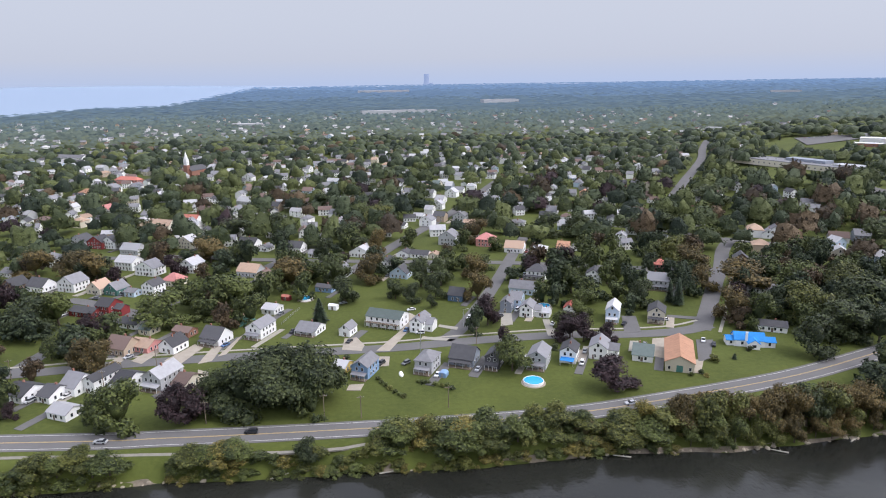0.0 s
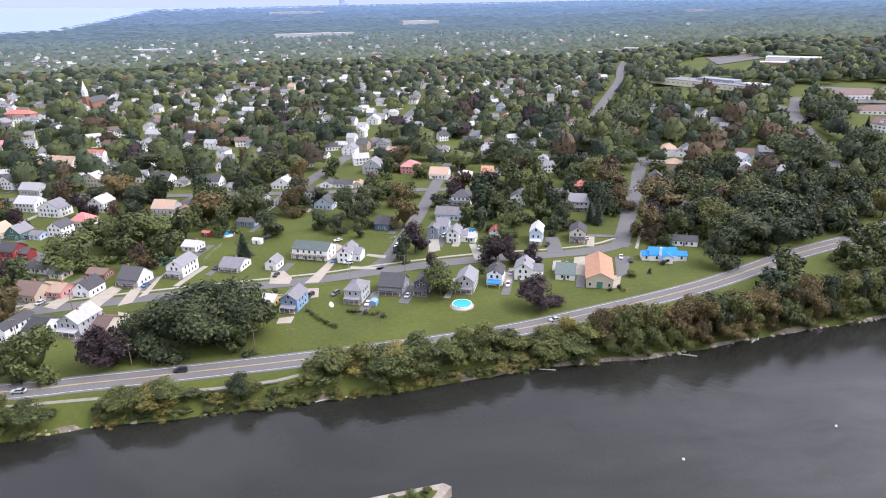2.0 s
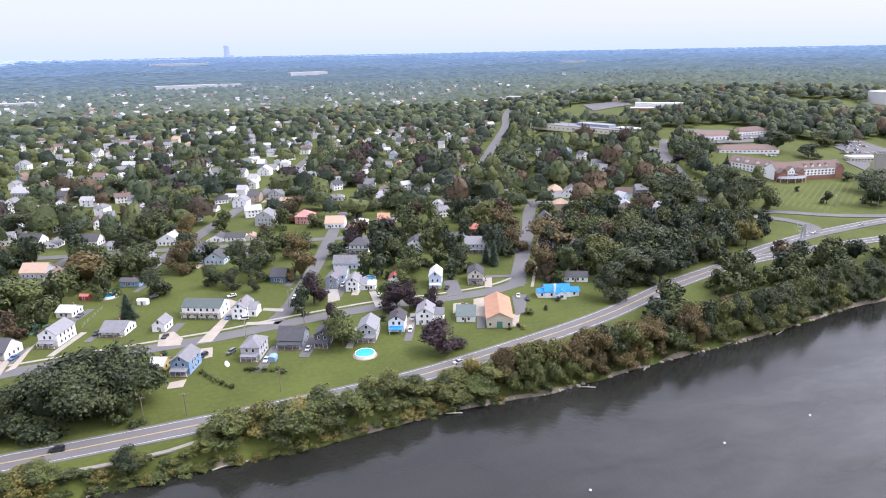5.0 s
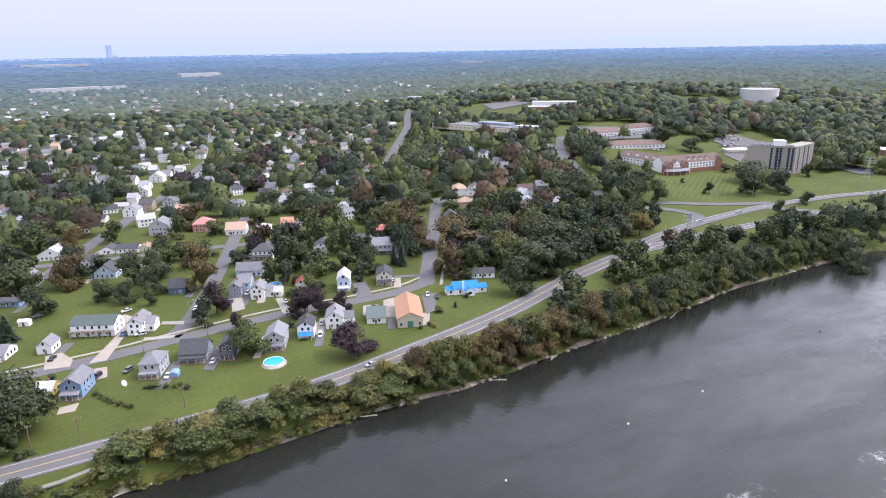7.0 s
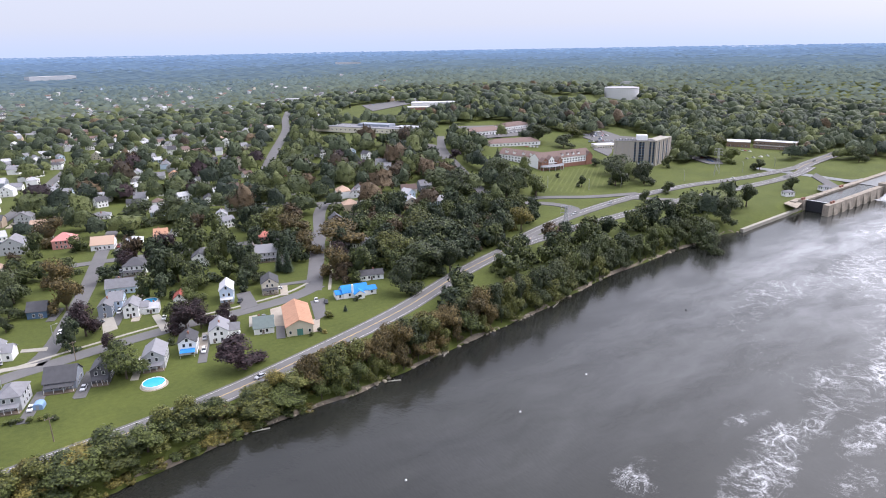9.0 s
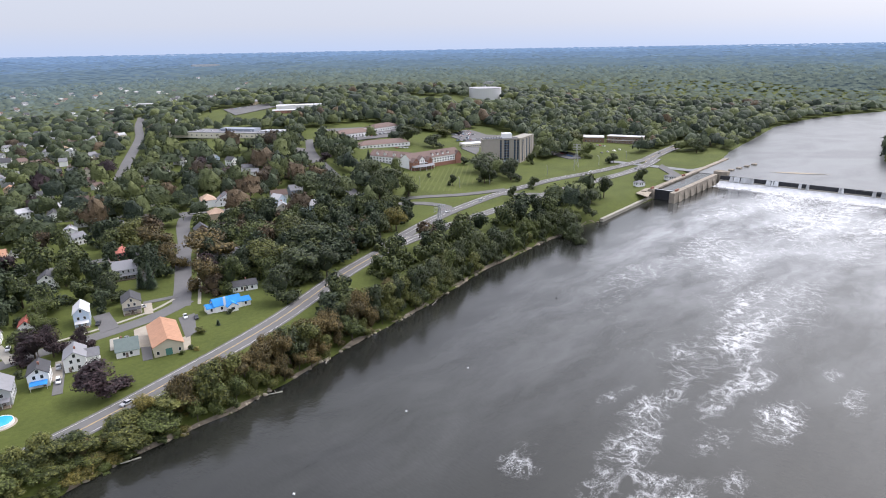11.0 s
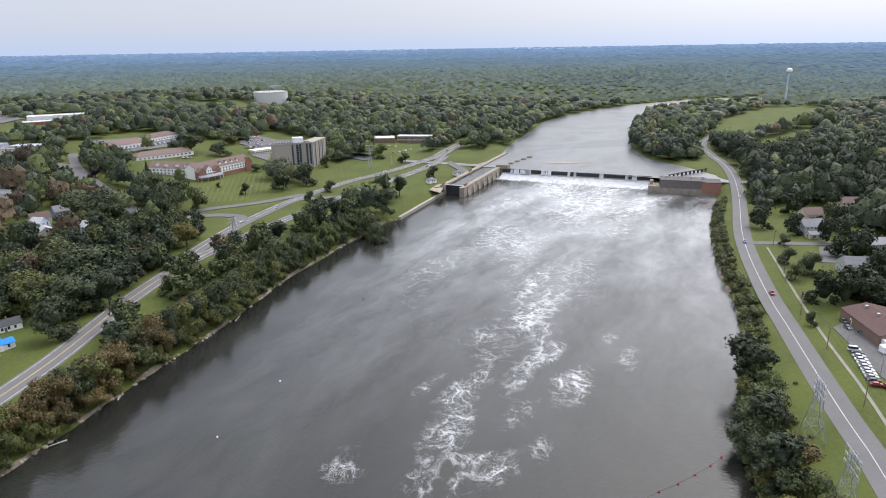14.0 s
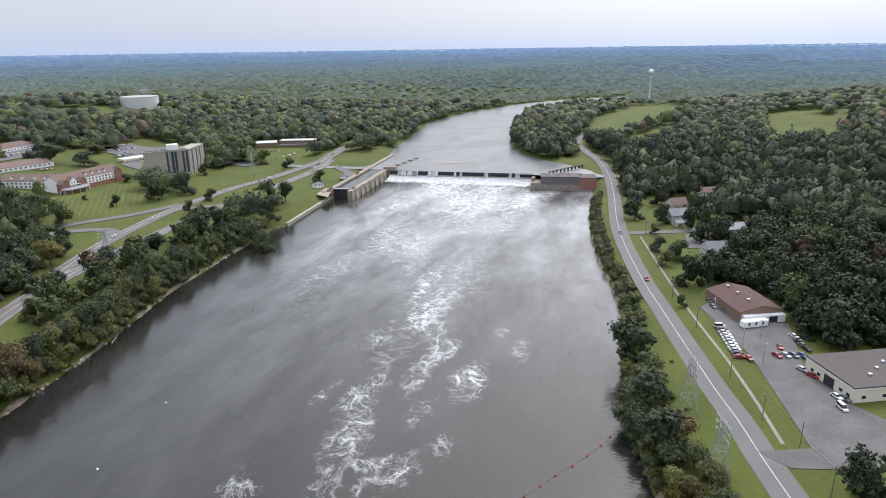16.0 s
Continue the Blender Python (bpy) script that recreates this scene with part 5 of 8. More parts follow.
for k in range(15):
    for sgn in (-1, 1):
        yy = -12.9 + k * 1.84
        Shape().slab([(sgn * 6.2, yy - 0.05 * sgn, 4.52), (sgn * 6.2, yy + 0.05 * sgn, 4.52), (0, yy + 0.05 * sgn, 7.58), (0, yy - 0.05 * sgn, 7.58)], 0.06).part("roof_seam", M["roof_peach"], shed)

# ---- the motel-like row with an upper gallery
motel = tagged(empty("motel", pose(-30.3, 311.2, 0.05, 0, 0, -21)), "long white two-storey building with a grey-green roof and gallery", "apartment house")
HOUSES.append((-30.3, 311.2, 10))
gable(19, 11, 5.5, "x", 2.6, M["wall_white"], M["roof_green"], motel)
Shape().box(-9.4, -7.4, 2.55, 9.4, -5.52, 2.75).part("gallery_floor", M["wood_pole"], motel)
for k in range(9):
    px = -9.2 + k * 2.3
    Shape().box(px - 0.06, -7.3, 0, px + 0.06, -7.18, 3.75).part("post", M["trim"], motel)
Shape().box(-9.4, -7.32, 3.6, 9.4, -7.2, 3.7).part("handrail", M["trim"], motel)
for z in (0.95, 3.6):
    row_of_windows(motel, 19, 11, z, "s", 3.1)
    row_of_windows(motel, 19, 11, z, "e", 4.5)
for k in range(4):
    share("door", DOOR, motel, pose(-6.9 + k * 4.7, -5.52, 0.05))

# ---- the house under blue sheeting
bluehouse = tagged(empty("house", pose(140.5, 280.0, 0.05, 0, 0, -12)), "long white house under a bright blue roof", "house", "houses of the town")
HOUSES.append((140.5, 280.0, 10))
gable(13, 8, 3.2, "x", 2.6, M["wall_white"], M["roof_blue"], bluehouse)
gable(5, 4, 2.9, "y", 1.8, M["wall_white"], M["roof_blue"], bluehouse, x=1.2, y=-5.2)
gable(4, 6, 2.7, "x", 1.3, M["wall_white"], M["roof_blue"], bluehouse, x=-8.0, y=-0.5)
gable(5, 6, 2.7, "x", 1.4, M["wall_white"], M["roof_blue"], bluehouse, x=8.6, y=-0.6)
Shape().box(-2.2, -4.5, 0, -1.2, -3.7, 7.2).part("chimney", M["wall_white"], bluehouse, "tall white-painted chimney")
row_of_windows(bluehouse, 13, 8, 1.0, "s", 3.2)
row_of_windows(bluehouse, 4, 6, 0.9, "s", 2.5, x=-8, y=-0.5)
row_of_windows(bluehouse, 5, 6, 0.9, "s", 2.5, x=8.6, y=-0.6)
share("window", WIDE, bluehouse, pose(1.2, -7.22, 0.9))

# ---- residence with long brown roofs on the hillside lawn
hall = tagged(empty("hotel", pose(474, 463, land(474, 463), 0, 0, -6)), "long white and brick residence with brown roofs and gables", "residence")
HOUSES.append((474, 463, 36))
gable(66, 17, 9.4, "x", 5.4, M["wall_white"], M["roof_brown"], hall)
gable(8, 6, 8.0, "y", 3.6, M["wall_brick"], M["roof_brown"], hall, x=-30, y=-10.5)
gable(7, 5, 9.2, "y", 3.6, M["wall_white"], M["roof_brown"], hall, x=-21, y=-9.4)
gable(6, 6, 8.0, "y", 3.2, M["wall_brick"], M["roof_brown"], hall, x=-12, y=-10.5)
gable(8, 19, 8.4, "y", 4.2, M["wall_brick"], M["roof_brown"], hall, x=30)
Shape().box(-34, -14.0, -1, -8, -8.5, 3.4).part("porch_wall", M["wall_brick"], hall, "brick ground floor of the front pavilion")
arc = [(-21 + 14.5 * math.cos(a), -13.0 + 6.0 * math.sin(a)) for a in np.linspace(math.pi, math.tau, 13)]
s = Shape()
s.add([(x, y, 3.2) for x, y in arc] + [(x * 0.96 - 0.84, -13 + (y + 13) * 0.3, 4.9) for x, y in arc] + [(x, y, 2.9) for x, y in arc], [(k, k + 1, 14 + k, 13 + k) for k in range(12)] + [(26 + k, 27 + k, k + 1, k) for k in range(12)])
s.part("porch_roof", M["roof_grey"], hall)
for x, y in arc[::2]:
    Shape().box(x - 0.15, y + 0.25, -1, x + 0.15, y + 0.55, 2.95).part("porch_post", M["trim"], hall)
Shape().box(-34, -13.4, 5.6, -8, -8.6, 6.2).part("balcony", M["roof_light"], hall, "pale balcony roof")
for px in (-3, 4, 11, 18):
    gable(2.4, 3.4, 1.6, "y", 1.3, M["wall_white"], M["roof_brown"], hall, x=px, y=-5.0, z=10.4, over=0.2)
Shape().box(-5, -8.62, -1, 26, -8.5, 3.2).part("brick_band", M["wall_brick"], hall)
for z in (1.0, 4.0, 6.4):
    row_of_windows(hall, 44, 17, z, "s", 3.6, WIDE, x=6)
for px, py, pw in ((-30, -10.5, 8), (-21, -9.4, 7), (-12, -10.5, 6)):
    row_of_windows(hall, pw, 6 if px != -21 else 5, 7.0, "s", 2.6, x=px, y=py)
row_of_windows(hall, 24, 11, 0.9, "s", 3.4, WIDE, x=-21, y=-8.5)
wing2 = tagged(empty("hotel_wing", pose(451, 495, land(451, 495), 0, 0, -81)), "low white wing under a long brown roof", "residence")
HOUSES.append((451, 495, 26))
gable(52, 16, 6.8, "x", 5.0, M["wall_white"], M["roof_brown"], wing2)
for z in (1.0, 3.8):
    row_of_windows(wing2, 52, 16, z, "s", 4.2, WIDE)
for px in (-16, -6, 6, 16):
    gable(3.0, 3.6, 1.6, "y", 1.5, M["wall_white"], M["roof_brown"], wing2, x=px, y=-4.6, z=8.2, over=0.2)

# ---- low brown-roofed buildings behind it
for bx, by, byaw, bw, bd, bh, blabel in ((500, 566, -20, 62, 17, 3.6, "low long building with a hipped brown roof"), (510, 634, -8, 52, 22, 4.4, "white single-storey building under a brown hipped roof"), (572, 648, 4, 46, 20, 4.4, "white single-storey building under a brown hipped roof")):
    b = tagged(empty("care_home", pose(bx, by, land(bx, by), 0, 0, byaw)), blabel, "building")
    HOUSES.append((bx, by, bw * 0.5))
    gable(bw, bd, bh, "h", 4.2, M["wall_white"], M["roof_brown"], b)
    row_of_windows(b, bw, bd, 1.0, "s", 4.4, WIDE)

# ---- tower block
tower = tagged(empty("apartment_tower", pose(538, 421.2, land(538, 421.2), 0, 0, -40.4)), "beige eight-storey apartment tower with dark window strips", "apartment tower")
HOUSES += [(543, 427, 21), (574, 421, 18)]
TOP = 24.6
M["dark_glass"] = mat("dark_glass", (0.018, 0.022, 0.03), 0.35, vary=0.3, spec=0.3)
Shape().box(-19.7, 0, -2, 19.7, 13, TOP).part("wall", M["wall_tower"], tower)
Shape().box(-20.0, -0.3, TOP, 20.0, 13.3, TOP + 1.0).part("parapet", M["concrete"], tower)
Shape().box(-19.3, 0.3, TOP + 1.0, 19.3, 12.7, TOP + 1.06).part("roof", M["roof_dark"], tower)
Shape().box(-19.75, -0.06, -2, 19.75, 0.0, 3.0).part("base_course", M["wall_grey"], tower)
Shape().box(2, 3, TOP + 1.06, 12, 11, TOP + 6.2).part("penthouse", M["wall_white"], tower, "white rooftop plant room")
for px, pw in ((-0.4, 0.9), (4.6, 1.3), (7.6, 1.1), (14.6, 0.9), (18.0, 0.9)):
    strip = Shape().box(px - pw, -0.12, 3.2, px + pw, 0.04, TOP - 0.3).part("window_strip", M["dark_glass"], tower)
    for f in range(8):
        Shape().box(px - pw + 0.03, -0.17, 2.9 + f * 2.72, px + pw - 0.03, -0.125, 3.7 + f * 2.72).part("spandrel", M["wall_navy"], strip)
for px in (-19.5, 2.0, 6.1, 10.2, 12.6, 16.3, 19.5):
    Shape().box(px - 0.3, -0.35, -1, px + 0.3, 0.0, TOP).part("pier", M["concrete"], tower)
for px in (-13.0, -6.5):
    Shape().box(px - 0.05, -0.05, 3, px + 0.05, 0.0, TOP).part("panel_joint", M["wall_slate"], tower)
for k in range(7):
    px = -17 + k * 2.9
    Shape().box(px - 0.7, 5.0, TOP + 1.06, px + 0.7, 6.6, TOP + 2.1 + 0.5 * (k % 2)).part("vent", M["steel"], tower)
tower2 = tagged(empty("apartment_wing", pose(553.6, 408.6, land(553.6, 408.6), 0, 0, 14.4)), "beige wing of an apartment tower with dark window strips", "apartment tower")
Shape().box(1.5, 0, -2, 40, 12, TOP + 0.4).part("wall", M["wall_tower"], tower2)
Shape().box(1.2, -0.3, TOP + 0.4, 40.3, 12.3, TOP + 1.5).part("parapet", M["concrete"], tower2)
for px in (9.0, 20.0, 29.0):
    strip = Shape().box(px - 1.3, -0.12, 1, px + 1.3, 0.04, TOP - 0.3).part("window_strip", M["dark_glass"], tower2)
    for f in range(8):
        Shape().box(px - 1.27, -0.17, 2.9 + f * 2.72, px + 1.27, -0.125, 3.7 + f * 2.72).part("spandrel", M["wall_navy"], strip)
for px in (5.0, 14.5, 24.5, 34.0, 39.7):
    Shape().box(px - 0.3, -0.3, -1, px + 0.3, 0.0, TOP + 0.4).part("pier", M["concrete"], tower2)
flat_block("annex", 588, 505, -22, 26, 14, 4, "wall_cream", "roof_white", "low cream annex with a flat pale roof", 1)

# ---- brick offices above the river road
offices = flat_block("office_building", 748, 388, -73, 44, 15, 8.5, "wall_brown", "roof_white", "two-storey dark brown office building with a pale flat roof", 2, 4.2)
Shape().box(-22.05, -7.7, 3.6, 22.05, -7.5, 4.3).part("band", M["trim"], offices)
flat_block("office_building", 733, 425, -60, 26, 22, 6.0, "wall_brown", "roof_white", "lower brown office wing with a pale flat roof", 1, 4.5)

# ---- school
school = flat_block("school", 409, 738, -63, 165, 34, 5.0, "wall_cream", "roof_grey", "long low school with a flat grey roof", 1, 7.0, "s")
Shape().box(-20, 0, 5, 28, 15, 8.2).part("hall_block", M["wall_slate"], school, "raised grey hall")
Shape().box(40, -6, 5, 70, 12, 7.0).part("hall_block", M["wall_grey"], school)
for k in range(14):
    px = -75 + k * 11
    Shape().box(px, -3, 5.08, px + 1.6, -1.4, 6.2).part("vent", M["steel"], school)
flat_block("civic_centre", 596, 866, -35, 70, 26, 7, "wall_white", "roof_white", "white flat-roofed public building", 1, 6.0, "s")
flat_block("civic_centre", 560, 850, -35, 40, 16, 4, "wall_brick", "roof_white", "low brick wing with a white roof", 1, 6.0, "s")
for fx, fy, fyaw, fw, fd, fh in ((-195, 2335, 14, 195, 60, 16), (-60, 2390, 10, 70, 40, 12), (250, 2935, 10, 160, 70, 18), (500, 1368, -30, 62, 30, 8), (580, 1360, -35, 62, 26, 9), (430, 1330, -30, 30, 18, 8), (-350, 3900, 5, 300, 90, 14), (-560, 1900, 10, 110, 30, 8), (1500, 2900, -20, 120, 40, 12), (1230, 1000, -40, 30, 14, 7)):
    flat_block("warehouse", fx, fy, fyaw, fw, fd, fh * 0.7, "wall_grey", "roof_light", "long pale flat-roofed warehouse among distant trees", 1, 25.0, "s")

# ---- reservoir tank and water tower
reservoir = tagged(empty("reservoir_tank", pose(985, 812, land(985, 812) - 4)), "wide white cylindrical water reservoir tank", "water tank")
HOUSES.append((985, 812, 34))
s = Shape()
R, Hh, n = 31.0, 22.5, 48
ring = [(math.cos(k * math.tau / n), math.sin(k * math.tau / n)) for k in range(n)]
s.add([(x * R, y * R, -3) for x, y in ring] + [(x * R, y * R, Hh) for x, y in ring], [(k, (k + 1) % n, n + (k + 1) % n, n + k) for k in range(n)])
s.part("shell", M["roof_white"], reservoir)
Shape().add([(x * (R + 0.3), y * (R + 0.3), Hh - 0.2) for x, y in ring] + [(x * (R + 0.3), y * (R + 0.3), Hh + 0.4) for x, y in ring] + [(0, 0, Hh + 2.2)], [(k, (k + 1) % n, n + (k + 1) % n, n + k) for k in range(n)] + [(n + k, n + (k + 1) % n, 2 * n) for k in range(n)]).part("roof", M["roof_light"], reservoir)
Shape().tube((0, 0, Hh + 1.5), (0, 0, Hh + 4.5), 1.2, 1.2, 10).part("vent", M["steel"], reservoir)

wt = tagged(empty("water_tower", pose(1500, -68, land(1500, -68))), "pale ball-shaped water tower on a slim stem", "water tower")
top = 120 - 1500 * math.tan(radians(2.07)) - land(1500, -68)
s = Shape()
rings = [(math.cos(radians(a)) * 5.6, math.sin(radians(a)) * 5.0) for a in range(-80, 81, 16)]
s.add([(r * math.cos(k * math.tau / 20), r * math.sin(k * math.tau / 20), top + z) for r, z in rings for k in range(20)], [(j * 20 + k, j * 20 + (k + 1) % 20, (j + 1) * 20 + (k + 1) % 20, (j + 1) * 20 + k) for j in range(len(rings) - 1) for k in range(20)])
s.part("bowl", M["wall_white"], wt)
Shape().tube((0, 0, -2), (0, 0, top - 4), 1.9, 1.3, 14).part("stem", M["wall_pale_blue"], wt)

# ---- church with a white steeple
church = tagged(empty("church", pose(-352, 880, land(-352, 880), 0, 0, -20)), "red brick church with a white pointed steeple", "church")
HOUSES.append((-352, 880, 16))
gable(14, 30, 8, "y", 6, M["wall_brick"], M["roof_dark"], church, y=16)
Shape().box(-3, -3, -1, 3, 3, 16).part("tower", M["wall_brick"], church)
Shape().box(-2.6, -2.6, 16.02, 2.6, 2.6, 24).part("belfry", M["wall_white"], church, "white wooden belfry")
Shape().tube((0, 0, 24.02), (0, 0, 35), 2.9, 0.1, 8).part("spire", M["wall_white"], church)
for f in "sew":
    ux, uy, turn = FACES[f]
    share("window", WINDOW, church, pose(ux * 2.62, uy * 2.62, 18.5, 0, 0, turn))

# ---- cooling tower far along the lake shore
# concrete with the haze before it painted on as a blue glow
m = hazy("hazed_concrete", (0.12, 0.12, 0.13), (0.30, 0.40, 0.58))
cool = tagged(empty("cooling_tower", pose(-118, 4780, land(-118, 4780) - 6)), "distant concrete cooling tower on the horizon", "cooling tower")
s = Shape()
rings = [(27 - 9 * math.sin(min(1, z / 62) * 1.9), z) for z in range(0, 85, 6)]
s.add([(r * math.cos(k * math.tau / 24), r * math.sin(k * math.tau / 24), z) for r, z in rings for k in range(24)], [(j * 24 + k, j * 24 + (k + 1) % 24, (j + 1) * 24 + (k + 1) % 24, (j + 1) * 24 + k) for j in range(len(rings) - 1) for k in range(24)])
s.part("shell", m, cool)
Shape().tube((30, 0, 0), (30, 0, 22), 14, 14, 12).part("base_block", m, cool)

# ---------------------------------------------------------------- lock, dam and powerhouse
M["stone"] = mat("stone", (0.29, 0.255, 0.205), 0.95, vary=0.45, scale=0.25, fine=2.0, bump=0.6, bscale=1.2)
M["dark_steel"] = mat("dark_steel", (0.035, 0.037, 0.042), 0.7, vary=0.3, scale=0.5)
M["white_water"] = mat("white_water", (0.62, 0.63, 0.63), 0.6, vary=0.3, scale=0.25, fine=1.5, bump=0.8, bscale=0.8)
lock = tagged(empty("canal_lock", pose(515, 230, 0, 0, 0, 2.6)), "weathered concrete canal lock with dark steel gates", "canal lock", kind="structure")
Shape().box(-1, 8, -9, 195, 12.5, 2.6).part("lock_wall", M["stone"], lock)
Shape().box(-6, -12.5, -9, 104, -8, 2.6).part("lock_wall", M["stone"], lock)
for k in range(7):
    Shape().slab([(2 + k * 14, -14.2, -7), (8 + k * 14, -14.2, -7), (8 + k * 14, -12.52, 1.6), (2 + k * 14, -12.52, 1.6)], 1.5).part("buttress", M["stone"], lock)
Shape().box(-5.0, 12.52, -9, 6, 17, 1.2).part("wing_wall", M["stone"], lock)
Shape().box(3.0, -7.98, -9, 3.6, 0.0, 2.2).part("gate_leaf", M["dark_steel"], lock)
Shape().box(3.0, 0.02, -9, 3.6, 7.98, 2.2).part("gate_leaf", M["dark_steel"], lock)
Shape().box(2.6, -8, 2.2, 4.2, 8, 2.5).part("gate_walkway", M["steel"], lock)
Shape().box(100, -20, -9, 109, -8.0, 5.0).part("gate_pier", M["stone"], lock)
for px, py in ((0, 10), (3, 10), (70, 10), (74, 10), (3, -10), (7, -10), (101, -10), (105, -10)):
    Shape().box(px - 0.8, py - 0.8, 2.6, px + 0.8, py + 0.8, 4.2).part("machinery_box", M["wall_brick"], lock)
Shape().box(3.62, -7.98, 0.6, 107, 7.98, 1.2).part("chamber_water", M["river"], lock)
tagged(Shape().box(-95, -4.5, -9, 0, -2.0, -3.6).part("quay", M["concrete"], None, m=pose(515, 243.5, 0, 0, 0, 4)), "pale concrete quay wall along the water", "quay", kind="structure")
for k in range(4):
    b = tagged(empty("mooring_pier", pose(646 + 15.3 * k, 221 - 2 * k, POOL_LEVEL - 1)), "small grey mooring pier in the river", "pier", "mooring piers above the dam")
    Shape().box(-3, -2, -2, 3, 2, 2.4).part("pier_block", M["stone"], b)

dam = tagged(empty("dam", pose(617, 146, 0, 0, 0, 3.2)), "low dam with dark boards and white falling water", "dam", kind="structure")
Shape().box(-1.6, -73, -9, 3.0, 73, -1.6).part("sill", M["concrete"], dam)
for k in range(12):
    yy = -72.6 + k * 12.15
    Shape().box(-0.4, yy, -1.6, 0.4, yy + 11.95, 2.0).part("flashboard", M["dark_steel"], dam)
Shape().slab([(-9, -73, -5.9), (-9, 73, -5.9), (-1.6, 73, -2.6), (-1.6, -73, -2.6)], -0.3).part("apron_water", M["white_water"], dam, "foaming white water on the apron")
rnd = random.Random(12)
for y0, y1, k in ((44, 71, 11), (24, 31, 4), (-2, 9, 4), (-27, -23, 2), (-52, -48, 2), (-60, -56, 2)):
    for _ in range(k):
        yy = rnd.uniform(y0, y1)
        w2 = rnd.uniform(0.7, 2.2)
        Shape().slab([(-2.6, yy - w2, -2.2), (-2.6, yy + w2, -2.2), (-0.5, yy + w2 * 0.8, 2.05), (-0.5, yy - w2 * 0.8, 2.05)], -0.25).part("falling_water", M["white_water"], dam)
tagged(mesh_object("sandbar", [(659 + 22 * t + (4 if k % 2 else -4) * (1 - abs(2 * t - 1)), 192 - 50 * t, POOL_LEVEL + 0.3) for k, t in enumerate(np.linspace(0, 1, 12))], [(k, k + 1, k + 2) if k % 2 == 0 else (k, k + 2, k + 1) for k in range(10)], M["rock"]), "thin tan gravel bar above the dam", "gravel bar", kind="structure")

M["cladding"] = mat("cladding", (0.16, 0.145, 0.14), 0.8, vary=0.15, scale=0.3)
plant = tagged(empty("powerhouse", pose(596, 39, 0, 0, 0, -82)), "grey and brick hydroelectric powerhouse beside the dam", "powerhouse")
HOUSES.append((596, 39, 30))
Shape().box(-25, -9, -9, 25, 9, -0.5).part("base", M["stone"], plant)
Shape().box(-24.5, -8.8, -0.5, 10, 8.8, 6.2).part("wall", M["cladding"], plant)
Shape().box(10.02, -9.2, -4.5, 25.2, 9, 5.4).part("wall", M["wall_brick"], plant, "red brick bay")
Shape().box(-24.8, -9.1, 6.2, 10.2, 9.1, 6.8).part("roof", M["roof_tar"], plant)
Shape().box(10.0, -9.4, 5.4, 25.4, 9.2, 6.0).part("roof", M["roof_tar"], plant)
for k in range(4):
    Shape().box(-20 + k * 10, 2, 6.8, -17.6 + k * 10, 4.4, 8.6).part("vent", M["wall_grey"], plant)
for k in range(7):
    Shape().box(-23.6 + k * 7, -9.6, -9, -22.6 + k * 7, -9.0, -3.4).part("buttress", M["stone"], plant)
Shape().box(-34, -8, -9, -25.02, 8, 0.5).part("end_pier", M["stone"], plant)
Shape().box(-33, 0, 0.5, -30, 6, 4.0).part("gatehouse", M["stone"], plant)
walkway = tagged(empty("intake_walkway", pose(632, 53, 0, 0, 0, -32)), "dark steel intake walkway on posts", "walkway")
Shape().box(-12, -1, 4.0, 44, 1, 4.5).part("deck", M["dark_steel"], walkway)
for k in range(10):
    Shape().box(-11 + k * 6, -0.7, -3, -10 + k * 6, 0.7, 4.0).part("post", M["dark_steel"], walkway)

for hx, hy, hyaw, hw, hd in ((530, 259, -25, 8, 6), (573, 251, -25, 7, 6)):
    b = tagged(empty("lock_hut", pose(hx, hy, 1.0, 0, 0, hyaw)), "small white hut beside the lock", "hut", "huts by the lock")
    gable(hw, hd, 2.8, "h", 1.5, M["wall_white"], M["roof_grey"], b)
    row_of_windows(b, hw, hd, 0.9, "sew", 2.4)

# ---------------------------------------------------------------- south bank works
garage = tagged(empty("garage_building", pose(246, -99.5, 0, 0, 0, 22.4)), "cream single-storey garage with a dark flat roof", "garage")
HOUSES.append((246, -99.5, 24))
Shape().box(-12.5, -20, -1, 12.5, 20, 5.6).part("wall", M["wall_cream"], garage)
Shape().box(-12.8, -20.3, 5.6, 12.8, 20.3, 6.2).part("roof", M["roof_tar"], garage)
Shape().box(-12.9, -20.4, 5.2, 12.9, 20.4, 5.59).part("fascia", M["trim"], garage)
# a solid dark slab draws the shade inside the open doorway
Shape().box(-3, 19.9, 0, 2.2, 20.06, 4.0).part("garage_door", M["dark_steel"], garage, "dark slab painted as the shaded open garage doorway")
for px in (-10, -6.5, 5, 8.5):
    share("window", WIDE, garage, pose(px, 20.01, 1.4, 0, 0, 180))
for py in (16, 8, 0):
    share("window", WIDE, garage, pose(-12.51, py, 1.4, 0, 0, -90))
for k in range(4):
    Shape().box(-6 + 4 * k, 8 - 6 * k, 6.2, -4.8 + 4 * k, 9.2 - 6 * k, 7.0).part("vent", M["steel"], garage)

hallb = tagged(empty("workshop", pose(310, -64, 0, 0, 0, -69)), "long workshop with a rusty brown low-pitched roof", "workshop")
HOUSES.append((310, -64, 20))
gable(21, 30, 4.8, "y", 2.6, M["wall_brown"], M["roof_rust"], hallb)
Shape().box(-9.5, -17.5, -0.5, 10.0, -15.02, 3.6).part("front_bay", M["wall_white"], hallb, "white front bay")
# the bay's opening is a dark slab coloured like its shaded inside
Shape().box(2.2, -17.6, 0, 6.2, -17.4, 3.0).part("garage_door", M["dark_steel"], hallb, "dark slab painted as a shaded open doorway")
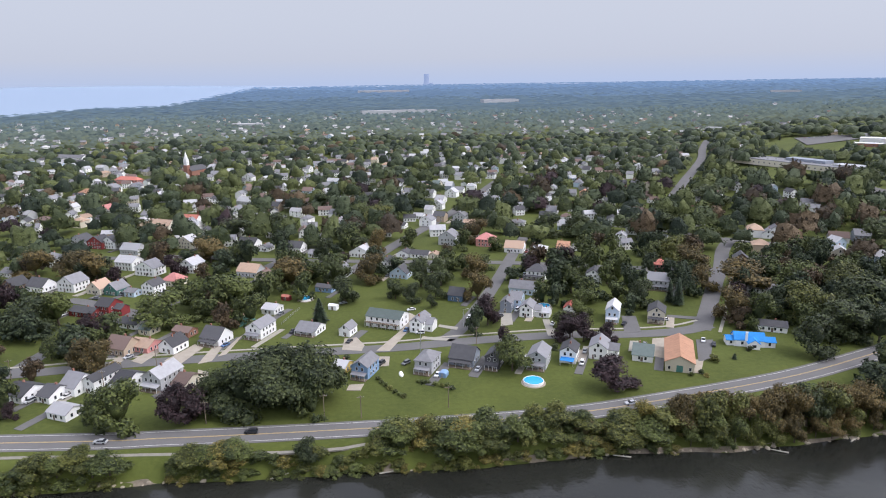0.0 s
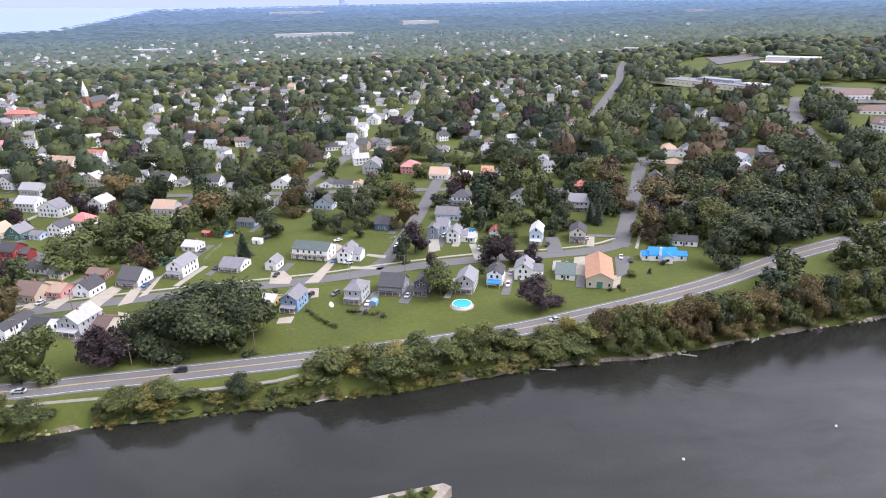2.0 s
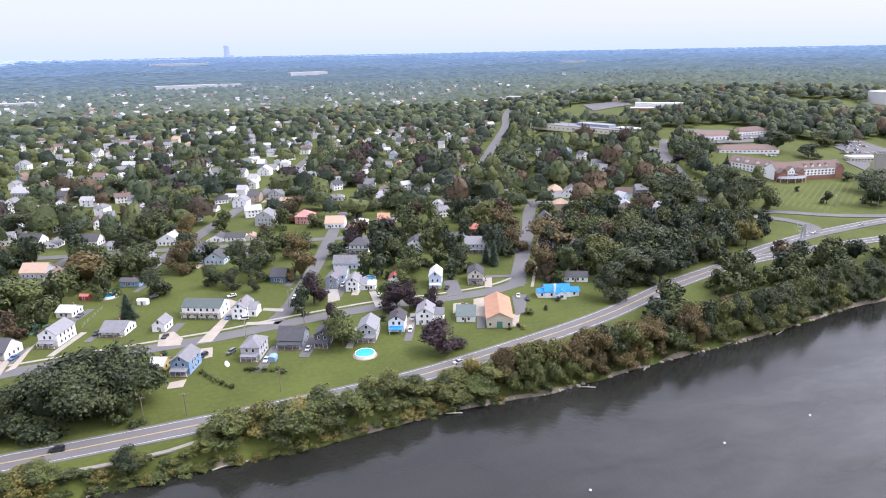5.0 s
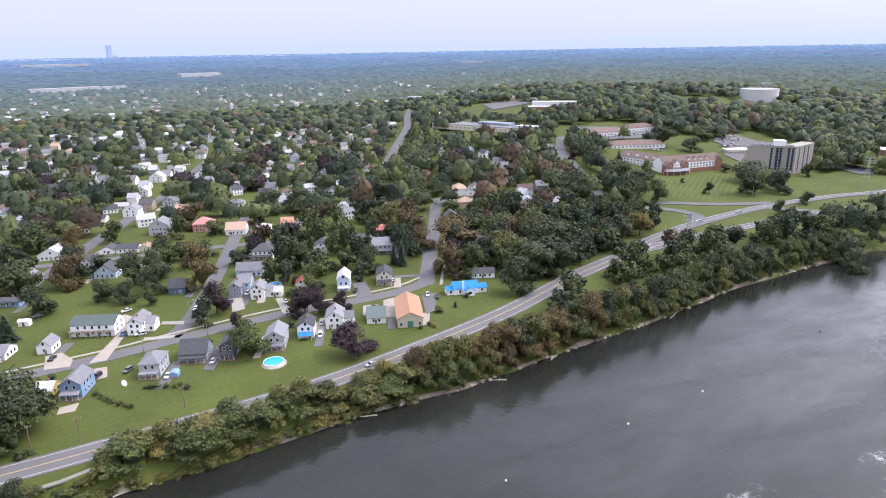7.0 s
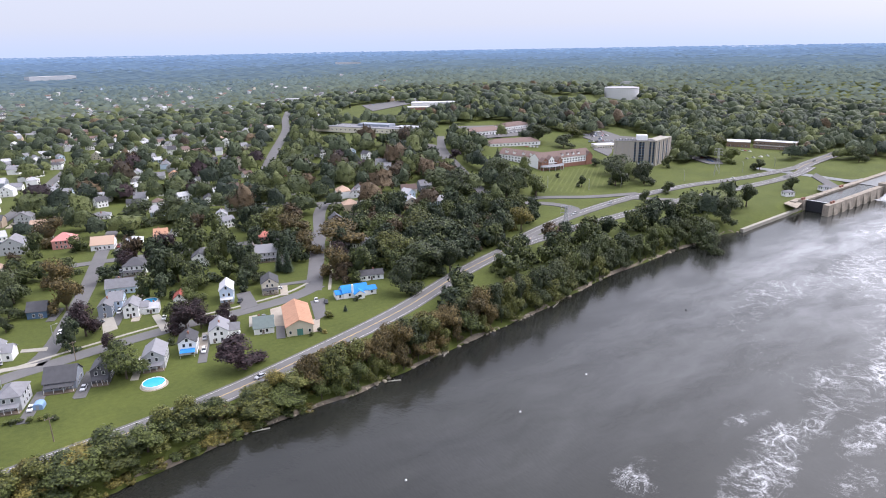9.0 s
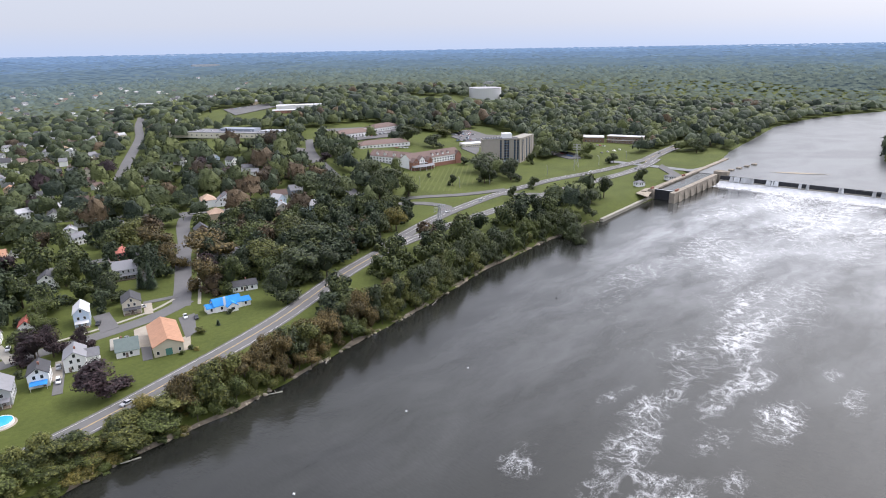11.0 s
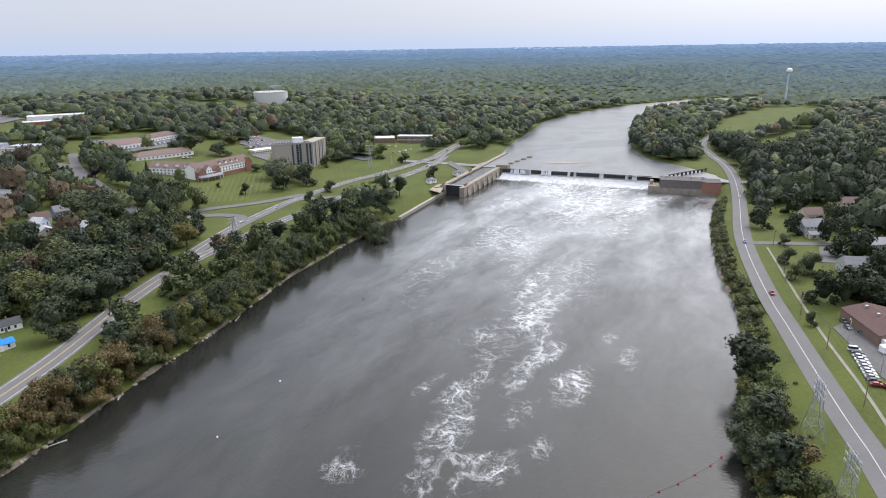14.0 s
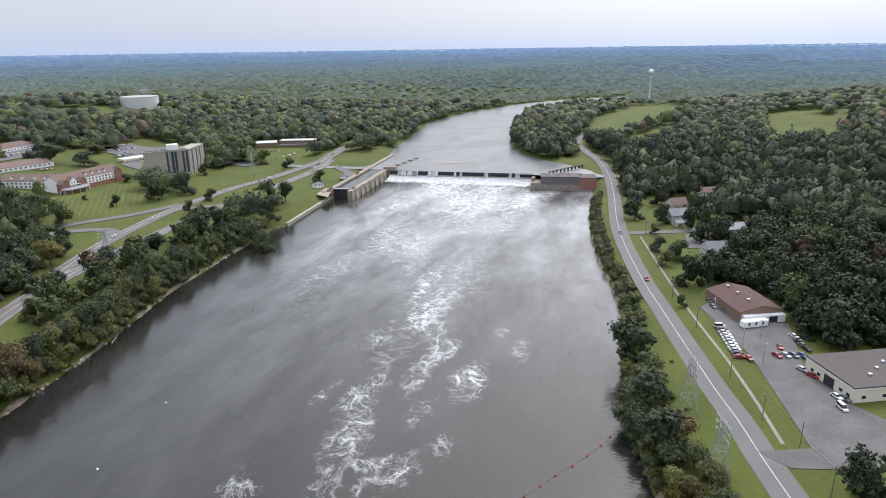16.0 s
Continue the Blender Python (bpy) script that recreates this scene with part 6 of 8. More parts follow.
for k in range(3):
    Shape().box(-3, -8 + 9 * k, 6.2, -1.8, -6.8 + 9 * k, 7.9).part("vent", M["steel"], hallb)
trailer = tagged(empty("site_trailer", pose(288.5, -65, 0, 0, 0, -64)), "white box trailer used as an office", "trailer")
Shape().box(-6, -1.5, 0.5, 6, 1.5, 3.2).part("body", M["wall_white"], trailer)
for px in (-5, -4, 4, 5):
    Shape().box(px - 0.3, -1.3, 0, px + 0.3, 1.3, 0.5).part("support", M["dark_steel"], trailer)
row_of_windows(trailer, 12, 3, 1.4, "s", 3.4)

# ---------------------------------------------------------------- pylons, poles and cables


def lattice(x, y, h, base, yaw):
    t = tagged(empty("pylon", pose(x, y, ground_height(x, y), 0, 0, yaw)), "grey steel lattice power pylon", "pylon", "lattice pylons")
    lv = [(0, base), (0.3, base * 0.72), (0.55, base * 0.46), (0.75, base * 0.30), (0.9, base * 0.28), (1.0, base * 0.26)]
    cs = [[(sx * w / 2, sy * w / 2, h * z) for sx, sy in ((-1, -1), (1, -1), (1, 1), (-1, 1))] for z, w in lv]
    for k in range(4):
        s = Shape()
        for a, b in zip(cs, cs[1:]):
            s.tube(a[k], b[k], 0.13, 0.11, 4)
        s.part("leg", M["steel"], t)
    for a, b in zip(cs, cs[1:]):
        s = Shape()
        for k in range(4):
            s.tube(a[k], b[(k + 1) % 4], 0.07, 0.07, 4).tube(a[(k + 1) % 4], b[k], 0.07, 0.07, 4).tube(b[k], b[(k + 1) % 4], 0.07, 0.07, 4)
        s.part("bracing", M["steel"], t)
    for z in (0.78, 0.89, 1.0):
        s = Shape().tube((-base * 0.75, 0, h * z), (base * 0.75, 0, h * z), 0.12, 0.12, 5).tube((-base * 0.75, 0, h * z), (0, 0, h * z - 1.2), 0.07, 0.07, 4).tube((base * 0.75, 0, h * z), (0, 0, h * z - 1.2), 0.07, 0.07, 4)
        arm = s.part("crossarm", M["steel"], t)
        for sx in (-1, 1):
            Shape().tube((sx * base * 0.72, 0, h * z - 1.3), (sx * base * 0.72, 0, h * z), 0.12, 0.12, 6).part("insulator", M["wall_grey"], arm)
    return t


lattice(208, -30, 21, 6.0, 15)
lattice(171, -34.5, 20, 6.0, 15)
lattice(302, 288, 21, 5.0, -60)
lattice(575, 352, 24, 5.0, -60)


def pole(x, y, h=10.5, yaw=0, lamp=0):
    t = tagged(empty("street_lamp" if lamp else "utility_pole", pose(x, y, ground_height(x, y) - 0.3, 0, 0, yaw)), "grey metal street lamp on a tall pole" if lamp else "weathered wooden utility pole with a crossarm", "street lamp" if lamp else "utility pole", "poles along the streets")
    Shape().tube((0, 0, 0), (0, 0, h), 0.2, 0.13, 8).part("pole", M["steel"] if lamp else M["wood_pole"], t)
    if lamp:
        Shape().tube((0, 0, h - 0.3), (2.2, 0, h + 0.2), 0.07, 0.05, 5).part("arm", M["steel"], t)
        Shape().box(1.8, -0.2, h + 0.05, 2.7, 0.2, h + 0.3).part("lamp_head", M["wall_grey"], t)
    else:
        arm = Shape().box(-1.3, -0.08, h - 0.9, 1.3, 0.08, h - 0.72).part("crossarm", M["wood_pole"], t)
        for px in (-1.2, -0.4, 0.4, 1.2):
            Shape().tube((px, 0, h - 0.72), (px, 0, h - 0.42), 0.07, 0.05, 6).part("insulator", M["wall_grey"], arm)
    return Vector((x, y, ground_height(x, y) + h - 0.7))


def cable(a, b, sag=1.2):
    side = (b - a).cross(Vector((0, 0, 1))).normalized() * 0.04
    pts = [a.lerp(b, k / 8) - Vector((0, 0, sag * 4 * (k / 8) * (1 - k / 8))) for k in range(9)]
    vs = [p + o for p in pts for o in (side, Vector((0, 0, 0.04)), -side, Vector((0, 0, -0.04)))]
    fs = [(4 * i + k, 4 * i + (k + 1) % 4, 4 * i + 4 + (k + 1) % 4, 4 * i + 4 + k) for i in range(8) for k in range(4)]
    tagged(mesh_object("power_cable", vs, fs, M["dark_steel"]), "thin dark overhead power cable", "cable", "overhead cables")


line = [pole(x, y, 10.5, 70) for x, y in ((171, -64), (207.9, -53.4), (237, -47.8), (281.8, -40.4), (314.4, -32.5), (375, -28), (430, -24))]
for a, b in zip(line, line[1:]):
    for o in (-1.0, 1.0):
        cable(a + Vector((0.3 * o, o, 0)), b + Vector((0.3 * o, o, 0)))
for x, y in ((185.3, -74.5), (194.6, -61.7), (-32, 215.5), (0.4, 222.5), (-88.7, 212.8), (-46, 217), (-140, 240), (-128, 262), (-186, 252), (60, 287), (14, 283)):
    pole(x, y, 9.5, 10)
for x, y, w in ((275.6, -65.3, 150), (262, -56, 0), (293, -49, 0), (252, -62, 180), (8.6, 307, 0), (-12, 276, 90), (640, 330, 60), (700, 345, 60), (450, 365, 60), (420, 375, 60), (395, 400, 60), (560, 345, 60), (600, 340, 60), (520, 350, 60)):
    pole(x, y, 9.5, w, 1)

# ---------------------------------------------------------------- vehicles
TYRE = mat("tyre", (0.03, 0.03, 0.03), 0.9)
PAINT = {k: mat("paint_" + k, c, 0.3, vary=0.04, spec=0.5) for k, c in {"white": (0.75, 0.75, 0.75), "silver": (0.45, 0.46, 0.48), "black": (0.03, 0.03, 0.035), "red": (0.30, 0.03, 0.03), "blue": (0.08, 0.16, 0.32), "grey": (0.15, 0.16, 0.17)}.items()}
CAR_MESH = {}


def car_body(kind):
    """Profiles across the length, narrowing toward bonnet, roof and tail."""
    van, truck = kind == "van", kind == "pickup"
    s = Shape()
    prof = [(-2.35, 0.35), (-2.3, 0.85), (-1.2, 0.98), (2.2, 0.98), (2.35, 0.8), (2.35, 0.35)]
    k = len(prof)
    s.add([(x, -0.88, z) for x, z in prof] + [(x, 0.88, z) for x, z in prof], [tuple(range(k)), tuple(range(2 * k - 1, k - 1, -1))] + [(i + k, (i + 1) % k + k, (i + 1) % k, i) for i in range(k)])
    return s


def car_cabin(kind):
    a, b, c, d, h = {"car": (-1.1, -0.4, 1.2, 2.0, 1.45), "van": (-1.5, -0.9, 2.2, 2.33, 2.0), "pickup": (-1.0, -0.4, 0.7, 0.9, 1.75), "suv": (-1.2, -0.6, 1.9, 2.25, 1.72)}[kind]
    s = Shape()
    lo, hi = [(a, -0.82), (d, -0.82), (d, 0.82), (a, 0.82)], [(b, -0.68), (c, -0.68), (c, 0.68), (b, 0.68)]
    s.add([(x, y, 0.97) for x, y in lo] + [(x, y, h) for x, y in hi], [(0, 1, 5, 4), (1, 2, 6, 5), (2, 3, 7, 6), (3, 0, 4, 7)], 1)
    s.add([(x, y, h) for x, y in hi] + [(x, y, h + 0.05) for x, y in hi], [(4, 5, 6, 7), (0, 1, 5, 4), (1, 2, 6, 5), (2, 3, 7, 6), (3, 0, 4, 7)], 0)
    return s


WHEEL = Shape().tube((0, -0.12, 0), (0, 0.12, 0), 0.34, 0.34, 12).data("wheel", TYRE)


def vehicle(x, y, yaw, colour="white", kind="car", where="parked on asphalt", z=None):
    if (kind, colour) not in CAR_MESH:
        CAR_MESH[kind, colour] = car_body(kind).data("body", PAINT[colour]), car_cabin(kind).data("cabin", [PAINT[colour], M["glass"]])
    b, c = CAR_MESH[kind, colour]
    v = tagged(empty({"car": "car", "suv": "car", "van": "van", "pickup": "pickup_truck"}[kind], pose(x, y, land(x, y) + lift(x, y) + 0.08 if z is None else z, 0, 0, yaw)), f"{colour} {'sport utility car' if kind == 'suv' else kind} {where}", "van" if kind == "van" else "car", "vehicles")
    share("body", b, v, Matrix.Identity(4))
    share("cabin", c, v, Matrix.Identity(4))
    for wx in (-1.45, 1.45) if math.hypot(x, y) < 480 else ():
        for wy in (-0.82, 0.82):
            share("wheel", WHEEL, v, pose(wx, wy, 0.34))
    return v


cols = ["white", "white", "silver", "black", "grey", "red", "blue", "silver", "white"]
for k, (x, y) in enumerate(((284.1, -50.3), (281, -51), (278, -51.2), (275, -51.6), (272, -52), (269, -52.2), (266, -52.6), (263, -52.9), (260.4, -53.2), (257.6, -53.4), (254.6, -54))):
    vehicle(x, y, 100, ["white", "black", "silver", "white", "white", "silver", "white", "white", "silver", "black", "red"][k], "van" if k == 0 else "car")
for k, (x, y, a) in enumerate(((254, -57.2, 20), (267.6, -71.3, 0), (259.1, -68.5, 30), (260, -71.8, 30), (260.6, -75, 30), (261.4, -78.3, 30), (280, -79.4, 30), (277, -79.8, 25), (274, -80, 25), (271, -80.6, 25), (268.2, -81.4, 25), (248.6, -75.2, 40), (244.1, -77.6, 40), (229.5, -81.6, 25), (228.4, -84.0, 25))):
    vehicle(x, y, a, ["red", "red", "red", "silver", "grey", "blue", "white", "silver", "black", "grey", "black", "silver", "red", "white", "grey"][k])
vehicle(221.8, -81.1, 15, "white", "van")
vehicle(216, -95, 60, "white", "van")
for x, y, a in ((314.6, -49.7, 20), (307.5, -50.6, 20), (303.7, -55.8, 40)):
    vehicle(x, y, a, "grey")
vehicle(340, -21.5, 8, "red", "pickup", "driving on the river road")
vehicle(430, -8, 5, "blue", "car", "driving on the river road")
vehicle(563, -2, 5, "silver", "car", "driving on the river road")
vehicle(-70, 205.5, 2, "black", "suv", "driving on the highway")
vehicle(70, 223, 12, "silver", "car", "driving on the highway")
vehicle(-121, 200, 0, "silver", "car", "driving on the highway")
for x, y, c in ((350, 325, "white"), (395, 330, "silver"), (470, 336, "white"), (520, 301, "black"), (600, 298, "grey"), (560, 326, "white"), (690, 316, "grey"), (410, 303, "grey")):
    vehicle(x, y, 5, c, "car", "driving on the highway")
for x, y, a, c, k in ((-13, 297.5, 2, "white", "suv"), (12, 318, 75, "white", "car"), (-19, 331, 20, "white", "car"), (-29, 262, 60, "black", "suv"), (-18, 262, 50, "grey", "suv"), (92, 279, 60, "grey", "car"), (78, 287, 70, "white", "car"), (121, 283, 70, "white", "pickup"), (124, 278, 70, "black", "car"),
                      (112, 311, -5, "white", "car"), (90, 306, 60, "black", "pickup"), (54, 307, 70, "white", "car"), (28, 320, 0, "grey", "car"), (-110, 300, 30, "grey", "car"), (-170, 286, 20, "black", "car"), (-58, 343, 30, "grey", "car"), (325, 378, 20, "white", "car"), (320, 380, 20, "black", "car"), (150, 309, 0, "black", "car"), (-205, 357, 0, "grey", "car")):
    vehicle(x, y, a, c, k, "parked beside a house")
rnd = random.Random(5)
for x, y, a in DRIVES:
    vehicle(x, y, a, rnd.choice(cols), rnd.choice(("car", "car", "suv", "pickup")), "parked on a driveway")
rnd = random.Random(21)
for x0, y0, x1, y1, n2 in ((621, 566, 644, 549, 12), (644, 573, 660, 572, 8), (595, 535, 628, 523, 14), (516, 628, 518, 615, 5), (526, 617, 555, 622, 9), (504, 546, 513, 539, 7), (654, 455, 630, 390, 16), (646, 455, 620, 386, 13), (612, 545, 640, 566, 12), (618, 538, 650, 562, 13), (622, 516, 672, 503, 18), (700, 400, 700, 391, 4), (656, 369, 687, 363, 4), (500, 686, 504, 681, 2), (471, 631, 484, 625, 5), (380, 545, 400, 600, 8), (560, 1010, 625, 1010, 10)):
    for k in range(n2):
        if rnd.random() < 0.85:
            t = k / max(1, n2 - 1)
            vehicle(x0 + (x1 - x0) * t + rnd.uniform(-0.5, 0.5), y0 + (y1 - y0) * t, rnd.uniform(55, 75), rnd.choice(cols))

# ---------------------------------------------------------------- yards
M["pool_water"] = mat("pool_water", (0.05, 0.42, 0.72), 0.08, vary=0.1, spec=0.5)


def pool(x, y, r):
    p = tagged(empty("swimming_pool", pose(x, y, land(x, y))), "round above-ground swimming pool with bright blue water", "swimming pool", "swimming pools")
    n = 28
    c = [(math.cos(k * math.tau / n), math.sin(k * math.tau / n)) for k in range(n)]
    Shape().add([(a * q, b * q, z) for q, z in ((r, -0.2), (r, 1.25), (r - 0.22, 1.25), (r - 0.22, 0.9)) for a, b in c], [(j * n + k, j * n + (k + 1) % n, (j + 1) * n + (k + 1) % n, (j + 1) * n + k) for j in range(3) for k in range(n)]).part("pool_wall", M["wall_white"], p)
    Shape().add([(a * (r - 0.2), b * (r - 0.2), 1.05) for a, b in c], [tuple(range(n))]).part("pool_surface", M["pool_water"], p)
    Shape().add([(a * (r + 0.9), b * (r + 0.9), z) for z in (0.1, -0.3) for a, b in c], [tuple(range(n))] + [(k, n + k, n + (k + 1) % n, (k + 1) % n) for k in range(n)]).part("paving", M["drive"], p)


pool(35.5, 242.5, 4.2)
pool(-80.9, 352, 4.0)
pool(53.6, 334, 3.6)

hut = tagged(empty("garden_shed", pose(-1.5, 250, 0, 0, 0, -20)), "small blue garden shed with a rounded roof", "shed")
s = Shape()
arc = [(math.cos(a) * 1.7, 1.4 + math.sin(a) * 0.9) for a in np.linspace(0, math.pi, 9)]
prof = [(1.7, -0.2)] + arc + [(-1.7, -0.2)]
k = len(prof)
s.add([(x, -1.8, z) for x, z in prof] + [(x, 1.8, z) for x, z in prof], [tuple(range(k))[::-1], tuple(range(k, 2 * k))] + [(i, i + 1, i + 1 + k, i + k) for i in range(k - 1)])
s.part("shell", M["wall_blue"], hut)
Shape().box(-0.5, -1.88, 0, 0.5, -1.78, 1.8).part("door", M["wall_slate"], hut)

boat = tagged(empty("boat", pose(-19.5, 252, 0, 0, 0, 100)), "white upturned rowing boat on the lawn", "boat")
s = Shape()
st = [(-2.6, 0.06, 0.1), (-1.8, 0.7, 0.5), (0, 1.0, 0.65), (1.6, 0.85, 0.6), (2.5, 0.5, 0.45)]
s.add([(x, y, z) for x, w2, h2 in st for y, z in ((-w2, 0), (-w2 * 0.6, h2 * 0.8), (0, h2), (w2 * 0.6, h2 * 0.8), (w2, 0))], [(5 * i + j, 5 * i + j + 1, 5 * i + j + 6, 5 * i + j + 5) for i in range(4) for j in range(4)] + [(20, 21, 22, 23, 24)])
s.part("hull", M["wall_white"], boat)
for sx, sy, sw, sd, sh, wc, rc, lab in ((-62, 335, 5, 3, 2.4, "white", "white", "small white storage shed on the lawn"), (-92, 352, 5, 3, 2.4, "red", "salmon", "small red garden shed"), (-71, 398, 7, 5, 2.6, "blue", "dark", "small blue shed under trees")):
    b = tagged(empty("garden_shed", pose(sx, sy, land(sx, sy), 0, 0, -20)), lab, "shed")
    gable(sw, sd, sh, "x", 0.9, M["wall_" + wc], M["roof_" + rc], b, over=0.15)
    share("door", DOOR, b, pose(0, -sd / 2 - 0.01, 0))

court = patch("court", [(-112, 316), (-106, 310), (-101, 321), (-107, 328)], M["wall_green"], "faded green court surface behind a fence", category="court")
fence = tagged(empty("fence", pose(0, 0, 0)), "tan wooden board fence beside a court", "fence")
for (x0, y0), (x1, y1) in (((-115.1, 311.2), (-111.0, 321.7)), ((-111.0, 321.7), (-105.1, 334.6))):
    for k in range(12):
        t0, t1 = k / 12, (k + 0.94) / 12
        ax, ay, bx, by = x0 + (x1 - x0) * t0, y0 + (y1 - y0) * t0, x0 + (x1 - x0) * t1, y0 + (y1 - y0) * t1
        Shape().slab([(ax, ay, 0), (bx, by, 0), (bx, by, 1.9), (ax, ay, 1.9)], 0.06).part("board", M["roof_tan"], fence)
fence = tagged(empty("fence", pose(0, 0, 0)), "grey wire fence along a garden edge", "fence")
for k in range(9):
    Shape().tube((-85.3 + 0.55 * k, 312.5 + 2.9 * k, -0.2), (-85.3 + 0.55 * k, 312.5 + 2.9 * k, 1.5), 0.06, 0.06, 5).part("post", M["steel"], fence)
for z in (0.5, 1.4):
    Shape().tube((-85.3, 312.5, z), (-80.9, 335.7, z), 0.04, 0.04, 4).part("rail", M["steel"], fence)

# ---------------------------------------------------------------- on the water
RED = mat("red_plastic", (0.45, 0.06, 0.04), 0.5, vary=0.1)


def buoy(x, y, m, label, r=0.55):
    b = tagged(empty("buoy", pose(x, y, WATER)), label, "buoy", "river buoys")
    s = Shape()
    rr = [(0.2, -0.3), (0.85, -0.1), (1.0, 0.25), (0.8, 0.55), (0.3, 0.75), (0.12, 1.3)]
    s.add([(a * r * math.cos(k * math.tau / 12), a * r * math.sin(k * math.tau / 12), z * r * 1.4) for a, z in rr for k in range(12)], [(j * 12 + k, j * 12 + (k + 1) % 12, (j + 1) * 12 + (k + 1) % 12, (j + 1) * 12 + k) for j in range(5) for k in range(12)])
    s.part("float", m, b)


for x, y in ((86, 144), (140, 152), (180, 157)):
    buoy(x, y, M["wall_white"], "white buoy floating on the river", 0.42)
buoy(269, 173, M["dark_steel"], "dark buoy floating on the river", 0.42)
chain = [(153, 23), (159, 19), (165, 15), (171, 11), (177, 6.3), (183.5, 2), (190, -2), (196, -5)]
for x, y in chain:
    buoy(x, y, RED, "red buoy on a floating boom line", 0.42)
for (x0, y0), (x1, y1) in zip(chain, chain[1:]):
    s = Shape().tube((x0, y0, WATER + 0.05), (x1, y1, WATER + 0.05), 0.05, 0.05, 4)
    tagged(s.part("boom_line", M["wood_pole"]), "thin line strung between red buoys", "line", "boom lines")

# guard wall that ends below the eye
guard = tagged(empty("guard_wall", pose(0, 0, 0)), "pale concrete guard wall with a brushy strip of earth", "wall", kind="structure")
Shape().add([(x, y, z) for z in (-9, -2.6) for x, y in ((17, 138.5), (15, 140.2), (-70, 128), (-70, 110), (0, 118))], [(4, 3, 2, 1, 0), (5, 6, 7, 8, 9)] + [(k, (k + 1) % 5, 5 + (k + 1) % 5, 5 + k) for k in range(5)]).part("wall", M["stone"], guard)
Shape().add([(x, y, z) for z in (-9, -2.3) for x, y in ((13, 137.2), (11, 137.8), (-69, 126), (-69, 111), (0, 119))], [(4, 3, 2, 1, 0), (5, 6, 7, 8, 9)] + [(k, (k + 1) % 5, 5 + (k + 1) % 5, 5 + k) for k in range(5)]).part("earth", M["grass"], guard)

# stones at the water's edge
rnd = random.Random(2)
STONES = []
for k in range(6):
    v, f = ico(2)
    v = v * (1 + np.array([0.35 * noise.noise(Vector(p) * 1.3 + Vector((k * 5, 0, 0))) for p in v])[:, None]) * [1.0, 0.75, 0.55]
    me = bpy.data.meshes.new("stone")
    me.from_pydata(v.tolist(), [], f.tolist())
    me.materials.append(M["rock"])
    STONES.append(me)
revetment = tagged(empty("stone_revetment", pose(0, 0, 0)), "loose pale stones along the river's edge", "stones", kind="structure")
for k in range(200):
    x = rnd.uniform(-150, 420)
    y = along(NORTH_BANK, x) + rnd.uniform(0.0, 2.4)
    q = rnd.uniform(0.4, 1.3) * (1.4 if rnd.random() < 0.12 else 1)
    share("stone", rnd.choice(STONES), revetment, pose(x, y, WATER + rnd.uniform(-0.1, 0.35), 0, 0, rnd.uniform(0, 360)) @ Matrix.Diagonal((q, q, q, 1)))
for x, y, a in ((-56, 187.5, 20), (115, 199, 160), (146, 206, 30), (222, 216, 15), (60, 197, 170), (-20, 189, 5)):
    s = Shape().tube((-3, 0, 0.2), (3.2, 0.4, 0.7), 0.28, 0.14, 7).tube((1, 0.1, 0.5), (2.2, 1.3, 1.2), 0.12, 0.05, 5).tube((-0.5, 0, 0.4), (-0.2, -1.2, 1.0), 0.1, 0.04, 5)
    tagged(s.part("driftwood", M["concrete"], None, m=pose(x, y, WATER + 0.1, 0, 0, a)), "bleached driftwood log at the waterline", "driftwood", "driftwood logs")

# pale rows left by the mower on the hillside lawn
LAWN = [(339, 394), (418, 468), (433, 452), (505, 437), (447, 379), (397, 369), (360, 376)]
M["mown"] = mat("mown", (0.126, 0.140, 0.038), 0.95, col2=(0.074, 0.090, 0.022), scale=0.05, fine=0.5)
s = Shape()
for row in range(44):
    run = []
    for step in range(90):
        u, v = step * 2.0 - 60, row * 4.6 - 70
        px, py = 455 + u * 0.80 + v * 0.60, 405 + u * 0.60 - v * 0.80
        hit, j = False, len(LAWN) - 1
        for i in range(len(LAWN)):
            (xi, yi), (xj, yj) = LAWN[i], LAWN[j]
            if (yi > py) != (yj > py) and px < (xj - xi) * (py - yi) / (yj - yi) + xi:
                hit = not hit
            j = i
        if hit:
            run.append((px, py))
        if run and (not hit or step == 89):
            if len(run) > 2:
                s.add([(a + k * 0.45, b - k * 0.6, ground_height(a + k * 0.45, b - k * 0.6) + 0.05) for a, b in run for k in (-1, 1)], [(2 * i + 1, 2 * i + 3, 2 * i + 2, 2 * i) for i in range(len(run) - 1)])
            run = []
tagged(s.part("mown_rows", M["mown"]), "pale mown stripes across the hillside lawn", "lawn", kind="structure")
# ---------------------------------------------------------------- trees


ICO = {k: ico(k) for k in (1, 2, 3)}


def lumpy(sub, seed, rough=0.28, cut=-0.45):
    """A lobed crown of radius about 1 with its hidden underside left away."""
    v, f = ICO[sub]
    v = v.copy()
    for i, p in enumerate(v):
        a = noise.noise(Vector(p) * 1.7 + Vector((seed * 3.1, 0, 0))) + 0.6 * noise.noise(Vector(p) * 4.1 + Vector((0, seed * 2.3, 0)))
        v[i] = p * (1 + rough * (1.4 * a + 0.7 * noise.noise(Vector(p) * 9.0 + Vector((seed, 1.7, 0)))))
    keep = f[(ICO[sub][0][f][:, :, 2].min(1) > cut)]
    return v, keep


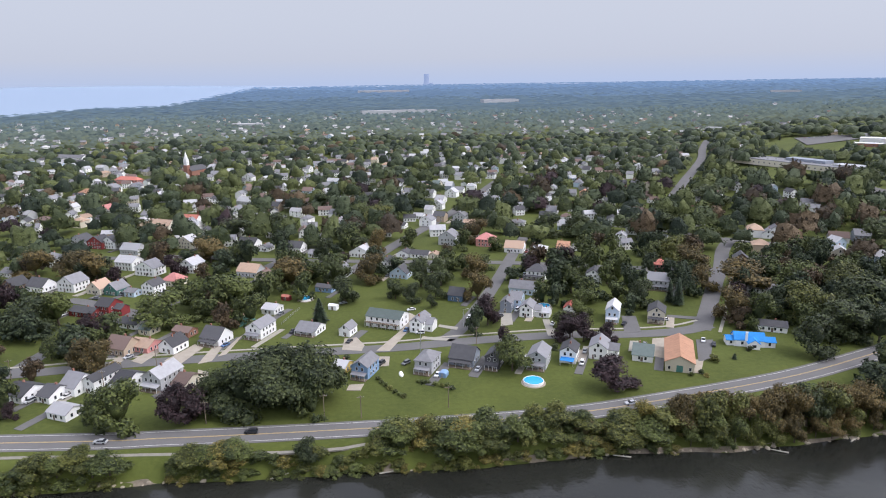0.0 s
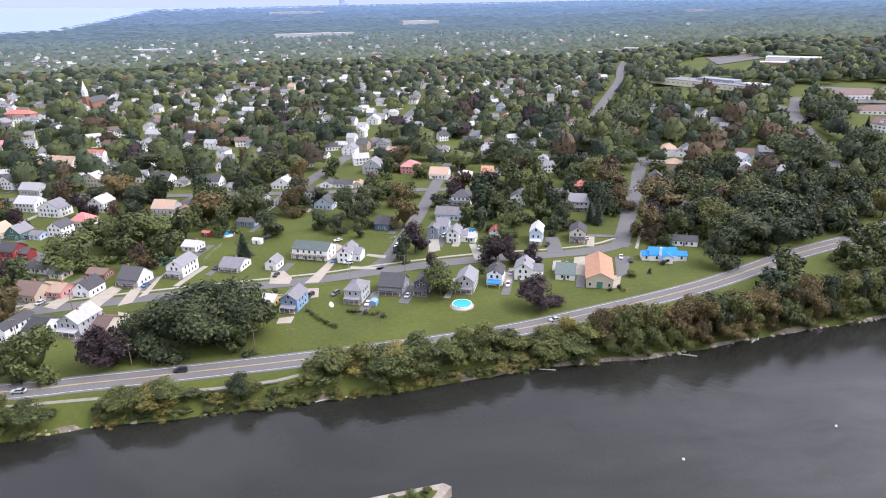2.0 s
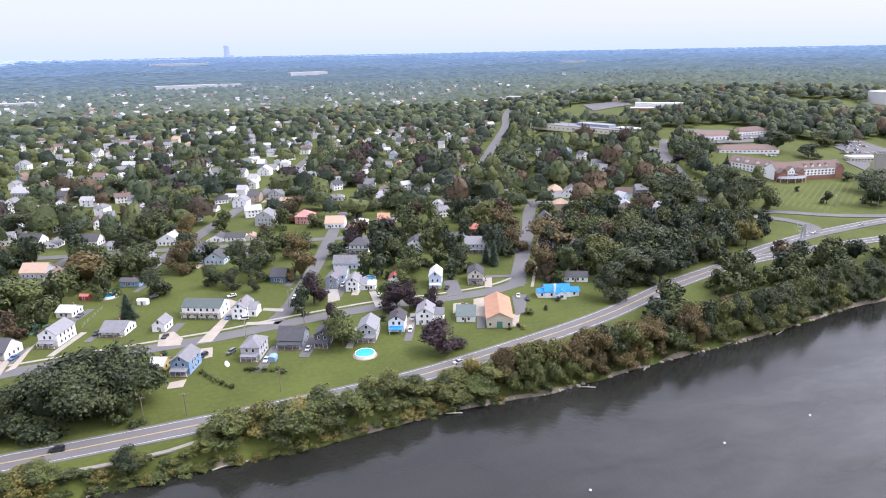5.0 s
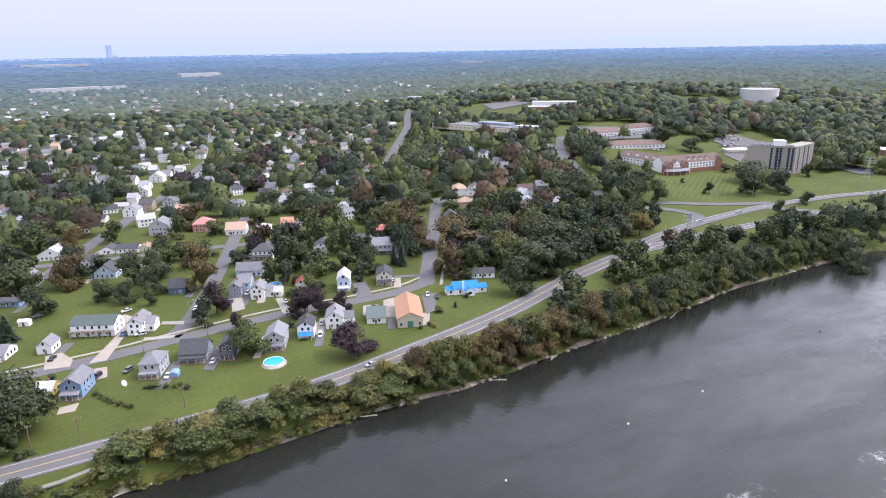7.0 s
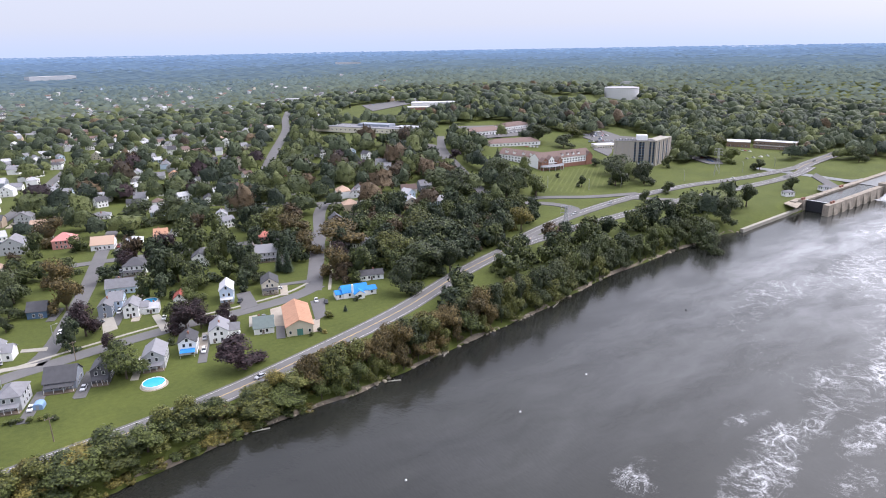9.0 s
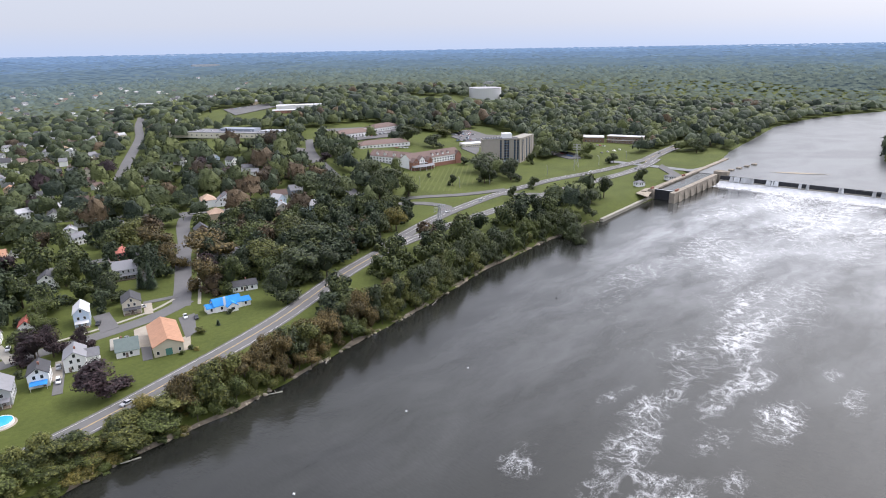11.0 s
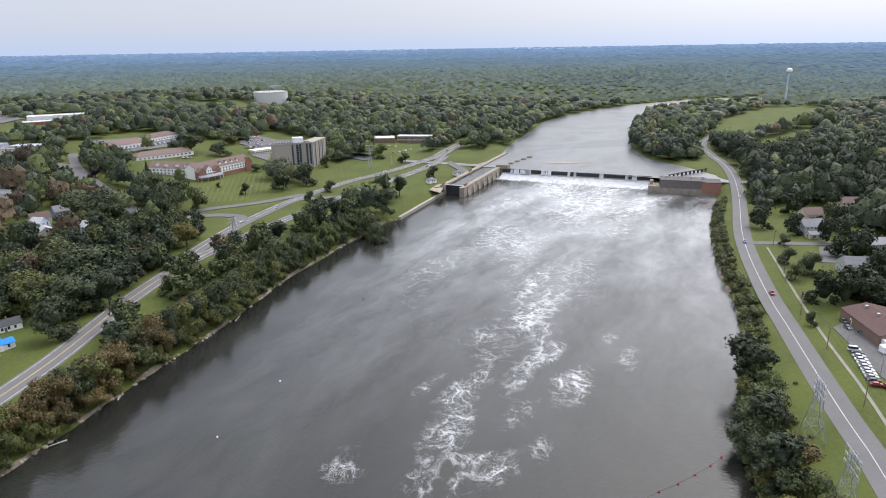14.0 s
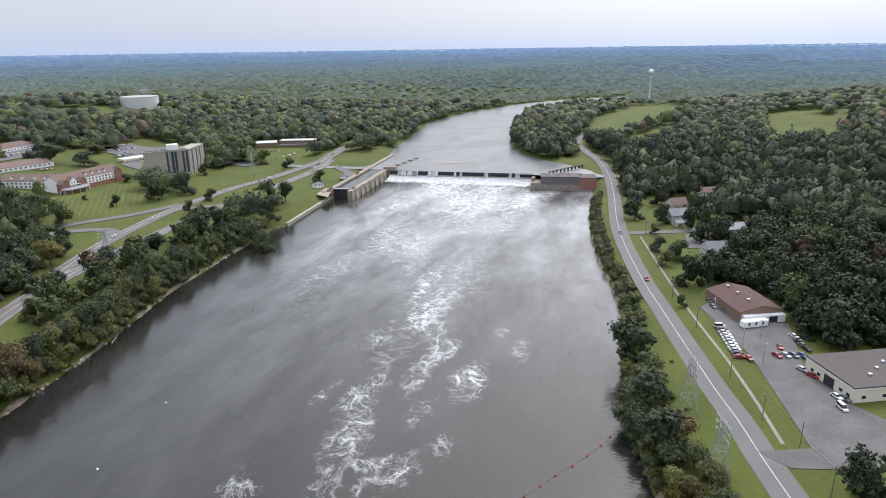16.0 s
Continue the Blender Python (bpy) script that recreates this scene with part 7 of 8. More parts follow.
def crown_mesh(name, material, seed, cards=800, squash=1.0, top=0.0, boughs=16, size=1.0):
    """A crown, 1 high and about 0.8 wide: leafy sprays on many boughs round a dense heart."""
    rg = np.random.RandomState(seed)
    lobes = [(np.array([0, 0, 0.66]), 0.27)]
    for i in range(boughs):
        a, z = i * 2.4 + rg.uniform(-0.4, 0.4), 0.12 + 0.72 * ((i * 0.618) % 1.0) + rg.uniform(-0.05, 0.05)
        w = 0.31 * (1 - top * (z - 0.3)) * (1.1 - 1.0 * max(0.0, z - 0.45)) * rg.uniform(0.72, 1.1)
        lobes.append((np.array([math.cos(a) * w, math.sin(a) * w, z]), rg.uniform(0.10, 0.17)))
    vs, fs = [], []
    hv, hf = lumpy(2, seed, 0.3, -2)
    vs.append(hv * [0.16 * squash, 0.16 * squash, 0.26] + [0, 0, 0.46])
    fs.append(hf)
    off = len(hv)
    for c, r in lobes[1:]:
        bv, bf = lumpy(1, seed + off, 0.35, -2)
        vs.append(bv * r * 0.62 * [squash, squash, 1] + c * [squash, squash, 1])
        fs.append(bf + off)
        off += len(bv)
    area = np.array([r * r for _, r in lobes])
    tri = []
    for k in rg.choice(len(lobes), cards, p=area / area.sum()):
        c, r = lobes[k]
        n = rg.normal(size=3)
        n[2] = n[2] * 0.8 + 0.3
        n /= np.linalg.norm(n)
        p = (c + n * r * rg.uniform(0.62, 1.2)) * [squash, squash, 1]
        n = n + rg.normal(size=3) * 0.45 + np.array([0, 0, 0.25])
        u = np.cross(n, rg.normal(size=3))
        u /= np.linalg.norm(u)
        w = np.cross(n, u)
        w /= np.linalg.norm(w) + 1e-6
        s = rg.uniform(0.014, 0.036) * size
        tri += [p - u * s - w * s * 0.7, p + u * s * 1.1 - w * s * 0.5, p + w * s * 1.2]
    vs.append(np.array(tri))
    v = np.concatenate(vs)
    heart = np.concatenate(fs).tolist()
    me = bpy.data.meshes.new(name)
    me.from_pydata(v.tolist(), [], heart + [(off + 3 * i, off + 3 * i + 1, off + 3 * i + 2) for i in range(cards)])
    me.materials.append(material)
    me.polygons.foreach_set("use_smooth", [i < len(heart) for i in range(len(heart) + cards)])
    me.update()
    return me


def needle_mesh(name, material, seed):
    """A spire of drooping needle sprays, 1 high."""
    rg = np.random.RandomState(seed)
    vs, fs = [], []
    for k in range(26):
        z = 0.10 + 0.88 * k / 26
        r = 0.25 * (1 - z) ** 0.8 + 0.01
        for j in range(12):
            a = j * math.tau / 12 + k * 0.7 + rg.uniform(-0.2, 0.2)
            d, s = np.array([math.cos(a), math.sin(a), -0.25]), np.array([-math.sin(a), math.cos(a), 0])
            q = r * rg.uniform(0.75, 1.2)
            o, wdt = len(vs), 0.035 * (1.15 - z)
            p = np.array([0, 0, z])
            vs += [p, p + d * q * 0.6 + s * wdt, p + d * q, p + d * q * 0.6 - s * wdt, p + d * q * 0.5 + np.array([0, 0, -0.03])]
            fs += [(o, o + 1, o + 2, o + 3), (o, o + 1, o + 4), (o + 4, o + 3, o)]
    me = bpy.data.meshes.new(name)
    me.from_pydata([tuple(p) for p in vs], [], fs)
    me.materials.append(material)
    me.update()
    return me


def trunk_mesh():
    s = Shape().tube((0, 0, -0.06), (0.01, 0, 0.42), 0.030, 0.018, 7)
    for i in range(5):
        a = i * 1.26 + 0.3
        s.tube((0.01, 0, 0.26 + 0.03 * i), (0.2 * math.cos(a), 0.2 * math.sin(a), 0.52 + 0.05 * i), 0.012, 0.005, 5)
    return s.data("trunk", M["bark"])


TRUNK = trunk_mesh()
KINDS = {"green": "broad green", "dark": "dense dark green", "olive": "yellowing olive-green", "yellow": "yellow-turning", "brown": "brown-turning chestnut", "purple": "dark purple-leaved", "needle": "dark green conifer"}
CROWNS = {}
for kind in KINDS:
    for v in range(3):
        seed = len(CROWNS) + 11
        CROWNS[kind, v] = needle_mesh("crown", M["leaf_needle"], seed) if kind == "needle" else crown_mesh("crown", M["leaf_" + kind], seed, 2900, 1.0 + 0.12 * (v - 1), 0.5 if v == 0 else 0.0, 20, 0.88)
BUSHES = {(k, v): crown_mesh("crown", M["leaf_" + k], 300 + 7 * v + len(k), 900, 1.05, 0.0, 8, 1.45) for k in KINDS if k != "needle" for v in range(2)}
GREAT = [crown_mesh("crown", M["leaf_dark"], 500 + v, 6500, 1.0, 0.0, 36, 0.66) for v in range(3)]
TREES, EXTRA = [], []


def tree(x, y, h, kind="green", wide=1.0, where="standing on grass", what="tree"):
    rnd = random.Random(int(x * 31 + y * 17))
    if what == "tree" and sum(w == "tree" for _, _, w in TREES) >= 300:
        EXTRA.append((x, y, 9.5))
        return None
    TREES.append((x, y, what))
    t = tagged(empty(what, pose(x, y, ground_height(x, y) - 0.1, 0, 0, rnd.uniform(0, 360)) @ Matrix.Diagonal((h * wide, h * wide, h, 1))), f"{KINDS[kind]} {what} {where}", what, "trees of the riverside town")
    share("trunk", TRUNK, t, Matrix.Identity(4))
    share("crown", CROWNS[kind, rnd.randrange(3)] if what == "tree" or kind == "needle" else BUSHES[kind, rnd.randrange(2)], t, Matrix.Identity(4) if what == "tree" else pose(0, 0, -0.18))
    return t


def inside(poly, x, y):
    c, j = False, len(poly) - 1
    for i in range(len(poly)):
        (xi, yi), (xj, yj) = poly[i], poly[j]
        if (yi > y) != (yj > y) and x < (xj - xi) * (y - yi) / (yj - yi) + xi:
            c = not c
        j = i
    return c


# houses of the farther streets, too many to tell one by one
rh = np.random.RandomState(21)
FAR_MATS = [M["wall_white"], M["wall_cream"], M["wall_grey"], M["wall_pale_blue"], M["roof_grey"], M["roof_dark"], M["roof_brown"], M["roof_light"], M["glass"], M["wall_tan"]]
far_houses = Shape()


def far_house(x, y, turn, w, d, h, wall, roof):
    z0, rise, hw, hd = land(x, y), d * 0.36, w / 2, d / 2
    m = pose(x, y, z0, 0, 0, turn)
    base = [(-hw, -hd), (hw, -hd), (hw, hd), (-hw, hd)]
    vs = [(a, b, -1.0) for a, b in base] + [(a, b, h) for a, b in base] + [(-hw, 0, h + rise), (hw, 0, h + rise)]
    far_houses.add([m @ Vector(v) for v in vs], [(0, 1, 5, 4), (1, 2, 6, 5), (2, 3, 7, 6), (3, 0, 4, 7), (7, 4, 8), (5, 6, 9)], wall)
    o, e = 0.45, 0.45 * rise / hd
    for s in (1, -1):
        q = [(-s * (hw + o), -s * (hd + o), h - e + 0.15), (s * (hw + o), -s * (hd + o), h - e + 0.15), (s * (hw + o), 0, h + rise + 0.15), (-s * (hw + o), 0, h + rise + 0.15)]
        far_houses.slab([m @ Vector(v) for v in q], 0.14, roof)
    for k in range(int(h // 2.6)):
        z = 0.9 + 2.7 * k
        for a in np.arange(-hw + 1.6, hw - 1.0, 2.6):
            for s in (1, -1):
                far_houses.add([m @ Vector(v) for v in ((a - s * 0.5, -s * (hd + 0.03), z), (a + s * 0.5, -s * (hd + 0.03), z), (a + s * 0.5, -s * (hd + 0.03), z + 1.4), (a - s * 0.5, -s * (hd + 0.03), z + 1.4))], [(0, 1, 2, 3)], 8)
        for s in (1, -1):
            for b in (-hd * 0.45, hd * 0.45):
                far_houses.add([m @ Vector(v) for v in ((s * (hw + 0.03), b - s * 0.45, z), (s * (hw + 0.03), b + s * 0.45, z), (s * (hw + 0.03), b + s * 0.45, z + 1.4), (s * (hw + 0.03), b - s * 0.45, z + 1.4))], [(0, 1, 2, 3)], 8)


for gx in np.arange(-1500, 1400, 23.0):
    for gy in np.arange(380, 2300, 27.0):
        px, py = gx + rh.uniform(-7, 7), gy + rh.uniform(-7, 7)
        r, az = math.hypot(px, py), math.degrees(math.atan2(px, py))
        chance = (0.45 if az < 3 else 0.34 if az < 22 else 0.12) * (1 - 0.7 * smooth(r, 950, 1300)) * smooth(r, 420, 560) * (1 - 0.6 * smooth(r, 1500, 2300))
        if not -38 < az < 33 or r > 2300 or rh.rand() > chance or on_lake(px, py) > -40 or any(inside(q, px, py) for q in CLEAR):
            continue
        if any((px - a) ** 2 + (py - b) ** 2 < (w + 9) ** 2 for a, b, w in HOUSES) or any((px - p.x) ** 2 + (py - p.y) ** 2 < (width / 2 + 9) ** 2 for pts, width in ROADS for p in pts):
            continue
        far_house(px, py, 12 + rh.choice([0, 90, 180]) + rh.uniform(-6, 6), rh.uniform(8.5, 13), rh.uniform(7, 9), rh.choice([3.4, 5.4, 5.6, 5.8]), rh.choice([0, 1, 2, 3, 9], p=[0.64, 0.12, 0.12, 0.06, 0.06]), rh.choice([4, 5, 6, 7], p=[0.4, 0.25, 0.15, 0.2]))
        HOUSES.append((px, py, 5.0))
tagged(far_houses.part("far_houses", FAR_MATS), "white and pale wooden houses among trees in far streets", "houses", kind="stuff")

ROAD_CELLS = {}
for pts, width in ROADS:
    for p in pts:
        for k in (-1, 0, 1):
            for q in (-1, 0, 1):
                ROAD_CELLS.setdefault((int(p.x // 10) + k, int(p.y // 10) + q), []).append((p.x, p.y, width / 2 + 3.5))
HOUSE_CELLS = {}
for hx, hy, hr in HOUSES:
    for k in range(-5, 4):
        for q in range(-6, 4):
            HOUSE_CELLS.setdefault((int(hx // 10) + k, int(hy // 10) + q), []).append((hx, hy, hr))
WOODS = [[(158, 302), (212, 287), (262, 305), (318, 345), (318, 386), (290, 410), (240, 425), (200, 425), (180, 380)]]


def before(x, y, a, b, w):
    """Whether (x, y) lies in the open front yard of the house at (a, b), toward the river."""
    n = math.hypot(a, b)
    ux, uy = a / n, b / n
    t, s = (a - x) * ux + (b - y) * uy, (a - x) * uy - (b - y) * ux
    return 0 < t < w + 11 + 0.045 * n and abs(s) < w * 0.85


def free(x, y, r=4.0):
    if ashore(x, y) < (15 if -260 < x < 640 else 3) or on_lake(x, y) > -15:
        return False
    c = (int(x // 10), int(y // 10))
    if any((x - a) ** 2 + (y - b) ** 2 < (w + r * 0.4) ** 2 for a, b, w in ROAD_CELLS.get(c, ())):
        return False
    # a house keeps its own ground and a view to the south open
    if any((x - a) ** 2 + (y - b) ** 2 < (w + r) ** 2 or before(x, y, a, b, w) for a, b, w in HOUSE_CELLS.get(c, ())):
        return False
    return not any(inside(p, x, y) for p in CLEAR)


def wooded(x, y):
    """How closely the trees stand: 1 in the woods, less among houses."""
    az, r = math.degrees(math.atan2(x, y)), math.hypot(x, y)
    if any(inside(p, x, y) for p in WOODS):
        return 1.0
    if y < 60:
        return 1.0
    town = 0.38 if r < 560 else 0.47
    return town + (1 - town) * max(smooth(r, 900, 1300), smooth(az, 33, 40) * smooth(r, 480, 560))


# trees that stand out singly
tree(66, 237, 14.0, "purple", 1.75)
# the great maple by the highway and its neighbours
for x, y, h, wide in ((-77, 223, 22.5, 1.25), (-63, 222, 21.5, 1.25), (-50, 228, 25.5, 0.95), (-89, 225, 16.5, 1.15), (-70, 231, 23.0, 1.2)):
    maple = tree(x, y, h, "dark", wide)
    maple.children[1].data = GREAT[int(h) % 3]
# round the residence and the tower
for x, y, h, kind, wide in ((367, 437, 23.8, "dark", 1.25), (343, 395, 24, "dark", 0.9), (330, 362, 11.6, "green", 1.3), (502, 441, 8.9, "dark", 1.2), (396, 537, 11.1, "purple", 1.2), (404, 521, 21.1, "dark", 0.9), (455, 565, 9.7, "dark", 1), (407, 442, 20.1, "green", 0.9), (431, 511, 13.9, "needle", 1.3), (444, 509, 10.3, "needle", 1.3), (302, 362, 9.8, "brown", 1), (431, 424, 5, "dark", 1), (602, 569, 18.4, "olive", 1.3), (536, 561, 23.7, "dark", 1.3), (545, 528, 15.8, "dark", 1.6), (297, 428, 24, "dark", 1.2), (312, 420, 23.3, "dark", 1.2), (451, 372, 24, "dark", 1), (479, 363, 20.9, "dark", 1.2), (560, 398, 13, "green", 1.2), (630, 372, 17.3, "green", 1.1), (618, 333, 11.7, "dark", 1), (614, 337, 7.8, "dark", 1.2), (668, 413, 21.8, "olive", 1.2), (666, 428, 24, "green", 1.2), (658, 440, 15.4, "olive", 1.3)):
    tree(x, y, h, kind, wide)
tree(-47, 191, 9.4, "dark")
tree(-119, 210, 20.0, "green", 1.23)
tree(-127, 211, 16.4, "green")
tree(-100, 213, 15.8, "purple")
tree(-94, 216, 14.4, "purple")
tree(-164, 218, 7.5, "purple")
tree(-172, 295, 15.1, "purple")
tree(-180, 271, 12.3, "green")
tree(-159, 259, 16.3, "brown")
tree(-150, 257, 16.0, "brown")
tree(-147, 313, 20.0, "green", 1.38)
tree(-132, 337, 20.0, "green", 1.45)
tree(-116, 339, 20.0, "green", 1.44)
tree(-94, 377, 20.0, "brown", 1.65)
tree(-68, 382, 20.0, "dark", 1.07)
tree(-47, 385, 20.0, "brown", 1.03)
tree(-57, 344, 17.0, "dark")
tree(-15, 373, 20.0, "dark", 1.20)
tree(-3, 375, 20.0, "dark", 1.00)
tree(-6, 354, 16.4, "dark")
tree(-8, 335, 8.3, "dark")
tree(-29, 351, 13.2, "dark")
tree(-19, 345, 12.2, "dark")
tree(18, 388, 18.0, "brown")
tree(18, 347, 19.4, "brown")
tree(21, 308, 17.3, "purple")
tree(28, 254, 16.4, "green")
tree(27, 283, 9.6, "purple")
tree(59, 287, 15.8, "purple")
tree(65, 285, 14.4, "purple")
tree(76, 283, 10.5, "purple")
tree(68, 313, 12.1, "green")
tree(73, 357, 18.6, "green")
tree(73, 326, 14.1, "green")
tree(98, 374, 16.2, "green")
tree(55, 395, 14.0, "purple")
tree(75, 403, 19.0, "purple")
tree(106, 332, 16.2, "dark")
tree(156, 394, 20.0, "brown", 1.21)
tree(149, 357, 17.1, "brown")
tree(173, 356, 20.0, "brown", 1.68)
tree(146, 310, 20.0, "brown", 1.01)
tree(155, 301, 20.0, "green", 1.02)
tree(185, 317, 20.0, "olive", 1.37)
tree(184, 300, 20.0, "olive", 1.13)
tree(164, 267, 20.0, "dark", 1.02)
tree(186, 284, 20.0, "dark", 1.46)
tree(220, 320, 20.0, "dark", 1.65)
tree(202, 354, 20.0, "green", 1.29)
tree(224, 343, 20.0, "olive", 1.30)
tree(-58, 549, 20.0, "olive", 1.67)
tree(-71, 474, 20.0, "dark", 1.41)
tree(-83, 429, 20.0, "dark", 1.01)
tree(-49, 456, 19.2, "brown")
tree(-121, 623, 20.0, "dark", 1.64)
tree(23, 487, 20.0, "brown", 1.23)
tree(83, 504, 20.0, "dark", 1.60)
tree(105, 503, 20.0, "dark", 1.61)
tree(-165, 436, 20.0, "brown", 1.35)
tree(-170, 500, 20.0, "dark", 1.65)
tree(-136, 519, 20.0, "dark", 1.68)
tree(-278, 552, 20.0, "dark", 1.92)
tree(-269, 405, 20.0, "brown", 1.27)
tree(-240, 400, 20.0, "brown", 1.37)
tree(-224, 396, 20.0, "brown", 1.20)
tree(-209, 303, 20.0, "dark", 1.18)
tree(-202, 315, 20.0, "green", 1.20)
tree(-207, 468, 13.5, "olive")
tree(151, 415, 20.0, "olive", 1.16)
tree(149, 485, 20.0, "dark", 1.33)
tree(169, 491, 20.0, "dark", 1.35)
tree(246, 585, 20.0, "dark", 1.97)
tree(181, 306, 20.0, "olive", 1.14)
tree(184, 284, 20.0, "dark", 1.09)
tree(199, 276, 20.0, "dark", 1.10)
tree(290, 318, 18.0, "yellow")
tree(269, 311, 19.0, "dark")
tree(491, 401, 20.0, "dark", 1.83)
tree(488, 373, 20.0, "dark", 1.14)
tree(423, 386, 11.5, "dark")
tree(365, 383, 20.0, "green", 1.10)
tree(375, 420, 20.0, "dark", 1.28)
tree(377, 450, 20.0, "dark", 1.21)
tree(464, 327, 11.4, "dark")
tree(421, 317, 11.7, "dark")
tree(551, 268, 13.6, "dark")
tree(722, 287, 17.4, "dark")
tree(373, 233, 20.0, "dark", 1.16)
tree(417, 245, 20.0, "dark", 1.01)
tree(470, 260, 20.0, "dark", 1.01)
tree(363, 220, 19.7, "dark")
tree(380, -40, 13.5, "dark")
tree(395, -30, 10.5, "dark")
tree(368, -33, 9.9, "green")
tree(433, -30, 7.8, "dark")
tree(306, -36, 7.0, "dark")
tree(-66, 316, 14.0, "needle", 1.5)
tree(127, 334, 17.0, "needle")
tree(124, 339, 14.0, "needle")
tree(532, 1031, 12.0, "needle")
tree(196, 364, 14.0, "needle")
tree(-115, 696, 14.0, "needle")
tree(364, 629, 16.0, "needle")
tree(391, 724, 14.0, "needle")

for x, y, h, kind in ((-29, 247, 2.4, "olive"), (-27, 244, 2.2, "green"), (-25, 241, 2.4, "green"), (-23, 238, 2.6, "olive"), (-21, 235, 2.4, "green"), (-19, 233, 2.2, "green"), (-17, 231, 2.2, "olive"), (-12, 244, 2.2, "green"), (-10, 243, 2.4, "dark"), (-8, 243, 2.4, "green"),
                      (-5, 241, 2.8, "green"), (-2, 240, 2.2, "olive"), (0, 240, 2.4, "green"), (2, 237, 2.8, "dark"), (102, 247, 2.4, "green"), (107, 249, 2.6, "dark"), (108, 246, 2.4, "yellow"), (117, 261, 4.5, "olive"), (127, 263, 4.0, "needle"), (50, 276, 4.0, "dark"), (-45, 268, 3.4, "dark"), (138, 272, 3.2, "dark")):
    tree(x, y, h, kind, 1.3 if kind != "needle" else 1.6, "in a garden", "shrub")

# brush on the guard wall
for x, y, h, kind in ((10, 136.5, 2.6, "olive"), (6, 135.5, 3.0, "green"), (1, 134.5, 2.8, "olive"), (-5, 133, 3.2, "green"), (-11, 132.5, 3.0, "olive"), (-23, 131, 6.5, "yellow"), (8, 132, 3.0, "green"), (0, 128, 3.4, "green")):
    t = tree(x, y, h, kind, 1.4, "on a guard wall", "shrub")
    t.matrix_basis = Matrix.Translation((0, 0, -2.3 - t.matrix_basis.translation.z)) @ t.matrix_basis

# banks of the river
rnd = random.Random(4)


def bank_tree(x, side, d, h, kind, wide=1.0):
    y = along(NORTH_BANK, x) + d if side == "n" else along(SOUTH_BANK, x) - d
    tree(x, y, h, kind, wide, "on the overgrown river bank", "shrub" if h < 7.2 else "tree")


x = -165.0
while x < 405:
    # low brush to the west, tall trees to the east, an open stretch of grass in between
    if -109 < x < -94:
        x += 6
        continue
    tall = x > 84
    for d in (2.0, 6.5, 11.5) if 84 < x < 300 else (2.5, 8.5) if tall else (0.8, 3.6) if x < -28 else (1.0, 4.4, 8.2):
        if rnd.random() < 0.93:
            h = rnd.uniform(3.0, 4.6)
            if tall:
                h = rnd.uniform(8, 13) if d < 4 else rnd.uniform(10, 14) if d > 10 else rnd.uniform(15, 19) if x < 250 else rnd.uniform(10, 14)
                kind = rnd.choice(["brown", "brown", "olive", "brown", "green", "brown", "dark"] if 75 < x < 180 else ["green", "dark", "dark", "brown", "olive", "olive"] if x < 260 else ["dark", "dark", "green"])
                if d < 4 and rnd.random() < 0.5:
                    kind = rnd.choice(["olive", "green"])
            else:
                if (-92 < x < -66 or -140 < x < -109) and d > 2:
                    h += 3.6
                elif -25 < x < 84 and d > 2:
                    h += rnd.uniform(0.5, 2.2) + (4.0 if rnd.random() < 0.22 else 0)
                kind = rnd.choice(["green", "yellow", "olive", "green", "olive", "olive", "yellow"] if x > -28 else ["green", "olive", "green", "olive", "yellow"])
            bank_tree(x + rnd.uniform(-1.5, 1.5), "n", d + rnd.uniform(-0.8, 0.8), h, kind, rnd.uniform(0.7, 0.95) if tall else rnd.uniform(1.4, 1.9))
    x += rnd.uniform(3.0, 4.2) + 4.2 if tall else rnd.uniform(3.1, 3.9)
for x, d, h, kind in ((-8, 9, 9.5, "yellow"), (30, 9, 12, "olive"), (38, 10, 12, "olive"), (48, 6, 9, "brown"), (60, 7, 9, "dark"), (70, 10, 11, "yellow"), (88, 10, 12, "yellow"), (104, 9, 13, "brown")):
    bank_tree(x, "n", d, h, kind)
for x, y, h, kind, wide in ((207, -16, 15, "dark", 1.1), (200, -12, 13, "dark", 1.1), (214, -20, 14, "dark", 1.0), (223, -15, 13, "green", 1.1), (193, -16, 12, "dark", 1.1), (184, -18, 10, "yellow", 1.1), (187, -24, 13, "brown", 1.15), (178, -22, 11, "dark", 1.2), (176, -29, 10, "green", 1.2),
                            (168, -23, 9, "olive", 1.2), (163, -27, 8.6, "brown", 1.1), (233, -18, 12, "green", 1.0), (245, -14, 12, "olive", 1.0), (257, -13, 11, "dark", 1.0), (238, -11, 9, "olive", 1.1), (152, -27, 10, "olive", 1.2), (140, -34, 11, "dark", 1.2), (197, -23, 10, "olive", 1.0), (168, -33, 9, "olive", 1.2), (156, -34, 9, "green", 1.2)):
    tree(x, y, h, kind, wide, "on the overgrown river bank")
for k in range(12):
    x = rnd.uniform(140, 250)
    y = along(SOUTH_BANK, x) - rnd.uniform(13, 19)
    tree(x, y, rnd.uniform(1.2, 2.8), rnd.choice(["olive", "green", "olive", "yellow"]), 1.6, "in rough grass beside the river road", "shrub")
for x, y, h in ((283, -88, 15), (295, -86, 16), (306, -84, 15), (276, -95, 14), (290, -98, 17), (305, -96, 16), (321, -81, 15), (282, -108, 16), (332, -77, 14), (318, -92, 16), (300, -108, 17)):
    tree(x, y, h, "dark", 1.05, "at the edge of dark woodland")
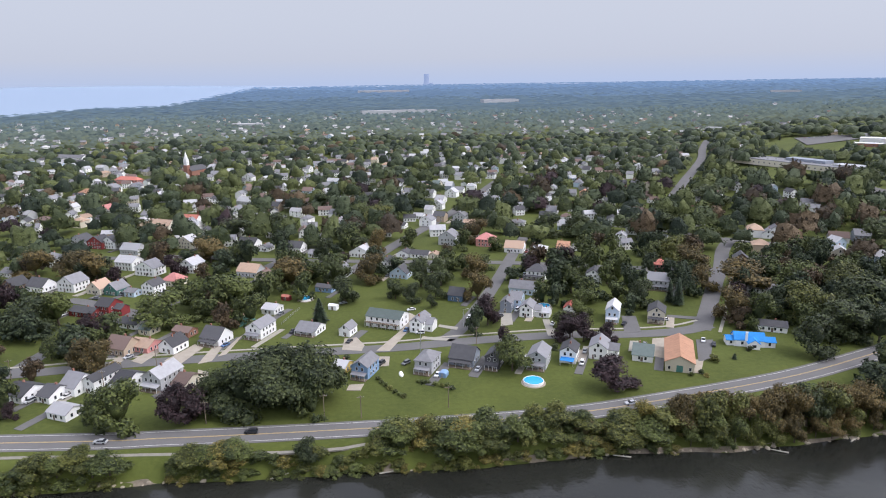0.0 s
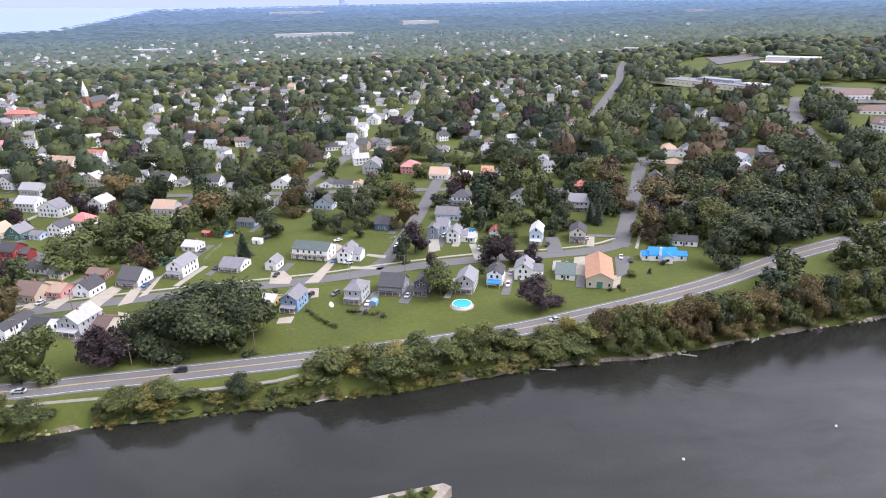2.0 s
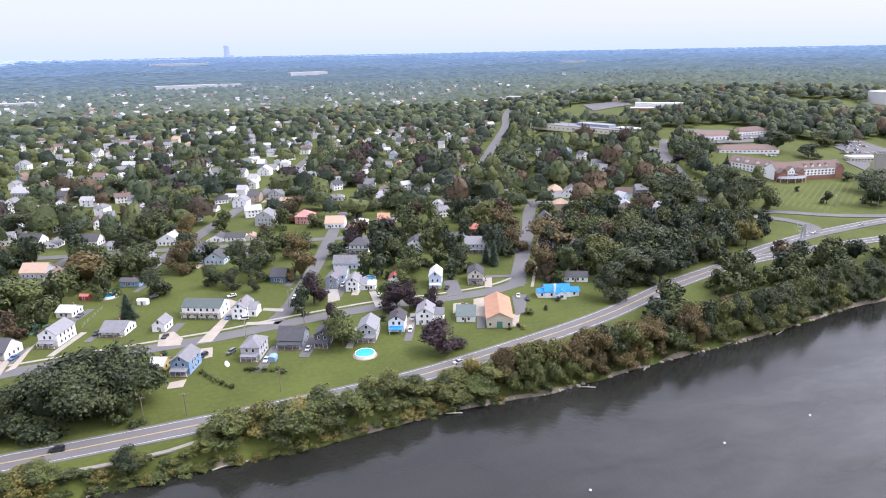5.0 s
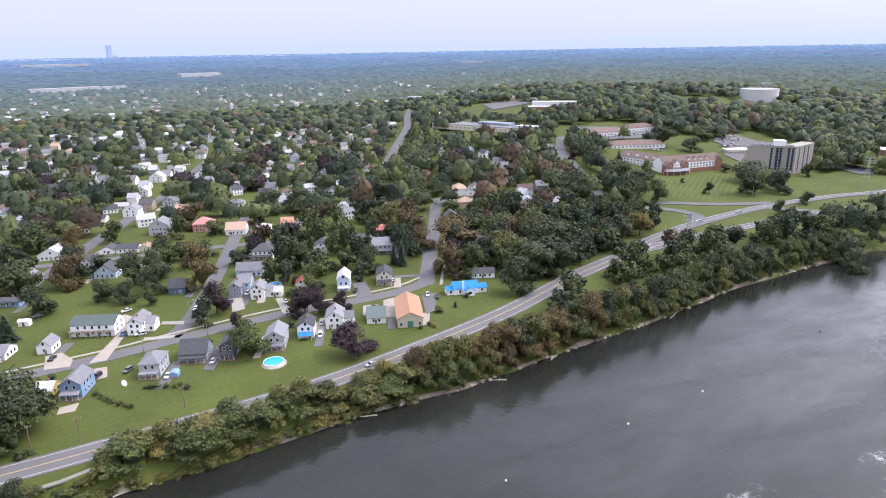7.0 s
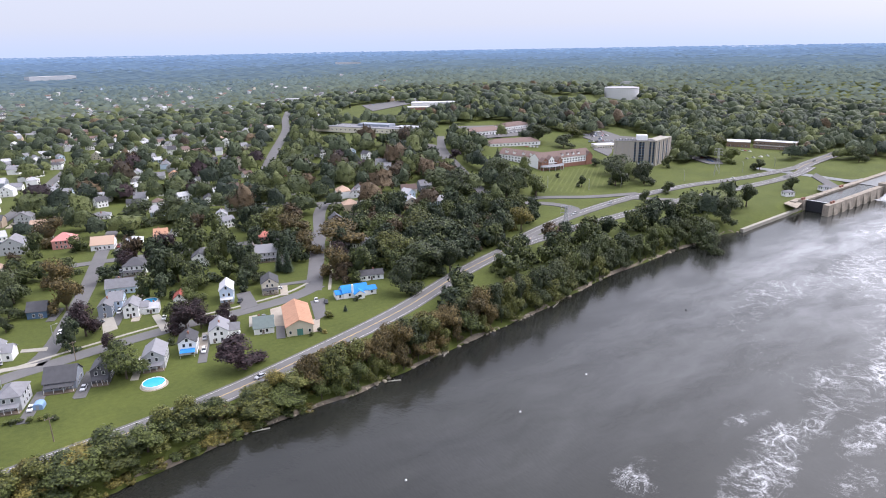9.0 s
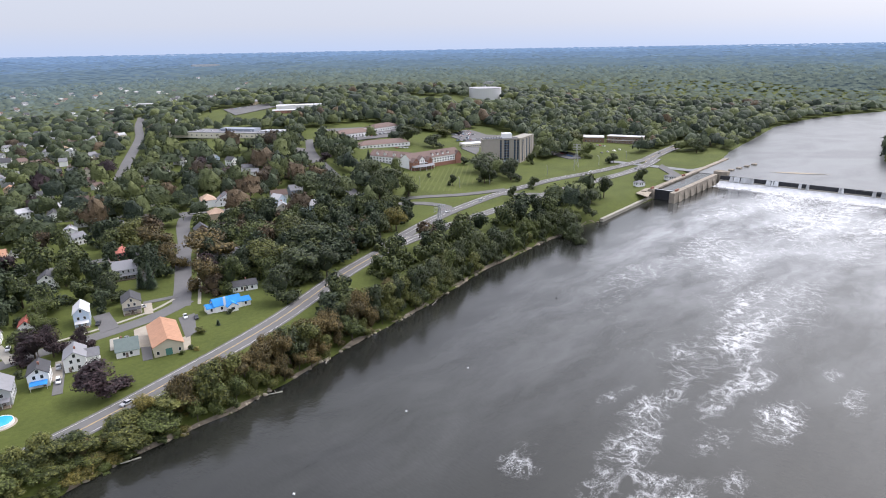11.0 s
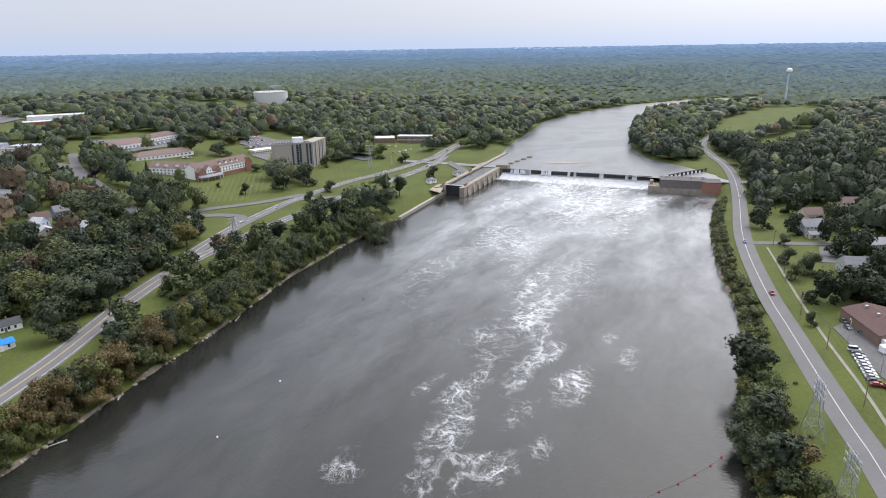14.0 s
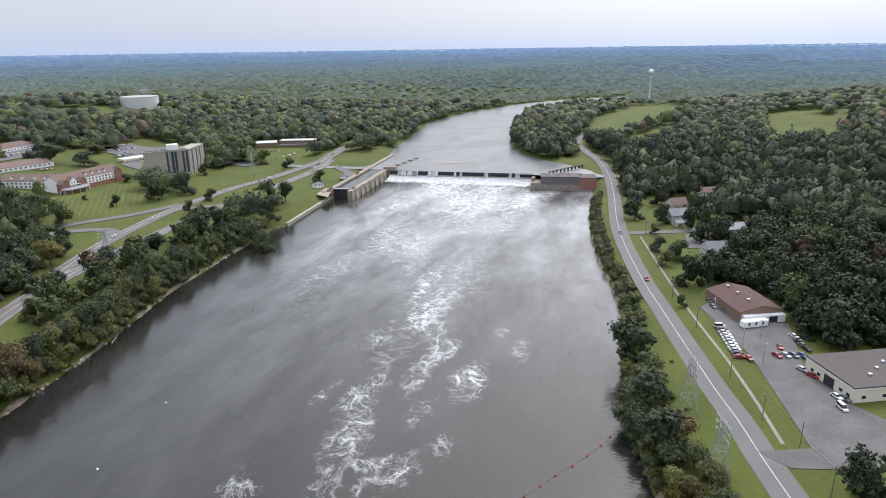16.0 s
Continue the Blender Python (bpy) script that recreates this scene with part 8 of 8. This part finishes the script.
for x, y, h in ((462, -36, 7), (450, -54, 9), (488, -63, 12), (502, -60, 13), (530, -64, 14), (420, -57, 8), (520, -36, 8), (545, -48, 12), (470, -66, 11), (425, -70, 12)):
    tree(x, y, h, "dark" if h > 9 else "green", 1.1, "beside houses")
x = 118.0
while x < 560:
    for d in (1.0, 4.5) if x < 262 else (3.0, 7.0):
        h = rnd.uniform(4.0, 8.0) if x < 262 else rnd.uniform(3.5, 6.8)
        kind = "yellow" if x < 190 and rnd.random() < 0.2 else rnd.choice(["dark", "green", "green", "olive", "olive"])
        bank_tree(x + rnd.uniform(-2, 2), "s", d, h, kind, 1.25)
    x += rnd.uniform(5.2, 6.8)

# the trees of town, wood and distance
near, groups = [], {"town": [], "wood": [], "far": []}
rg = np.random.RandomState(8)


def sow(r0, r1, step, keep):
    lim = r1 + step
    for gx in np.arange(-lim, lim, step):
        for gy in np.arange(-lim, lim, step):
            px, py = gx + rg.uniform(-0.42, 0.42) * step, gy + rg.uniform(-0.42, 0.42) * step
            r, az = math.hypot(px, py), math.degrees(math.atan2(px, py))
            if r0 <= r < r1 and -40 < az < 114 and rg.rand() < wooded(px, py) and free(px, py):
                keep.append((px, py, step))


sow(150, 480, 9.5, near)
sow(480, 1050, 11.0, groups["town"])
sow(1050, 1400, 15.0, groups["wood"])
sow(1400, 2400, 17.5, groups["far"])
sow(2400, 4850, 36.0, groups["far"])
spots = {}
for tx, ty, _ in TREES:
    spots.setdefault((int(tx // 8), int(ty // 8)), []).append((tx, ty))
close = []
for px, py, s in near:
    c = (int(px // 8), int(py // 8))
    if any((px - a) ** 2 + (py - b) ** 2 < 36 for i in (-1, 0, 1) for j in (-1, 0, 1) for a, b in spots.get((c[0] + i, c[1] + j), ())):
        continue
    close.append((px, py, s))
close = [p for p in close if not (p[0] < 330 and -62 < p[1] < 30)]
close.sort(key=lambda p: math.hypot(p[0], p[1]))
singles = max(0, 300 - sum(w == "tree" for _, _, w in TREES))
for px, py, s in close[:singles]:
    tree(px, py, rg.uniform(10, 16) if py > 30 else rg.uniform(14, 19), "dark" if py < 30 else rg.choice(["green", "dark", "dark", "green", "olive", "brown", "purple", "needle"], p=[0.3, 0.22, 0.13, 0.1, 0.1, 0.08, 0.03, 0.04]), where="between houses and streets")
rest = close[singles:] + EXTRA


def canopy(name, spots_in, sub, mats, label, cut, size=(4.6, 7.6), category="woodland", forms=None):
    """Very many crowns as one mesh, each a closed lobed form of its own."""
    forms = forms or [lumpy(sub, k + 1, 0.30, cut) for k in range(9)]
    V, F, MI, o = [], [], [], 0
    for k, (px, py, s) in enumerate(spots_in):
        v, f = forms[rg.randint(9)]
        w = rg.uniform(*size) * (s / 12.5 if s > 20 else s / 11.5 if s > 12 else 1)
        h = w * rg.uniform(0.85, 1.45) * (0.26 if s > 34 else 0.85 if s > 12 else 1)
        a = rg.uniform(0, math.tau)
        c, q = math.cos(a), math.sin(a)
        p = v @ np.array([[c, q, 0], [-q, c, 0], [0, 0, 1]]) * [w * rg.uniform(0.85, 1.15), w, h]
        V.append(p + [px, py, land(px, py) + (h * 0.62 + 0.8 if s < 16 else -h * 0.05)])
        F.append(f + o)
        o += len(v)
        MI.append(np.full(len(f), rg.choice(len(mats), p=[m[1] for m in mats])))
    V, F, MI = np.concatenate(V), np.concatenate(F), np.concatenate(MI)
    me = bpy.data.meshes.new(name)
    me.vertices.add(len(V))
    me.vertices.foreach_set("co", V.ravel())
    me.loops.add(F.size)
    me.loops.foreach_set("vertex_index", F.ravel().astype(np.int32))
    me.polygons.add(len(F))
    me.polygons.foreach_set("loop_start", np.arange(0, F.size, 3, dtype=np.int32))
    for m, _ in mats:
        me.materials.append(m)
    me.polygons.foreach_set("material_index", MI.astype(np.int32))
    me.update(calc_edges=True)
    me.validate()
    return tagged(new(name, me), label, category, kind="stuff")


def canopy_leaf(name, a, b):
    return mat(name, b, 0.62, col2=a, scale=0.12, fine=1.4, island=0.8, spec=0.2, bump=1.0, bscale=0.7, relief=1.3)


M["canopy_green"] = canopy_leaf("canopy_green", (0.031, 0.044, 0.018), (0.112, 0.131, 0.045))
M["canopy_dark"] = canopy_leaf("canopy_dark", (0.020, 0.031, 0.019), (0.068, 0.088, 0.044))
M["canopy_brown"] = canopy_leaf("canopy_brown", (0.040, 0.031, 0.020), (0.112, 0.080, 0.044))
M["canopy_purple"] = canopy_leaf("canopy_purple", (0.022, 0.015, 0.018), (0.050, 0.032, 0.034))
TOWN_MIX = [(M["canopy_green"], 0.50), (M["canopy_dark"], 0.37), (M["canopy_brown"], 0.10), (M["canopy_purple"], 0.03)]
WOOD_MIX = [(M["canopy_green"], 0.36), (M["canopy_dark"], 0.61), (M["canopy_brown"], 0.03)]
LIGHT = []
for k in range(9):
    me = crown_mesh("crown", M["leaf_green"], 60 + k, 620, 1.0, 0.0, 9, 1.55)
    me.calc_loop_triangles()
    lv = np.array([v.co[:] for v in me.vertices])
    LIGHT.append(((lv - [0, 0, 0.45]) * [2.3, 2.3, 2.0], np.array([t.vertices[:] for t in me.loop_triangles])))
    bpy.data.meshes.remove(me)


def shaggy(seed, sprays, cut):
    """A crown of radius about 1: a lobed heart under ragged sprays of leaves."""
    rs = np.random.RandomState(seed)
    v, f = lumpy(2, seed, 0.42, cut)
    used = np.unique(f)
    tri = []
    for _ in range(sprays):
        q = v[used[rs.randint(len(used))]] * rs.uniform(0.98, 1.12) + rs.normal(size=3) * 0.07
        n = rs.normal(size=3) * 0.7 + q
        n /= np.linalg.norm(n)
        u = np.cross(n, rs.normal(size=3))
        u /= np.linalg.norm(u)
        w = np.cross(n, u)
        s = rs.uniform(0.04, 0.10)
        tri += [q - u * s - w * s * 0.6, q + u * s * 1.1 - w * s * 0.4, q + w * s * 1.1 + n * s * 0.3]
    return np.concatenate([v, np.array(tri)]), np.concatenate([f, len(v) + np.arange(3 * sprays).reshape(-1, 3)])


FULL = [shaggy(90 + k, 420, -0.35) for k in range(9)]
THIN = [shaggy(120 + k, 130, -0.3) for k in range(9)]
MID = [shaggy(150 + k, 330, -0.3) for k in range(9)]
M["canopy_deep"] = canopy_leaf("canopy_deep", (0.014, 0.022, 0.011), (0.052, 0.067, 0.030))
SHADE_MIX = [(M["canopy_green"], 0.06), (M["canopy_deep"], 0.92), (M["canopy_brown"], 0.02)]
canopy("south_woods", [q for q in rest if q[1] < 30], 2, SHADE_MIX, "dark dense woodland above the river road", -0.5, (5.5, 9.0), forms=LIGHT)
rest = [q for q in rest if q[1] >= 30]
canopy("town_trees", rest, 2, TOWN_MIX, "leafy green and brown trees between the houses", -0.5, (5.2, 8.8), forms=LIGHT)
def in_town(p):
    return math.degrees(math.atan2(p[0], p[1])) < 34


middle = [p for p in groups["town"] if math.hypot(p[0], p[1]) < 800]
beyond = [p for p in groups["town"] if math.hypot(p[0], p[1]) >= 800]
canopy("town_woods", [p for p in middle if in_town(p)], 3, TOWN_MIX, "leafy tree tops over the farther streets", -0.35, (5.2, 9.6), forms=FULL)
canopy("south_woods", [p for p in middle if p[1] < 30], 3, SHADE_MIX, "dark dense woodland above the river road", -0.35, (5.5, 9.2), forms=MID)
canopy("hill_woods", [p for p in middle if not in_town(p) and p[1] >= 30], 3, WOOD_MIX, "dense green woodland on the hills", -0.35, (5.0, 8.6), forms=FULL)
canopy("far_trees", beyond, 2, WOOD_MIX, "dense tree tops over far streets and hills", -0.35, (4.6, 8.2), forms=THIN)
canopy("far_woods", groups["wood"], 2, WOOD_MIX, "continuous green woodland toward the distance", -0.3)


# distant crowns get the emissive haze colour of their band
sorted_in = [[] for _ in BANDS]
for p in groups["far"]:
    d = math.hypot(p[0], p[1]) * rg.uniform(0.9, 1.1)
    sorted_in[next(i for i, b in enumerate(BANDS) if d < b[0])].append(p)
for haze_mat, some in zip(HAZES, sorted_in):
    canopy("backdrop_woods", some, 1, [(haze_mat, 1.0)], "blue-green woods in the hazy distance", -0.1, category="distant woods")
